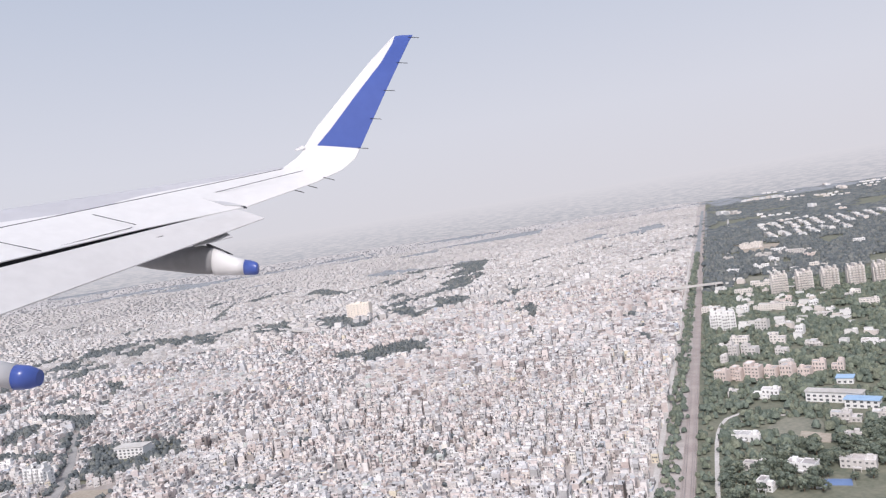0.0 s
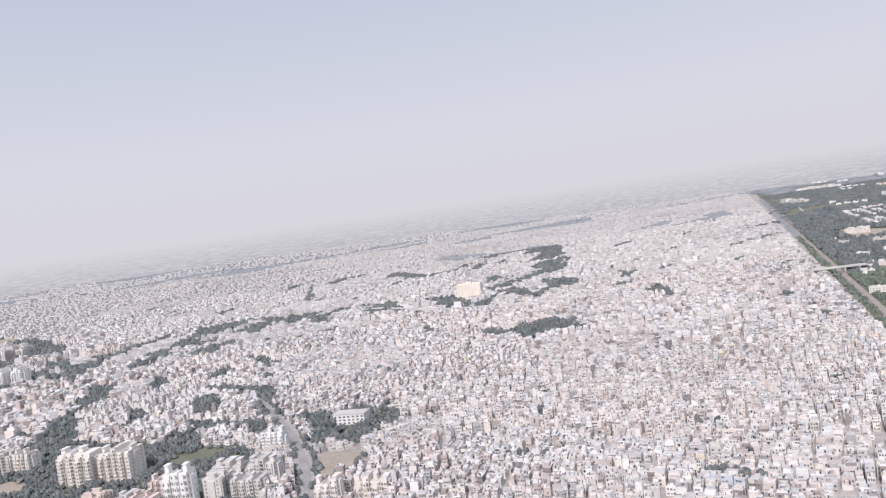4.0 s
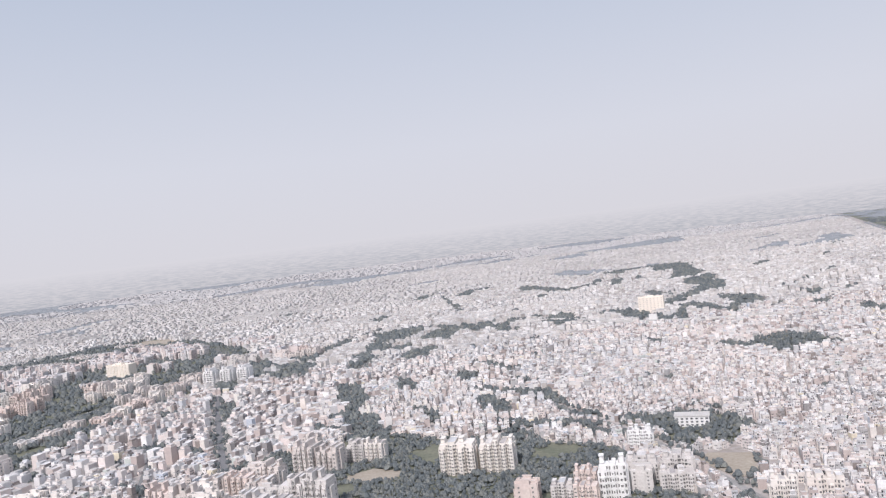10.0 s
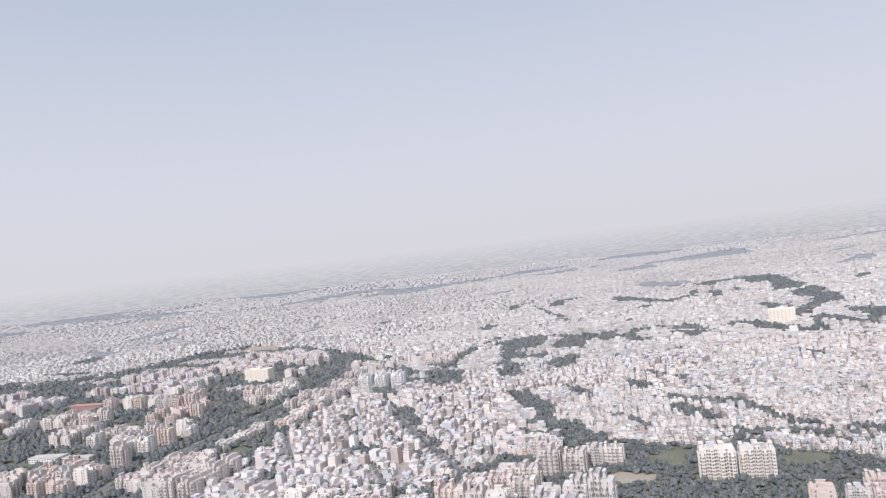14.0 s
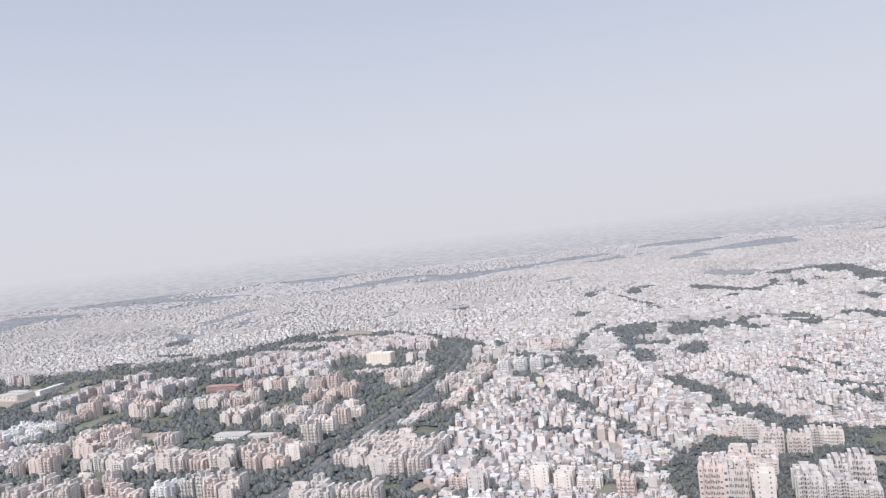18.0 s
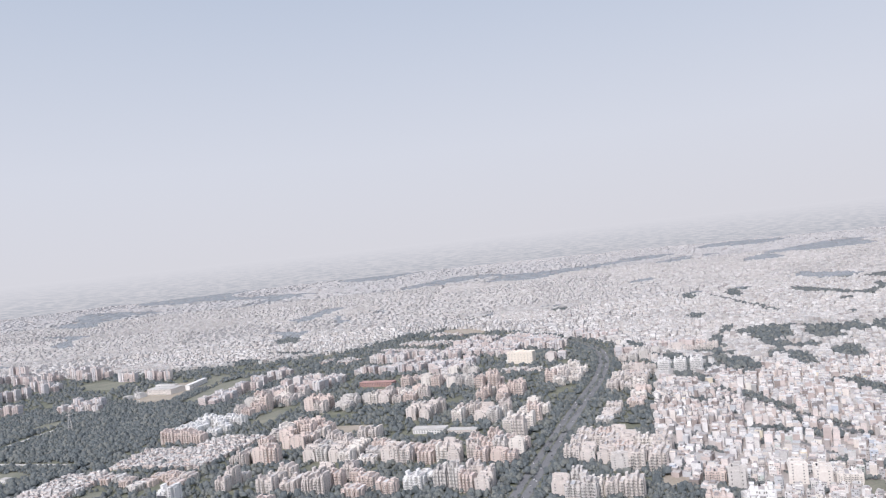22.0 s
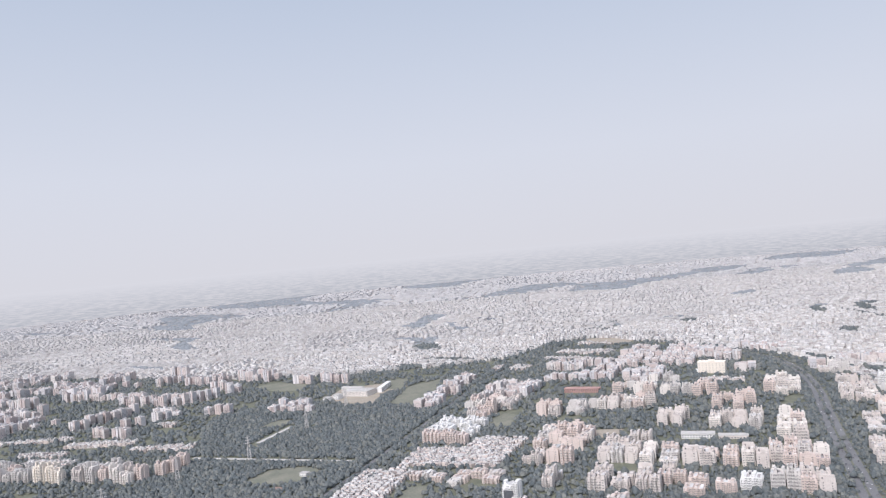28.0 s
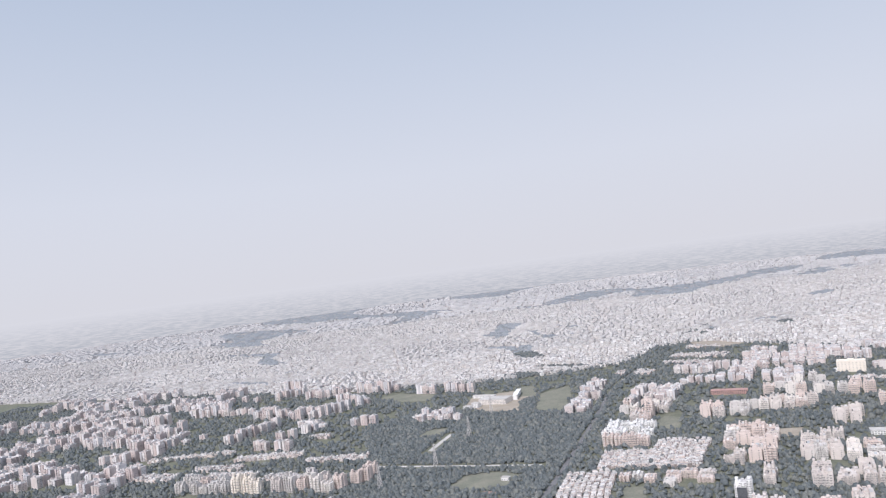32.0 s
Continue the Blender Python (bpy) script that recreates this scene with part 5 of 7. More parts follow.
hall("school_office", -941, 1016, -29, 9, 9, 6.5, "white", "concrete", "small white school office beside the hall")
hall("long_shed", -925, 1078, -29, 34, 7, 4, "white", "concrete", "low white school wing")
hall("school_hall", 224, 247, -57, 21, 5, 4.2, "white", "concrete", "long white school hall on the campus")
hall("blue_roof_hall", 225, 234, -57, 12, 5.5, 3.4, "white", "blue", "white hall with a blue sheet roof")
hall("blue_pool_hall", 247, 265, -50, 6.5, 6, 2.6, "white", "blue", "small hall with a bright blue roof")
hall("pavilion", -938, 672, -30, 7, 5, 3, "white", "concrete", "small white pavilion by the cricket ground")
def villa(name, x, y, turn, wide, deep, high, paint, label, seed):
    """A flat-roofed house of several joined blocks of uneven height, with parapets, a porch and a stair head."""
    q = random.Random(seed)
    top = tagged(new(name), label, "building")
    floors = max(1, round(high / 1.7))
    step = high / floors
    blocks = []
    n = max(2, round(wide / 3.6))
    for k in range(n):
        x0, x1 = -wide / 2 + k * wide / n, -wide / 2 + (k + 1) * wide / n + (0.0 if k == n - 1 else 0.02)
        y0, y1 = -deep / 2 + q.uniform(-0.8, 0.8), deep / 2 + q.uniform(-0.8, 0.8)
        blocks.append((x0, x1, y0, y1, step * max(1, floors - q.choice((0, 0, 0, 1)))))
    for x0, x1, y0, y1, z in blocks:
        bm = bmesh.new()
        box(bm, x0, x1, y0, y1, 0, z)
        part("wing", bm, M[paint], top)
        bm = bmesh.new()
        rim(bm, x0, x1, y0, y1, z + 0.002, z + 0.35, 0.12)
        part("parapet", bm, M[paint], top)
        bm = bmesh.new()
        box(bm, x0 + 0.14, x1 - 0.14, y0 + 0.14, y1 - 0.14, z + 0.002, z + 0.04)
        part("roof", bm, M["roof"], top)
        bm = bmesh.new()
        for f in range(int(z / step + 0.1)):
            for u in (0.25, 0.7):
                for yy in (y0 - 0.03, y1 + 0.03):
                    a = x0 + (x1 - x0) * (u - 0.11)
                    p = ((a, yy, f * step + 0.5), (a + (x1 - x0) * 0.22, yy, f * step + 0.5), (a + (x1 - x0) * 0.22, yy, f * step + step * 0.72), (a, yy, f * step + step * 0.72))
                    bm.faces.new([bm.verts.new(v) for v in p])
        tagged(part("glazing", bm, M["pane"], top), kind="stuff")
    x0, x1, y0, y1, z = q.choice(blocks)
    bm = bmesh.new()
    box(bm, (x0 + x1) / 2 - 0.8, (x0 + x1) / 2 + 0.8, -0.9, 0.9, z + 0.04, z + 1.3)
    part("stair_head", bm, M[paint], top)
    bm = bmesh.new()
    box(bm, -1.2, 1.2, -deep / 2 - 2.2, -deep / 2 - 0.9, 1.3, 1.45)
    for a in (-1.1, 0.95):
        box(bm, a, a + 0.15, -deep / 2 - 2.1, -deep / 2 - 1.95, 0, 1.3)
    part("porch", bm, M[paint], top)
    top.matrix_basis = pose(x, y, 0, 0, 0, turn)
    taken.append((x, y, max(wide, deep) * 0.5))
    return top


# campus buildings: x, y, width, height
r = random.Random(4)
for x, y, w, h in ((214, 305, 7.0, 7.0), (222, 304, 6.7, 7.6), (227, 299, 8.6, 9.6), (233, 294, 6.2, 6.4), (239, 290, 6.6, 7.3), (245, 286, 6.6, 7.4), (252, 285, 6.6, 7.3), (258, 280, 6.4, 7.1)):
    villa("campus_flats", x, y, -56 + r.uniform(-9, 9), w * 0.82, 5.5, h * 0.8, "pink", "faded pink campus flats standing among trees", int(x))
for x, y, w, h in ((169, 232, 14, 3.4), (153, 206, 10.5, 3.4), (163, 197, 11, 4.1), (177, 189, 13, 4.2), (145, 192, 6.3, 3.9), (209, 226, 13, 4.4), (210, 270, 14, 5.4), (303, 385, 9.4, 9.8),
                   (249, 342, 5.6, 11), (237, 334, 4.4, 6.3), (257, 339, 10, 8.6), (268, 328, 7.9, 4.6), (310, 362, 5.9, 5.9), (293, 333, 13, 3.6), (250, 304, 7.3, 4.9), (308, 308, 15, 4.0)):
    villa("campus_building", x, y, -55 + r.uniform(-6, 6), w * 0.78, 4.6, h * 0.72, r.choice(("white", "slab", "slab")), "pale flat-roofed campus building among trees", int(x))
for x, y, w, h in ((409, 426, 6.3, 4.5), (354, 390, 16, 3.4), (195, 209, 6.9, 3.2), (219, 220, 7.4, 3.5), (203, 283, 4.4, 2.6), (590, 724, 38, 7.1), (611, 700, 34, 8.0), (559, 754, 14, 5.7)):
    villa("campus_house", x, y, -52 + r.uniform(-6, 6), w * 0.78, 4.6, h * 0.75, "slab", "pale low campus house among trees", int(x))
for x, y, w, h in ((358, 440, 30, 4.3), (270, 364, 10.5, 4.9), (394, 394, 12.8, 4.3), (660, 840, 32, 8.1), (330, 470, 18, 4.5), (430, 540, 20, 5), (286, 352, 9, 5)):
    villa("campus_hall", x, y, -45 + r.uniform(-6, 6), w * 0.9, 6.5, h, "cream", "cream flat-roofed campus hall among trees", int(x))
for x, y, w, h in ((569, 722, 22, 5), (597, 690, 20, 5.5), (589, 656, 16, 5), (625, 748, 20, 5), (515, 638, 26, 5), (483, 646, 14, 4), (380, 457, 14, 4), (338, 466, 10, 5), (529, 582, 18, 5), (394, 518, 16, 4.5),
                   (340, 450, 9, 5), (420, 431, 8, 4), (377, 424, 7, 4), (690, 693, 14, 6), (562, 681, 12, 5)):
    if all(math.hypot(x - q[0], y - q[1]) > q[2] + w * 0.4 for q in taken):
        villa("campus_hall", x, y, -50 + r.uniform(-8, 8), w * 0.85, 6, h, r.choice(("cream", "white", "ivory", "pink")), "pale flat-roofed campus hall among trees", int(x))
for k, (x, y) in enumerate(((294, 417), (297, 409))):
    landmark("campus_block", x, y, -35, 9, 8, 6, "white", "white campus residential block beside the railway", 2, 2.0)
court = tagged(new("tennis_court"), "blue hard tennis court with a pale margin", "tennis court")
bm = bmesh.new()
box(bm, -4.6, 4.6, -3.4, 3.4, 0, 0.12)
part("margin", bm, M["grass"], court)
bm = bmesh.new()
box(bm, -3.8, 3.8, -2.6, 2.6, 0.12, 0.18)
part("surface", bm, M["court"], court)
court.matrix_basis = pose(163.5, 183.5, 0.05, 0, 0, -40)
taken.append((163.5, 183.5, 5.5))
basin = tagged(new("fountain_basin"), "round white concrete basin on the campus lawn", "basin")
bm = bmesh.new()
bmesh.ops.create_cone(bm, cap_ends=False, segments=28, radius1=2.3, radius2=2.2, depth=0.6, matrix=Matrix.Translation((0, 0, 0.3)))
bmesh.ops.create_cone(bm, cap_ends=False, segments=28, radius1=1.7, radius2=1.8, depth=0.6, matrix=Matrix.Translation((0, 0, 0.3)))
part("rim", bm, M["white"], basin)
bm = bmesh.new()
bmesh.ops.create_cone(bm, cap_ends=True, segments=28, radius1=1.75, radius2=1.75, depth=0.2, matrix=Matrix.Translation((0, 0, 0.15)))
part("floor_slab", bm, M["concrete"], basin)
basin.matrix_basis = pose(157, 185.5, 0.05)
taken.append((157, 185.5, 3))

# the rest of the colonies: slab blocks on a loose grid wherever there is room
gx, gy = np.meshgrid(np.arange(-1750, -300, 21.0), np.arange(300, 1560, 19.0))
gx, gy = gx.ravel() + rng.uniform(-3.5, 3.5, gx.size), gy.ravel() + rng.uniform(-3.5, 3.5, gx.size)
t = np.array(taken)
ok = inside(gx, gy, NORTH) & ~inside(gx, gy, WOOD) & ~near_line(gx, gy, AVENUE, 24) & ~near_line(gx, gy, CANAL_ROAD, 17) & in_sight(gx, gy)
for f in FIELDS:
    ok &= ~inside(gx, gy, f[1])
ok &= ~(np.hypot(gx[:, None] - t[:, 0], gy[:, None] - t[:, 1]) < t[:, 2] + 9).any(1)
f = np.sin(gx / 37 + 1.3 * np.sin(gy / 51)) + np.sin(gy / 33 + 1.1 * np.sin(gx / 45))
for g in COLONY_GREENS + WEST_GREENS:
    ok &= ~inside(gx, gy, g)
ok &= (gx < -1345) & (f > -0.1) & (rng.random(len(gx)) < 0.85)
gx, gy = gx[ok], gy[ok]
n = len(gx)
turn = np.where(gx < -850, radians(-28), radians(-26)) + np.where(rng.random(n) < 0.25, math.pi / 2, 0) + rng.normal(0, 0.04, n)
high = 1.85 * rng.choice([4, 5, 6, 7, 8], n)
rest = np.stack([gx, gy, turn, rng.uniform(11, 16, n), rng.uniform(8, 10, n), np.zeros(n), high], 1)
c, s = np.cos(turn), np.sin(turn)
more = []
for u, fw, fd, extra in ((-0.36, 0.26, 1.2, 0.5), (0.0, 0.2, 1.15, 0.9), (0.36, 0.26, 1.2, 0.5), (-0.36, 0.14, 0.4, 2.4), (0.36, 0.14, 0.4, 2.4)):
    more.append(np.stack([gx + c * u * rest[:, 3], gy + s * u * rest[:, 3], turn, rest[:, 3] * fw, rest[:, 4] * fd, np.zeros(n), high + extra, np.zeros(n), np.ones(n)], 1))
boxes("apartment_blocks", np.concatenate([np.concatenate([rest, np.zeros((n, 1)), np.ones((n, 1))], 1), *more]), [M["block"], M["roof"]], "pale and pinkish apartment blocks standing close together", "apartment blocks")
face = rest.copy()
face[:, 4] *= 1.2
w = np.concatenate([house_windows(face, 1.85, 6, (-0.42, -0.3, -0.06, 0.06, 0.3, 0.42))])
quads("apartment_block_windows", w, np.zeros(len(w), int), [M["pane"]], "small dark windows of apartment blocks", "windows")
taken += [(x, y, 9.0) for x, y in zip(gx, gy)]
print("blocks", n)

# low rows of flats beside the canal road and in the near colony
rows = []
for x0, y0, turn, nu, nv in ((-770, 700, 62, 18, 9), (-803, 676, -22, 30, 9), (-878, 620, 72, 26, 8), (-1215, 806, -24, 20, 4), (-1150, 772, -24, 18, 3), (-1310, 840, -22, 18, 4), (-1370, 890, -22, 14, 3), (-1296, 927, -4, 36, 2), (-1190, 876, -8, 27, 3), (-1106, 826, -12, 24, 3), (-1240, 845, -20, 20, 3), (-1140, 950, -27, 9, 3), (-690, 1120, -35, 18, 6), (-560, 1205, -35, 30, 6), (-600, 1155, -35, 24, 4), (-520, 1290, -35, 20, 4), (-470, 890, -27, 16, 3),
                             (-310, 330, -22, 16, 5), (-190, 500, -20, 10, 5), (-250, 500, -20, 10, 5), (-1010, 985, -20, 10, 4)):
    a = radians(turn)
    for i in range(nu):
        for j in range(nv):
            u, v = (i - nu / 2) * 3.0, (j - nv / 2) * 5.4 + (0.7 if i % 2 else 0) + math.sin(i / 5)
            rows.append((x0 + u * math.cos(a) - v * math.sin(a), y0 + u * math.sin(a) + v * math.cos(a), a, rng.uniform(2.4, 3.1), rng.uniform(3.2, 4.4), 0, rng.uniform(2.2, 4.8)))
low = np.array(rows)
t = np.array(taken)
low = low[inside(low[:, 0], low[:, 1], NORTH) | inside(low[:, 0], low[:, 1], MIXED)]
low = low[~np.any([inside(low[:, 0], low[:, 1], q[1]) for q in FIELDS], axis=0)]
low = low[~(np.hypot(low[:, :1] - t[:, 0], low[:, 1:2] - t[:, 1]) < t[:, 2] + 1).any(1) & ~near_line(low[:, 0], low[:, 1], CANAL_ROAD, 7) & ~near_line(low[:, 0], low[:, 1], AVENUE, 10)]
boxes("low_flats", np.concatenate([np.concatenate([low, rng.choice([4, 4, 5], (len(low), 1)), np.ones((len(low), 1))], 1), top_boxes(low)]), [M["mid_wall"], M["mid_roof"], M["glass"], M["tank"], M["wall_pink"], M["pink"]], "rows of pale pinkish low flats between the towers", "houses")
w = house_windows(low)
quads("low_flat_windows", w, np.zeros(len(w), int), [M["glass"]], "small dark windows of the low flats", "windows")
LOW = low

# far campus: ranks of pale buildings, each rank running away from the railway
rows = []
RANKS = [(966, 1127, 864, 983), (988, 1121, 884, 980), (1017, 1122, 909, 982), (1037, 1110, 920, 958), (1060, 1105, 938, 949), (1079, 1090, 955, 937), (1101, 1084, 989, 947),
         (941, 1169, 842, 1030), (962, 1156, 861, 1017), (791, 971, 753, 905), (821, 973, 759, 886), (834, 955, 765, 861), (858, 956, 798, 870), (876, 949, 839, 888), (890, 922, 838, 852)]
RANKS += [(1125, 1078, 1012, 935), (1150, 1070, 1035, 928), (1175, 1062, 1060, 920), (1916, 2458, 1975, 2297), (3052, 3885, 3210, 3760), (1315, 1796, 1284, 1660), (2909, 3126, 2678, 2833), (2255, 2332, 2153, 2193), (1321, 1458, 1337, 1458), (1203, 1252, 1218, 1240)]
for xa, ya, xb, yb in RANKS:
    d = math.hypot(xb - xa, yb - ya)
    a = math.atan2(yb - ya, xb - xa)
    n = max(2, int(d / 22))
    far_one = ya > 1400
    for i in range(n):
        f = (i + 0.5) / n
        rows.append((xa + (xb - xa) * f + rng.uniform(-2, 2), ya + (yb - ya) * f, a + rng.normal(0, 0.05), d / n * rng.uniform(0.6, 0.95), (14 if far_one else 7) * rng.uniform(0.8, 1.2), 0, (10 if far_one else 5) * rng.uniform(0.8, 1.2), 0, 1))
for k in range(70):
    y0 = rng.uniform(320, 620)
    x0 = float(rail_x(y0)) + rng.uniform(16, 120)
    rows.append((x0, y0, radians(-55) + rng.normal(0, 0.1), rng.uniform(3.5, 7), rng.uniform(3, 4.5), 0, rng.uniform(1.6, 4.2), 0, 1))
for k in range(75):                                               # loose pale building ranks, added partly to lighten the far wood for haze
    y0 = 1150 + 2500 * rng.random() ** 1.5
    x0, a, big = float(rail_x(y0)) + rng.uniform(40, 1.1 * y0), radians(-42) + rng.normal(0, 0.15), math.sqrt(y0 / 1500)
    for i in range(rng.integers(1, 5)):
        rows.append((x0 + i * 17 * big * math.cos(a), y0 + i * 17 * big * math.sin(a), a + rng.normal(0, 0.05), rng.uniform(9, 16) * big, rng.uniform(5, 8) * big, 0, rng.uniform(3.5, 6) * big, 0, 1))
rows = np.array(rows)
rows = rows[~hazed(rows[:, 0], rows[:, 1])]
t = np.array(taken)
rows = rows[~(np.hypot(rows[:, :1] - t[:, 0], rows[:, 1:2] - t[:, 1]) < t[:, 2] + 2.5).any(1) & ~np.any([inside(rows[:, 0], rows[:, 1], q[1]) for q in FIELDS], axis=0)]
boxes("campus_rows", np.concatenate([rows, np.concatenate([top_boxes(rows[:, :7], 0.5, 0.4, 0.0)])]), [M["pale"], M["concrete"]], "rows of pale low campus buildings among trees", "buildings")
taken += [(x, y, max(w, d) * 0.62) for x, y, _, w, d, *_ in rows]


# ---- trees ----
def dome(sides, mid):
    """A crown seen from the air: a skirt, a shoulder and a top, unit size."""
    turn = 2 * math.pi / sides
    v = [(math.cos(k * turn), math.sin(k * turn), 0.0) for k in range(sides)] + [(mid * math.cos((k + 0.5) * turn), mid * math.sin((k + 0.5) * turn), 0.72) for k in range(sides)] + [(0, 0, 0.98)]
    f = [q for k in range(sides) for q in ((k, (k + 1) % sides, sides + k), (sides + k, (k + 1) % sides, sides + (k + 1) % sides), (sides + k, sides + (k + 1) % sides, 2 * sides))]
    return np.array(v), np.array(f)


CROWN_V, CROWN_F = dome(5, 0.68)
FAR_V, FAR_F = dome(5, 0.6)


def woods(name, x, y, size, label, balls=3, parent=None):
    """Crowns as overlapping uneven clumps, with no two alike."""
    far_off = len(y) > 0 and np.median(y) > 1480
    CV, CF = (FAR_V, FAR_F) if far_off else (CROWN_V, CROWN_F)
    n = len(x) * balls
    cx, cy = np.repeat(x, balls), np.repeat(y, balls)
    s = np.repeat(size, balls)
    ox, oy = rng.normal(0, 0.5, n) * s, rng.normal(0, 0.5, n) * s
    r = s * (rng.uniform(0.55, 0.9, n) if balls < 4 else rng.uniform(0.3, 0.62, n))
    low = np.minimum(1.0, 3.3 / s)
    z = s * (rng.uniform(-0.1, 0.5, n) if far_off else rng.uniform(0.1, 0.75, n)) * low
    spin = rng.uniform(0, 6.28, n)
    v = CV[None] * rng.uniform(0.72, 1.28, (n, len(CV), 1)) * r[:, None, None]
    c, sn = np.cos(spin)[:, None], np.sin(spin)[:, None]
    co = np.empty_like(v)
    co[:, :, 0] = v[:, :, 0] * c - v[:, :, 1] * sn + (cx + ox)[:, None]
    co[:, :, 1] = v[:, :, 0] * sn + v[:, :, 1] * c + (cy + oy)[:, None]
    co[:, :, 2] = np.maximum(v[:, :, 2] * ((0.85 if far_off else 1.3) * low)[:, None] + z[:, None], 0.02)
    me = bpy.data.meshes.new(name)
    k, m = len(CV), len(CF)
    me.vertices.add(n * k)
    me.vertices.foreach_set("co", co.astype(np.float32).ravel())
    me.loops.add(n * m * 3)
    me.loops.foreach_set("vertex_index", (np.arange(n)[:, None, None] * k + CF).astype(np.int32).ravel())
    me.polygons.add(n * m)
    me.polygons.foreach_set("loop_start", np.arange(0, n * m * 3, 3, dtype=np.int32))
    # Far woods take the foliage with haze in its colour.
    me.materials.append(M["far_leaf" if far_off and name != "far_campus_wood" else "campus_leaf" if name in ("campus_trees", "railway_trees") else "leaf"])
    me.polygons.foreach_set("use_smooth", np.ones(n * m, bool))
    me.update(calc_edges=True)
    return tagged(new(name, me), label, "trees", kind="stuff")


def scatter(poly, spacing, keep=1.0):
    p = np.array(poly)
    x0, y0, x1, y1 = *p.min(0), *p.max(0)
    gx, gy = np.meshgrid(np.arange(x0, x1, spacing), np.arange(y0, y1, spacing))
    x, y = gx.ravel() + rng.uniform(-0.5, 0.5, gx.size) * spacing, gy.ravel() + rng.uniform(-0.5, 0.5, gx.size) * spacing
    k = inside(x, y, poly) & (rng.random(len(x)) < keep)
    return x[k], y[k]


def clear(x, y):
    ok = ~(near_line(x, y, AVENUE, 10.0) & ~near_line(x, y, AVENUE, 0.7)) & ~near_line(x, y, CANAL_ROAD, 4) & ~near_line(x, y, COLONY_ROAD, 3) & ~near_line(x, y, PARK_ROAD, 3)
    ok &= ~near_line(x, y, [(-1008, 803), (-980, 878)], 7.5) & ~near_line(x, y, [(-1063, 774), (-1005, 748), (-900, 703)], 6.5) & ~near_line(x, y, FLYOVER, 5) & ~near_line(x, y, CAMPUS_LANE, 2.6)
    for _, poly, *_ in FIELDS:
        ok &= ~inside(x, y, poly)
    t = np.array(taken)
    for i in range(0, len(x), 4000):
        d = np.hypot(x[i:i + 4000, None] - t[:, 0], y[i:i + 4000, None] - t[:, 1])
        ok[i:i + 4000] &= ~(d < t[:, 2] * 0.92).any(1)
        d = np.hypot(x[i:i + 4000, None] - LOW[:, 0], y[i:i + 4000, None] - LOW[:, 1])
        ok[i:i + 4000] &= ~(d < 2.4).any(1)
    return ok & in_sight(x, y)


def patchy(x, y, size, share):
    """Groups of trees with gaps between."""
    f = np.sin(x / size + 1.7 * np.sin(y / size * 0.7)) + np.sin(y / size * 1.3 + 1.2 * np.sin(x / size * 0.9 + 1))
    return f > np.quantile(f, 1 - share) if len(f) else f > 0


def plant(name, poly, spacing, size, label, keep=1.0, share=1.0, balls=3, group=18.0):
    x, y = scatter(poly, spacing, keep)
    k = clear(x, y)
    x, y = x[k], y[k]
    k = patchy(x, y, group, share)
    if name == "colony_trees":
        k &= (y < 850) | (rng.random(len(x)) < 0.5)
    x, y = x[k], y[k]
    woods(name, x, y, np.where((y > 850) & (name == "colony_trees"), 1.22, 1.0) * size * np.clip(rng.normal(1, 0.28, len(x)), 0.5, 1.8), label, balls)
    return len(x)


count = 0
count += plant("wood_trees", WOOD, 2.3, 1.8, "dense dark green wood", 0.95, 0.90, 1, 5.0)
count += plant("colony_trees", [(-1900, 1640), *NORTH[1:-1], (-1700, 400)], 5.2, 2.3, "green trees between apartment blocks", 0.94, 0.93, 2)
count += plant("colony_near_trees", [(-760, 340), (-440, 300), (-425, 600), (-720, 560)], 3.7, 1.75, "dark green trees between the nearest blocks", 0.94, 0.93, 4)
count += plant("road_trees", MIXED, 3.0, 1.6, "dark green trees round the near blocks", 0.94, 0.88, 6)
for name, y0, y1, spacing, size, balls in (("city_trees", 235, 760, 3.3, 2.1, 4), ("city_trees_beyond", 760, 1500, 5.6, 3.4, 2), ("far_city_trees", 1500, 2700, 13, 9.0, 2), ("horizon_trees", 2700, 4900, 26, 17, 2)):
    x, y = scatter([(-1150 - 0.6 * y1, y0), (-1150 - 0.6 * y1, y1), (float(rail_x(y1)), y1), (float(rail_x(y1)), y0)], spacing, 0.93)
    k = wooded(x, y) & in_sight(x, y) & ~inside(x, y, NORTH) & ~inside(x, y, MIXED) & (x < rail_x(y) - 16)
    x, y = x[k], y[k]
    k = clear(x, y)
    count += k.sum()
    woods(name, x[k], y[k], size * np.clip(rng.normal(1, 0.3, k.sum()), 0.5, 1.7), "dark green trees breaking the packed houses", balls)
campus_near = [(float(rail_x(120)) + 5, 120), (float(rail_x(560)) + 5, 560), (900, 420), (420, 100)]
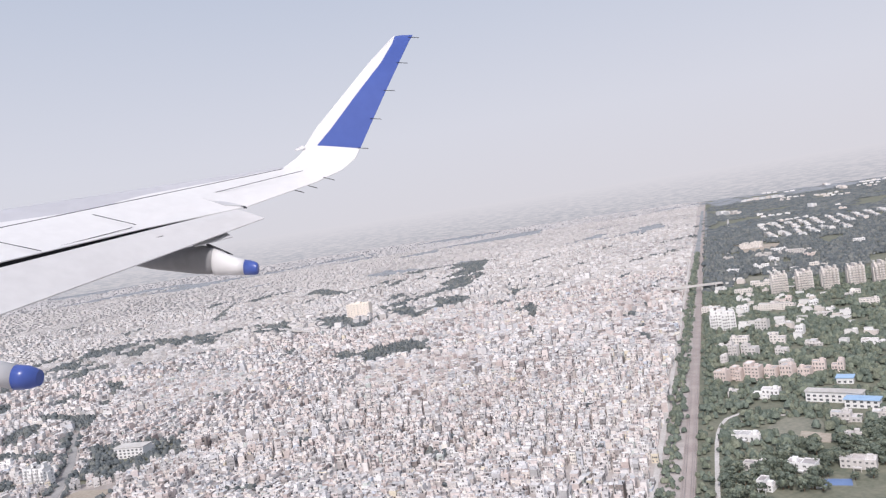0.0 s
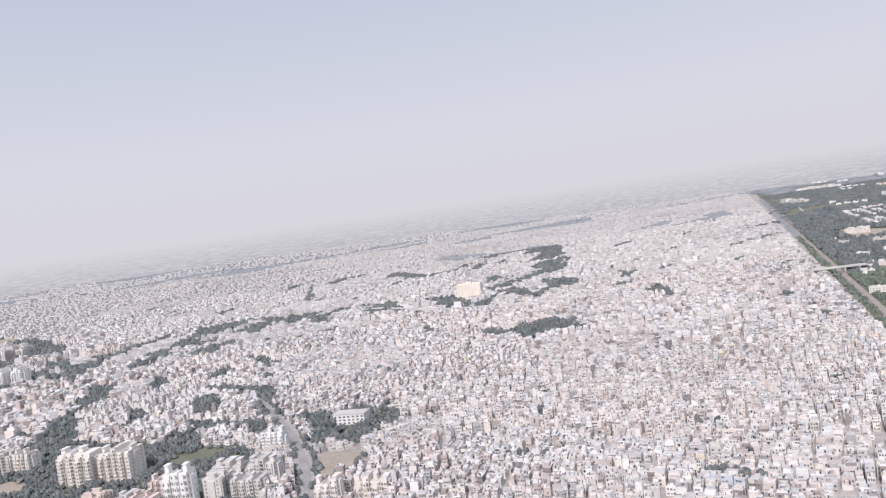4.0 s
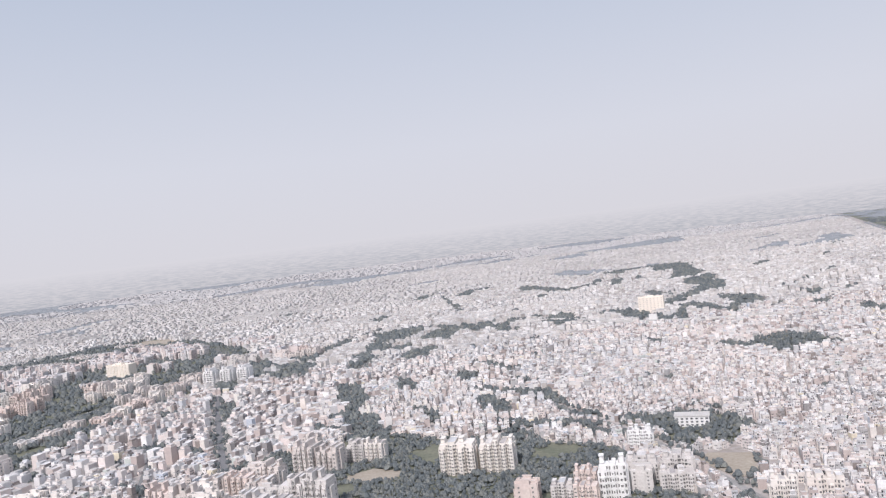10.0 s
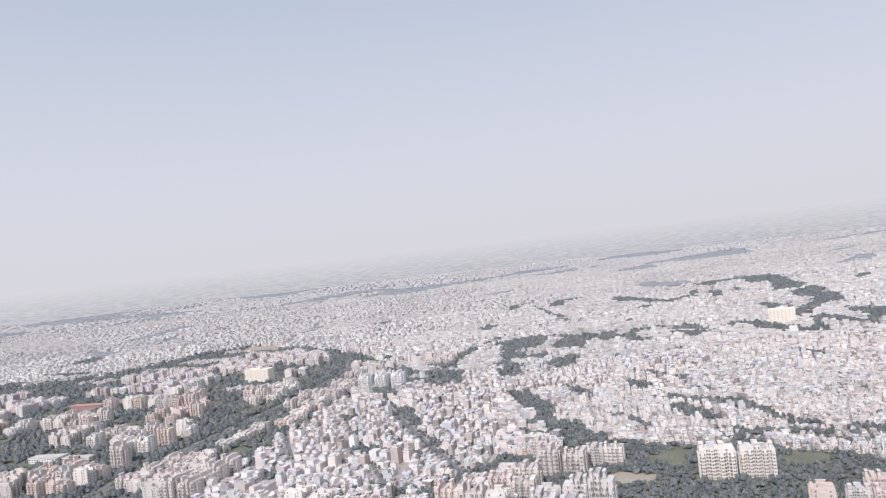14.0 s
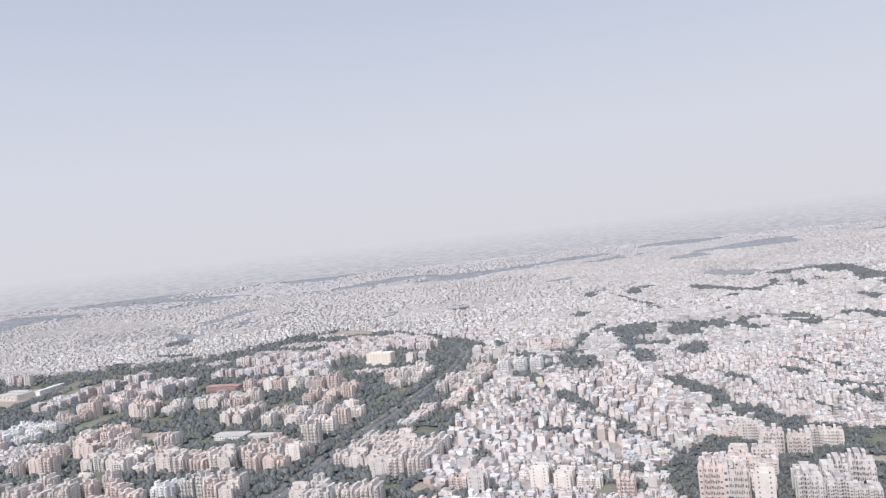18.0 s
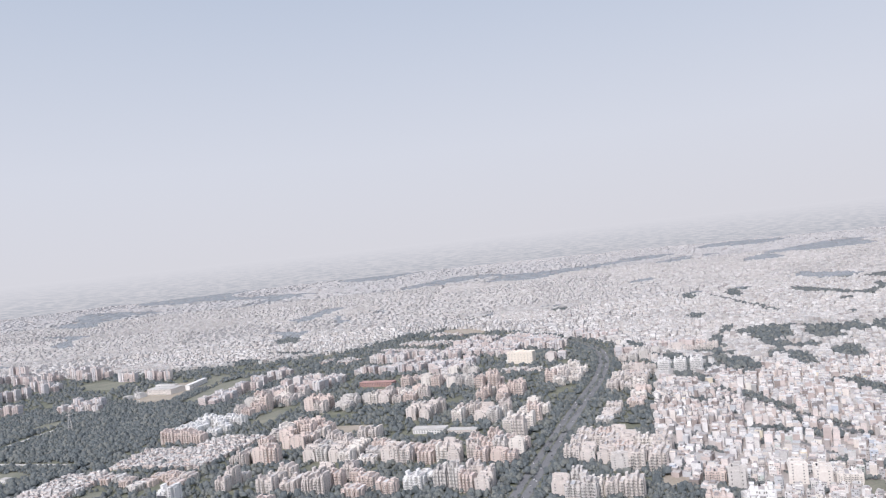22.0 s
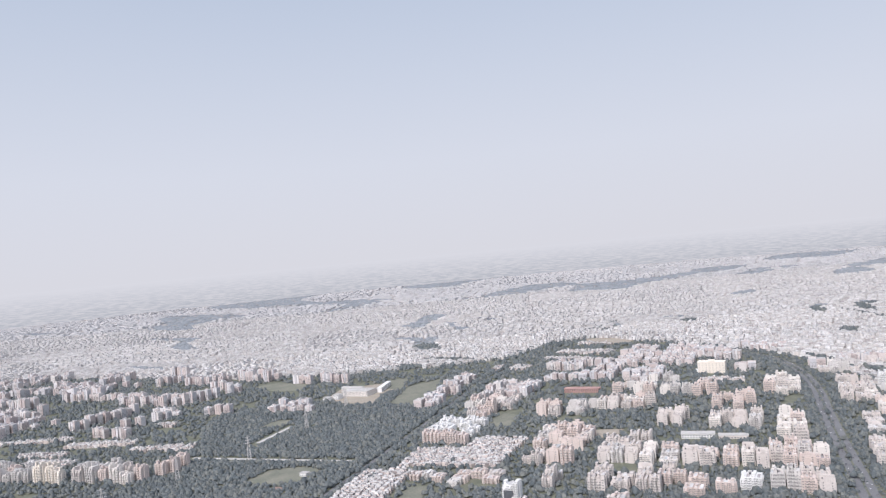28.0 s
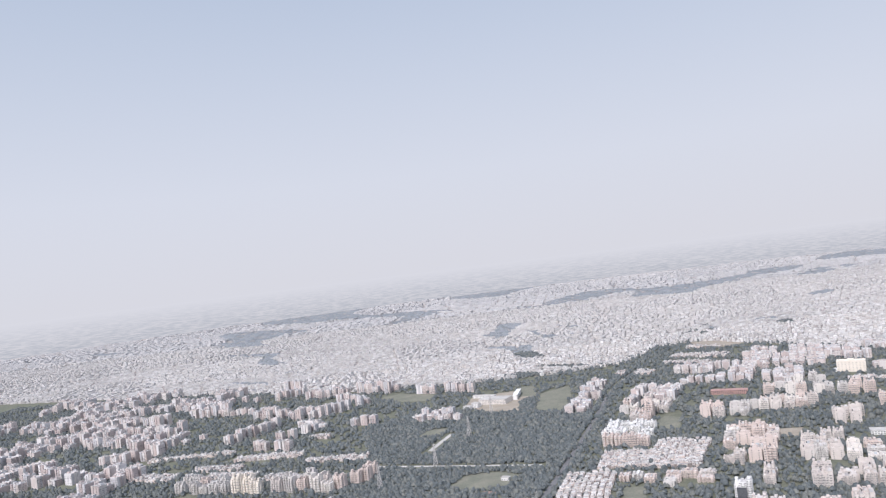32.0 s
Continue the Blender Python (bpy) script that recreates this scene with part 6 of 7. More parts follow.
def tree(seed):
    """A tapered trunk with limbs under a crown of many clumps and leaf tufts."""
    q = np.random.default_rng(seed)
    top = tagged(new("tree"), "dark green broad-crowned campus tree", "tree", "campus trees")
    bm = bmesh.new()
    bmesh.ops.create_cone(bm, segments=7, radius1=0.2, radius2=0.1, depth=1.6, matrix=Matrix.Translation((0, 0, 0.8)))
    for k in range(4):
        a = q.uniform(0, 6.28)
        m = Matrix.Translation((0, 0, 1.0)) @ Matrix.Rotation(a, 4, "Z") @ Matrix.Rotation(radians(40), 4, "X") @ Matrix.Translation((0, 0, 0.5))
        bmesh.ops.create_cone(bm, segments=5, radius1=0.09, radius2=0.04, depth=1.0, matrix=m)
    part("trunk", bm, M["bark"], top)
    bm = bmesh.new()
    for k in range(17):
        a, d, z = q.uniform(0, 6.28), abs(q.normal(0, 0.75)), q.uniform(1.3, 2.7)
        d *= 1.25 - 0.3 * abs(z - 1.8)
        got = bmesh.ops.create_icosphere(bm, subdivisions=1, radius=q.uniform(0.4, 0.72), matrix=Matrix.Translation((d * math.cos(a), d * math.sin(a), z)) @ Matrix.Diagonal((1, 1, 0.8, 1)))
        for v in got["verts"]:
            v.co += Vector(q.normal(0, 0.09, 3))
    for k in range(260):
        a, u = q.uniform(0, 6.28), q.uniform(-0.4, 1)
        c = Vector((1.55 * math.cos(a) * math.sqrt(1 - u * u), 1.55 * math.sin(a) * math.sqrt(1 - u * u), 1.9 + 1.1 * u)) * q.uniform(0.8, 1.08)
        bm.faces.new([bm.verts.new(c + Vector(q.normal(0, 0.16, 3))) for _ in range(3)])
    part("crown", bm, M["campus_leaf"], top)
    return top


x, y = scatter([(float(rail_x(120)) + 8, 120), (float(rail_x(262)) + 8, 262), (300, 240), (230, 120)], 3.1, 0.95)
k = clear(x, y)
x, y = x[k], y[k]
k = patchy(x, y, 5.0, 0.8)
x, y = x[k], y[k]
order = np.argsort(y)[:300]
TREES = [tree(30 + k) for k in range(6)]
for n, k in enumerate(order):
    big = rng.uniform(0.75, 1.45)
    m = pose(x[k], y[k], 0.02, 0, 0, rng.uniform(0, 360))
    if n < 6:
        TREES[n].matrix_basis = m
    else:
        got = copy_thing(TREES[n % 6], m)
        got.scale = (big, big, big)
SINGLES = np.stack([x[order], y[order]], 1)
campus_near = [(float(rail_x(SINGLES[:, 1].max())) + 8, float(SINGLES[:, 1].max()) - 3), (float(rail_x(560)) + 5, 560), (900, 420), (420, 200), (300, 215)]
count += plant("campus_trees", campus_near, 3.3, 1.55, "dark green campus trees", 0.94, 0.86, 3, 7.0)
campus_mid = [(float(rail_x(560)) + 5, 560), (float(rail_x(1100)) + 6, 1100), (1950, 1100), (900, 420)]
count += plant("campus_wood", campus_mid, 5.3, 2.7, "dark green wood on the campus", 0.96, 0.9, 2, group=24.0)
campus_far = [(float(rail_x(1100)) + 8, 1100), (float(rail_x(2400)) + 20, 2400), (4300, 2400), (1950, 1100)]
count += plant("far_campus_wood", campus_far, 17, 11, "far wooded campus in haze", 0.95, 0.84, balls=2, group=60.0)
campus_end = [(float(rail_x(2400)) + 25, 2400), (float(rail_x(4000)) + 30, 4000), (7000, 3900), (4300, 2400)]
count += plant("last_campus_wood", campus_end, 60, 40, "last wooded campus edge in haze", 0.97, 0.93, balls=2, group=200.0)
# rows along roads and the railway
for name, line, off, spacing, size in (("avenue_trees", AVENUE, 8.2, 3.2, 1.5), ("avenue_trees", AVENUE, -8.4, 3.4, 1.15), ("avenue_trees", AVENUE, 11.6, 3.4, 2.1), ("avenue_trees", AVENUE, -11.6, 3.4, 1.6),
                                       ("avenue_trees", AVENUE, 0, 3.6, 0.9), ("canal_road_trees", CANAL_ROAD, 6, 4, 2.4), ("canal_road_trees", CANAL_ROAD, -6, 4, 2.4),
                                       ("colony_road_trees", COLONY_ROAD, 3.0, 6.5, 1.4), ("colony_road_trees", COLONY_ROAD, -3.2, 6.0, 1.5),
                                       ("back_street_trees", BACK_STREETS[0], 1.6, 5.0, 1.1), ("park_road_trees", PARK_ROAD, 4.2, 3.0, 1.5), ("park_road_trees", PARK_ROAD, -4.2, 3.2, 1.5), ("playground_trees", [(-61, 358), (-71, 335), (-86, 328)], 0, 2.4, 1.5),
                                       ("boundary_trees", [p for p in NORTH[3:9]], 5, 6, 3.2), ("boundary_trees", [p for p in NORTH[3:9]], 11, 6, 3.2),
                                       *[(name, [(float(rail_x(y)) + off, y) for y in (a, b)], 0, 2.6, size) for name, a, b in (("railway_trees", 150, 900), ("far_railway_trees", 900, 2200)) for off, size in ((-6.0, 1.25), (-9, 1.4), (6.6, 1.3))]):
    xs, ys = [], []
    for (x0, y0), (x1, y1) in zip(line, line[1:]):
        d = math.hypot(x1 - x0, y1 - y0)
        f = np.arange(0, 1, spacing / d)
        xs.append(x0 + (x1 - x0) * f - (y1 - y0) / d * off)
        ys.append(y0 + (y1 - y0) * f + (x1 - x0) / d * off)
    x, y = np.concatenate(xs), np.concatenate(ys)
    x, y = x + rng.normal(0, 0.8, len(x)), y + rng.normal(0, 0.8, len(x))
    k = in_sight(x, y) & (rng.random(len(x)) < 0.88)
    count += k.sum()
    woods(name, x[k], y[k], size * np.clip(rng.normal(1, 0.3, k.sum()), 0.5, 1.7), "row of dark green roadside trees" if "rail" not in name else "dark green trees along the railway", 2)
print("trees", count)


# ---- railway ----
line = [(float(rail_x(y)), y) for y in (40, 300, 700, 1300, 2600)]
strip("rail_bed", line, 0, 4.8, 0.5, M["ballast"], "brown ballast bed of a double railway", "railway", height=0.5)
for off in (-1.7, -0.9, 0.9, 1.7):
    strip("rail", line, off, 0.16, 0.62, M["steel"], "worn steel rail on the ballast bed", "rail", height=0.12)
bridge = tagged(new("road_bridge"), "pale concrete road bridge over the railway", "bridge")
bm = bmesh.new()
box(bm, -26, 26, -2.2, 2.2, 5.0, 5.8)
part("deck", bm, M["concrete"], bridge)
for y in (-2.1, 2.0):
    bm = bmesh.new()
    box(bm, -26, 26, y, y + 0.12, 5.8, 6.5)
    part("parapet", bm, M["concrete"], bridge)
for x in (-20, -8, 8, 20):
    bm = bmesh.new()
    box(bm, x - 0.6, x + 0.6, -1.8, 1.8, 0, 5)
    part("pier", bm, M["concrete"], bridge)
bridge.matrix_basis = pose(387, 578, 0, 0, 0, -27)


# ---- cars, pylons, far distance ----
def car(paint, label):
    top = tagged(new("car"), label, "car", "cars on the avenue")
    bm = bmesh.new()
    v = box(bm, -0.95, 0.95, -0.42, 0.42, 0.14, 0.42)
    part("body", bm, M[paint], top)
    bm = bmesh.new()
    v = box(bm, -0.55, 0.5, -0.38, 0.38, 0.42, 0.7)
    for k in (4, 5, 6, 7):
        v[k].co.x *= 0.75
    part("cabin", bm, M["glass"], top)
    for x in (-0.6, 0.6):
        for y in (-0.42, 0.34):
            bm = bmesh.new()
            bmesh.ops.create_cone(bm, cap_ends=True, segments=8, radius1=0.16, radius2=0.16, depth=0.1, matrix=Matrix.Translation((x, y + 0.04, 0.16)) @ Matrix.Rotation(radians(90), 4, "X"))
            part("wheel", bm, M["tank"], top)
    return top


def along(line, s):
    for (x0, y0), (x1, y1) in zip(line, line[1:]):
        d = math.hypot(x1 - x0, y1 - y0)
        if s <= d:
            return x0 + (x1 - x0) * s / d, y0 + (y1 - y0) * s / d, math.atan2(y1 - y0, x1 - x0)
        s -= d
    return None


r = random.Random(11)
CARS = [car("white", "small white car driving on the asphalt avenue"), car("tank", "small dark car driving on the asphalt avenue"), car("steel", "small grey car driving on the asphalt avenue")]
for k in range(66):
    x, y, a = along(AVENUE, 130 + k * 9.4 + r.uniform(-4, 4))
    o = r.choice((-4.6, -2.4, 2.4, 4.6))
    m = pose(x - o * math.sin(a), y + o * math.cos(a), 0.14, 0, 0, math.degrees(a) + (180 if o > 0 else 0))
    if k < 3:
        CARS[k].matrix_basis = m
    else:
        copy_thing(CARS[r.choice((0, 0, 1, 2))], m)
for k in range(24):
    x, y, a = along(CANAL_ROAD, 260 + k * 22 + r.uniform(-7, 7))
    o = r.choice((-1.5, 1.5))
    got = copy_thing(CARS[r.choice((0, 0, 1, 2))], pose(x - o * math.sin(a), y + o * math.cos(a), 0.15, 0, 0, math.degrees(a) + (180 if o > 0 else 0)))
    tagged(got, "small car driving on the road beside the wood", "car", "cars by the wood")


def pylon(high):
    """A lattice mast with four legs, braces and three cross-arms."""
    top = tagged(new("power_pylon"), "grey steel lattice power pylon standing in the wood", "pylon", "power pylons")
    for sx in (-1, 1):
        for sy in (-1, 1):
            bm = bmesh.new()
            v = box(bm, -0.12, 0.12, -0.12, 0.12, 0, high)
            for k, p in enumerate(v):
                p.co.x += sx * (1.9 if k < 4 else 0.2)
                p.co.y += sy * (1.9 if k < 4 else 0.2)
            part("leg", bm, M["slab"], top)
    bm = bmesh.new()
    for k in range(9):
        z0, z1 = high * k / 9, high * (k + 1) / 9
        a, b = 1.9 - 1.7 * k / 9, 1.9 - 1.7 * (k + 1) / 9
        for side in range(4):
            t = Matrix.Rotation(side * math.pi / 2, 4, "Z")
            for s in (-1, 1):
                p = [t @ Vector(q) for q in ((s * a, -a, z0), (s * a, -a, z0 + 0.16), (-s * b, -b, z1 + 0.16), (-s * b, -b, z1))]
                bm.faces.new([bm.verts.new(q) for q in p])
    brace = part("bracing", bm, M["slab"], top)
    brace["kind"] = "stuff"
    for z, w in ((0.7, 4.2), (0.82, 3.6), (0.94, 3.0)):
        bm = bmesh.new()
        v = box(bm, -w, w, -0.1, 0.1, high * z, high * z + 0.5)
        for k in (0, 1, 2, 3):
            v[k].co.x *= 0.2
        part("cross_arm", bm, M["slab"], top)
    return top


mast = pylon(24)
for k, (x, y) in enumerate(((-1052, 690), (-1000, 742), (-960, 852), (-925, 960), (-1085, 610))):
    if k == 0:
        mast.matrix_basis = pose(x, y, 0, 0, 0, 30)
    else:
        copy_thing(mast, pose(x, y, 0, 0, 0, 30))

# Haze painted on a glowing wall: city streaks fading up to the sky colour.
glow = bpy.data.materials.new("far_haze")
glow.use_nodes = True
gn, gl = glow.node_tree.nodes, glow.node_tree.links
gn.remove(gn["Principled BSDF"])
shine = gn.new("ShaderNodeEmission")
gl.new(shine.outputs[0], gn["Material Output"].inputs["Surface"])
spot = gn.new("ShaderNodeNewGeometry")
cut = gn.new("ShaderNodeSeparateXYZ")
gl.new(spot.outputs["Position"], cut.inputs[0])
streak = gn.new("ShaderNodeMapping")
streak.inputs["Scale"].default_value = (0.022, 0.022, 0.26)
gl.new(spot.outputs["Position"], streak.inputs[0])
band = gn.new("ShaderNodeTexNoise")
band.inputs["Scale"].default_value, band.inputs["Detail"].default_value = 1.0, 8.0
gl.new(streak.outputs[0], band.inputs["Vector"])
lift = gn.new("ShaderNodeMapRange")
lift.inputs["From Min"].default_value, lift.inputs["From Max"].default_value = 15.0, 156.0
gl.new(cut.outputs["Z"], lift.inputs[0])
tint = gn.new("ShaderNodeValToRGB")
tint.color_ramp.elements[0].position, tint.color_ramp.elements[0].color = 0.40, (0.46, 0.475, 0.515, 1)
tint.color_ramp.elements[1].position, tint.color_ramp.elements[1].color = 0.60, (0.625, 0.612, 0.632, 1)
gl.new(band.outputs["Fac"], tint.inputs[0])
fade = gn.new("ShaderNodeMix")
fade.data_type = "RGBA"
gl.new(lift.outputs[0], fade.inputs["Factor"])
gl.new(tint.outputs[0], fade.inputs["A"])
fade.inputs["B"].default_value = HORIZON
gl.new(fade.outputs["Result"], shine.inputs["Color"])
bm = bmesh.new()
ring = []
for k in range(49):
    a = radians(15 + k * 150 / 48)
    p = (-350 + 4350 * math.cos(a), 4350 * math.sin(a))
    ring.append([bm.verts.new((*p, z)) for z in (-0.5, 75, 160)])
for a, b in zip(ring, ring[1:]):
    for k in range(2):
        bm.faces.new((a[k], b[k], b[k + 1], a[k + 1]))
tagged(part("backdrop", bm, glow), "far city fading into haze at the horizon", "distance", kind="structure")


# ---- the aircraft wing ----
WING_WHITE = material("wing_white_paint", (0.62, 0.612, 0.605), (0.68, 0.672, 0.665), rough=0.35, scale=0.8, fine=6.0, spec=0.5)
WING_GREY = material("wing_grey_paint", (0.44, 0.44, 0.45), (0.52, 0.52, 0.53), rough=0.4, scale=0.8, fine=6.0, spec=0.5)
WING_BLUE = material("wing_blue_paint", (0.046, 0.082, 0.30), (0.056, 0.098, 0.34), rough=0.3, scale=0.8, fine=6.0, spec=0.5)
WING_FLAP = material("flap_paint", (0.52, 0.512, 0.508), (0.58, 0.572, 0.568), rough=0.4, scale=0.8, fine=6.0, spec=0.4)
SLAT = material("bare_slat_metal", (0.42, 0.42, 0.445), (0.47, 0.47, 0.495), rough=0.45, scale=0.8, fine=6.0, spec=0.4)
# Grey deepened so the front fairing carries the flap's shadow in its colour.
FAIRING = material("shadowed_fairing_grey", (0.20, 0.20, 0.205), (0.25, 0.25, 0.255), rough=0.45, scale=0.8, fine=6.0, spec=0.3)
SEAM = material("dark_seam", (0.03, 0.03, 0.035), (0.05, 0.05, 0.055), rough=0.7)
wing = tagged(new("aircraft_wing"), "white airliner wing with a blue upturned wingtip", "aircraft wing")


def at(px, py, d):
    """A wing point placed to fit the first camera view: pixel position and assumed distance."""
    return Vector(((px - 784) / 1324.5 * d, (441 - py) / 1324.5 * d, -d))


def loft(name, sections, mat, label="", bulge=0.012, parent=None):
    """A closed skin through sections of leading edge, trailing edge and thickness."""
    bm = bmesh.new()
    rings = []
    for le, te, thick in sections:
        up = Vector((0, 1, 0))
        rings.append([bm.verts.new(p) for p in (le, le.lerp(te, 0.12) + up * bulge * 0.8, le.lerp(te, 0.4) + up * bulge, le.lerp(te, 0.75) + up * bulge * 0.5, te,
                                                te - up * 0.012, le.lerp(te, 0.6) - up * thick * 0.7, le.lerp(te, 0.3) - up * thick, le.lerp(te, 0.08) - up * thick * 0.6)])
    n = len(rings[0])
    for a, b in zip(rings, rings[1:]):
        for k in range(n):
            bm.faces.new((a[k], a[(k + 1) % n], b[(k + 1) % n], b[k]))
    bm.faces.new(rings[0])
    bm.faces.new(rings[-1][::-1])
    bmesh.ops.recalc_face_normals(bm, faces=bm.faces)
    for f in bm.faces:
        f.smooth = len(f.verts) == 4
    for ring in rings:
        for k in (0, 4, 5):
            for e in ring[k].link_edges:
                e.smooth = e.other_vert(ring[k]) in ring
    return part(name, bm, mat, parent or wing, label)


def bar(name, a, b, thick, mat, parent):
    bm = bmesh.new()
    d = (b - a).normalized()
    s = d.cross(Vector((0, 0.2, 1))).normalized() * thick
    t = d.cross(s).normalized() * thick
    v = [bm.verts.new(p + q) for p in (a, b) for q in (s, t, -s, -t)]
    for k in range(4):
        bm.faces.new((v[k], v[(k + 1) % 4], v[4 + (k + 1) % 4], v[4 + k]))
    bm.faces.new(v[:4])
    bm.faces.new(v[4:][::-1])
    bmesh.ops.recalc_face_normals(bm, faces=bm.faces)
    return part(name, bm, mat, parent)


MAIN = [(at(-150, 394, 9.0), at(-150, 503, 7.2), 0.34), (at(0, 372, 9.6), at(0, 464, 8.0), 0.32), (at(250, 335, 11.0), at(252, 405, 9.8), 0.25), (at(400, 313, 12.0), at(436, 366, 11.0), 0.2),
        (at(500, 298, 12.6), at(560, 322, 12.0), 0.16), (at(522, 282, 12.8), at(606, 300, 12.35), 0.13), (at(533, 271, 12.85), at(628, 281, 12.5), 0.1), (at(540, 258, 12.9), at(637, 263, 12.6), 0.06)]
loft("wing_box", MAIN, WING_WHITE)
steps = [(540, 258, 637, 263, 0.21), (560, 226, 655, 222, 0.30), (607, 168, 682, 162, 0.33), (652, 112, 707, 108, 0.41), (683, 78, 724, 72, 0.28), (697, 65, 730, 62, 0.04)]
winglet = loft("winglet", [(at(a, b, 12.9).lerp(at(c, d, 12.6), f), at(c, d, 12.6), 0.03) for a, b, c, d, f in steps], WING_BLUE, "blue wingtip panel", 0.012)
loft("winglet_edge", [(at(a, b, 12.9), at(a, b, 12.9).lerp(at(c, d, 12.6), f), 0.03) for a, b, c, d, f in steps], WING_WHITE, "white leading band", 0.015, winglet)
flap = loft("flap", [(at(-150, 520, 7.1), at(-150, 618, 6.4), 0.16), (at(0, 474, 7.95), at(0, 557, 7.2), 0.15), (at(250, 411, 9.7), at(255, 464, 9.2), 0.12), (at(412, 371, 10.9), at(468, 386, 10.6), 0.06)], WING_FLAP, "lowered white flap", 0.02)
loft("flap_tab", [(at(330, 420, 10.0), at(345, 436, 9.85), 0.04), (at(385, 404, 10.3), at(412, 419, 10.15), 0.03)], WING_GREY, "", 0.01, flap)
loft("leading_slat", [(le, le.lerp(te, f), 0.004) for (le, te, _), f in zip(MAIN[:5], (0.4, 0.38, 0.25, 0.14, 0.05))], SLAT, "grey leading edge slat", 0.024)
# Unseen added plate: keeps sun from leaking through the gap onto the fairing.
loft("flap_cove", [(at(-150, 500, 7.35) - Vector((0, 0.05, 0)), at(-150, 540, 6.95) - Vector((0, 0.05, 0)), 0.01), (at(250, 402, 10.0) - Vector((0, 0.05, 0)), at(250, 426, 9.6) - Vector((0, 0.05, 0)), 0.01),
                   (at(405, 366, 11.1) - Vector((0, 0.04, 0)), at(405, 378, 10.85) - Vector((0, 0.04, 0)), 0.01)], SEAM, "added plate under the flap gap that blocks sunlight", 0.0)
# Solid dark strip: the shade in the gap before the flap is painted.
loft("flap_gap", [(at(-150, 498, 7.3), at(-150, 524, 7.25), 0.02), (at(0, 462, 8.1), at(0, 476, 8.05), 0.02), (at(250, 402, 9.95), at(250, 413, 9.9), 0.02), (at(405, 366, 11.05), at(405, 372, 11.05), 0.01)], SEAM, "dark strip standing in for the shaded gap before the flap", 0.0)
for a, b in (((0, 407, 8.75), (500, 302, 12.3)), ((360, 349, 11.2), (536, 305, 12.25)), ((165, 383, 9.7), (242, 401, 9.75)), ((0, 432, 8.4), (75, 448, 8.4)), ((70, 449, 8.5), (235, 406, 9.75))):
    bar("panel_seam", at(*a) + Vector((0, 0.022, 0.02)), at(*b) + Vector((0, 0.022, 0.02)), 0.005, SEAM, wing)


def pod(name, stations, mat, label, parent=None):
    """A canoe-shaped fairing: rings of centre, half height and half width."""
    bm = bmesh.new()
    rings = []
    for c, h, w in stations:
        rings.append([bm.verts.new(c + Vector((0, h * math.sin(q), w * math.cos(q)))) for q in np.linspace(0, 2 * math.pi, 16, endpoint=False)])
    for a, b in zip(rings, rings[1:]):
        for k in range(16):
            bm.faces.new((a[k], a[(k + 1) % 16], b[(k + 1) % 16], b[k]))
    bm.faces.new(rings[0])
    bm.faces.new(rings[-1][::-1])
    bmesh.ops.recalc_face_normals(bm, faces=bm.faces)
    for f in bm.faces:
        f.smooth = len(f.verts) == 4
    return part(name, bm, mat, parent or wing, label)


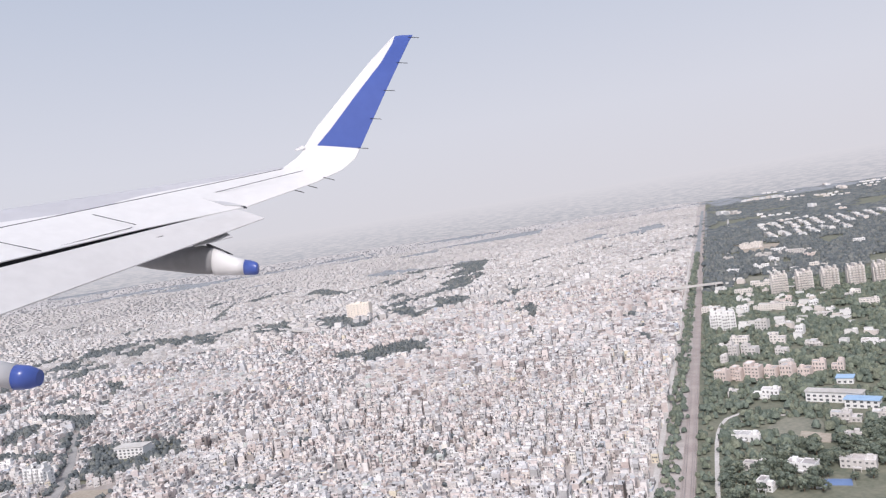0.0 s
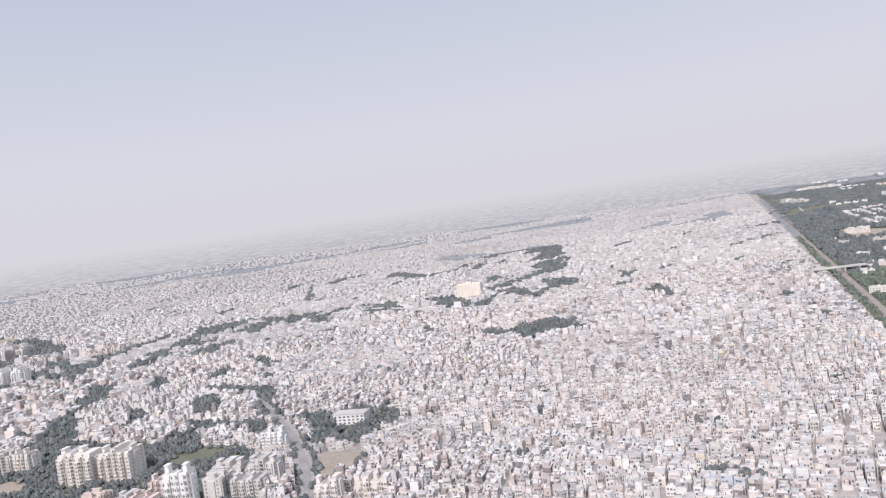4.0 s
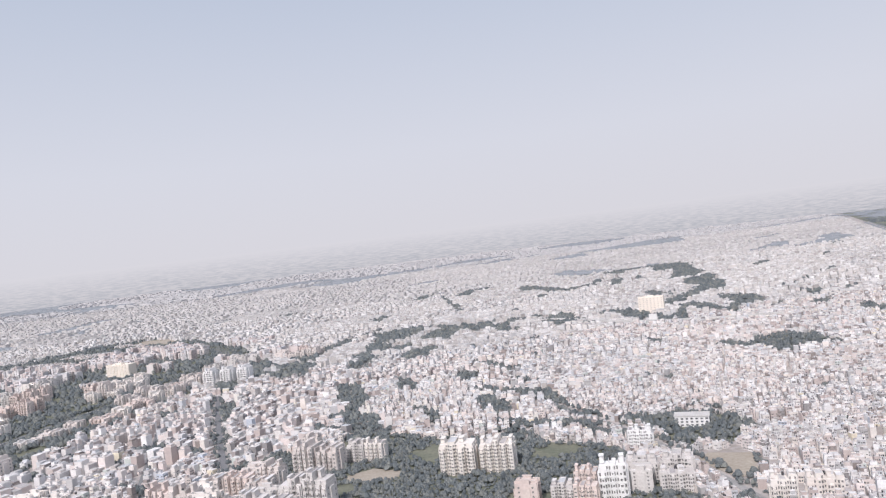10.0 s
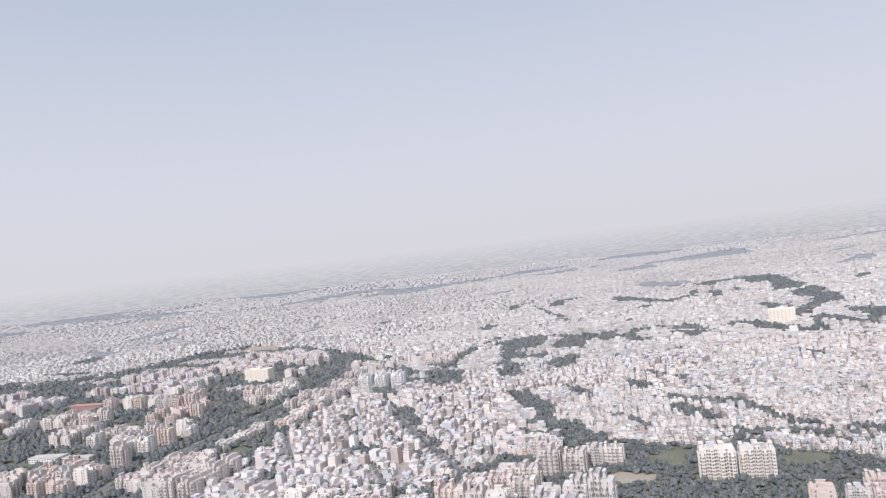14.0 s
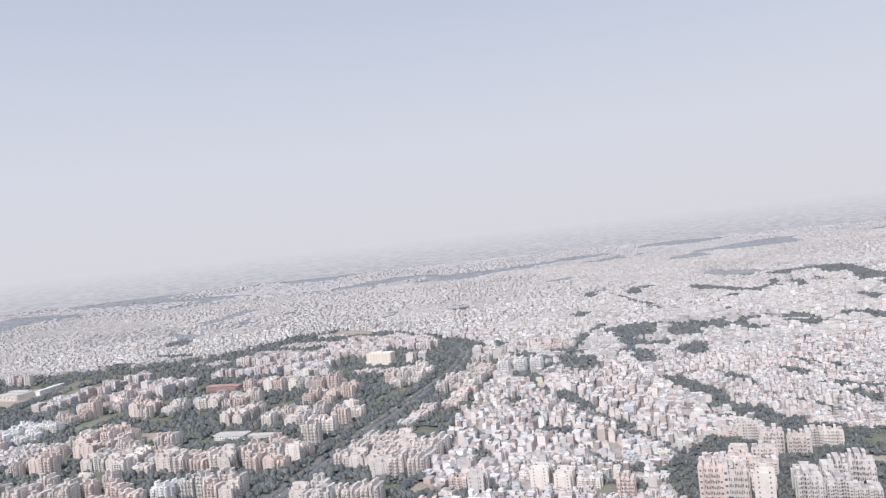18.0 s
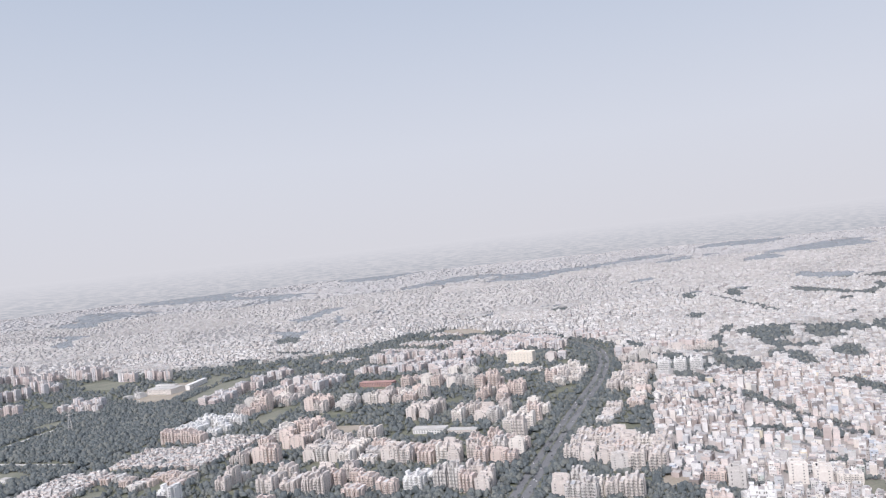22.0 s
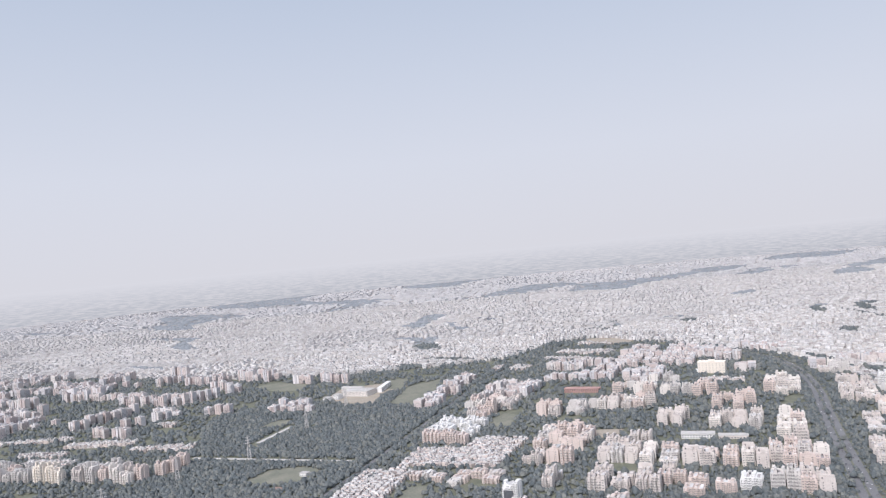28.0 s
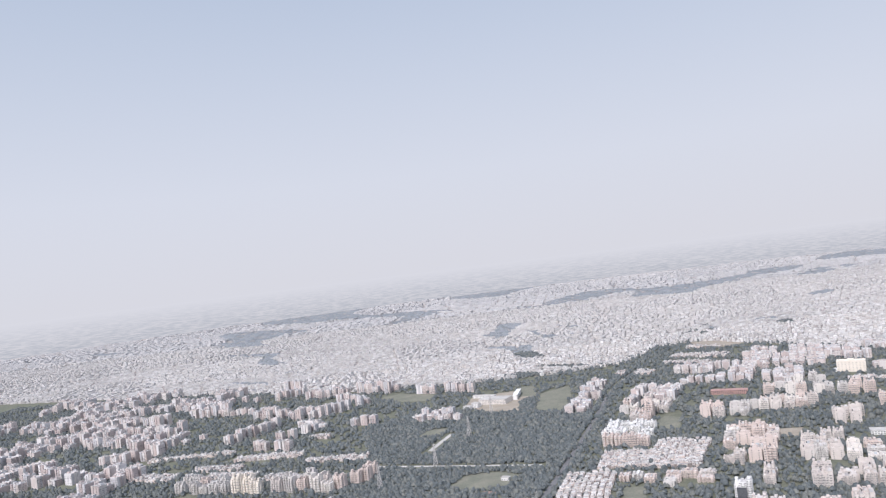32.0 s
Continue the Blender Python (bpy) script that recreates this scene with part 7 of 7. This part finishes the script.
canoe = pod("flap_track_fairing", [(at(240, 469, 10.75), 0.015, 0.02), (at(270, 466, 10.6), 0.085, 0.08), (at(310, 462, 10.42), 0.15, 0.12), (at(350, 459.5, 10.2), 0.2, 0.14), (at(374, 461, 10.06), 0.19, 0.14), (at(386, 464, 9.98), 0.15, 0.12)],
            FAIRING, "grey fixed flap fairing darkened for the flap's shadow")
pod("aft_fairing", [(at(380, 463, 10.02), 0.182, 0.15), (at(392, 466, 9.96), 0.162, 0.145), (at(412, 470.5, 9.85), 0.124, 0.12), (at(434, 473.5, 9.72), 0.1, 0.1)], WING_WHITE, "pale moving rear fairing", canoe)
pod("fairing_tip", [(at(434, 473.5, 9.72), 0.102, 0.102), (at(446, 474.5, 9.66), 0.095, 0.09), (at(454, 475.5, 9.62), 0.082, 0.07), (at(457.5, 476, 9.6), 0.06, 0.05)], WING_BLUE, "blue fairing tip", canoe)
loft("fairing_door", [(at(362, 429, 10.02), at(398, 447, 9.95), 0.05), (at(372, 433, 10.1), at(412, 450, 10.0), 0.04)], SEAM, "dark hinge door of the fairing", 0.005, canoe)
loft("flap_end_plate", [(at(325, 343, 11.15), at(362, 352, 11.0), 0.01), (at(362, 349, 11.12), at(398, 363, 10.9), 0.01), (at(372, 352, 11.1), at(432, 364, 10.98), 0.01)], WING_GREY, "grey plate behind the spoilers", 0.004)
# No opening here: the slot's shade is a dark strip on the surface.
loft("flap_end_gap", [(at(385, 364, 11.0), at(392, 369, 10.95), 0.01), (at(410, 361, 11.02), at(414, 366, 10.98), 0.01), (at(434, 365, 10.98), at(437, 368, 10.95), 0.005)], SEAM, "dark strip standing in for the shaded slot at the flap end", 0.004)
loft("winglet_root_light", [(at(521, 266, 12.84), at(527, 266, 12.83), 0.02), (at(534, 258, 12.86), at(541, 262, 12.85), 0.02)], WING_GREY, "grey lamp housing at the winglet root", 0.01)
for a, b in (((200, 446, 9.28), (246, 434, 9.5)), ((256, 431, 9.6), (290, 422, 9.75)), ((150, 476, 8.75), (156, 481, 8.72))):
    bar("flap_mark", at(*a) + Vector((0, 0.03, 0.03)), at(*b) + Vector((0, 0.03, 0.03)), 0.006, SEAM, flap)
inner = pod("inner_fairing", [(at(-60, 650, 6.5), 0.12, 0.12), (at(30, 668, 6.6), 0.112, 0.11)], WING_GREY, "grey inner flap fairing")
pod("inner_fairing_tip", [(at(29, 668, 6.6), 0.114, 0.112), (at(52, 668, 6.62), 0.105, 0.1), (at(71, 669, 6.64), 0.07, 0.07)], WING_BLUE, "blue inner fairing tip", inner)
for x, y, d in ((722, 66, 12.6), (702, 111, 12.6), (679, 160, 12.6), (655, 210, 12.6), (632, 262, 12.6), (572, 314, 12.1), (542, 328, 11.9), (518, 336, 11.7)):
    bar("static_wick", at(x, y, d), at(x + 20, y + (1 if y < 300 else 5), d), 0.006, SEAM, winglet if y < 280 else wing)
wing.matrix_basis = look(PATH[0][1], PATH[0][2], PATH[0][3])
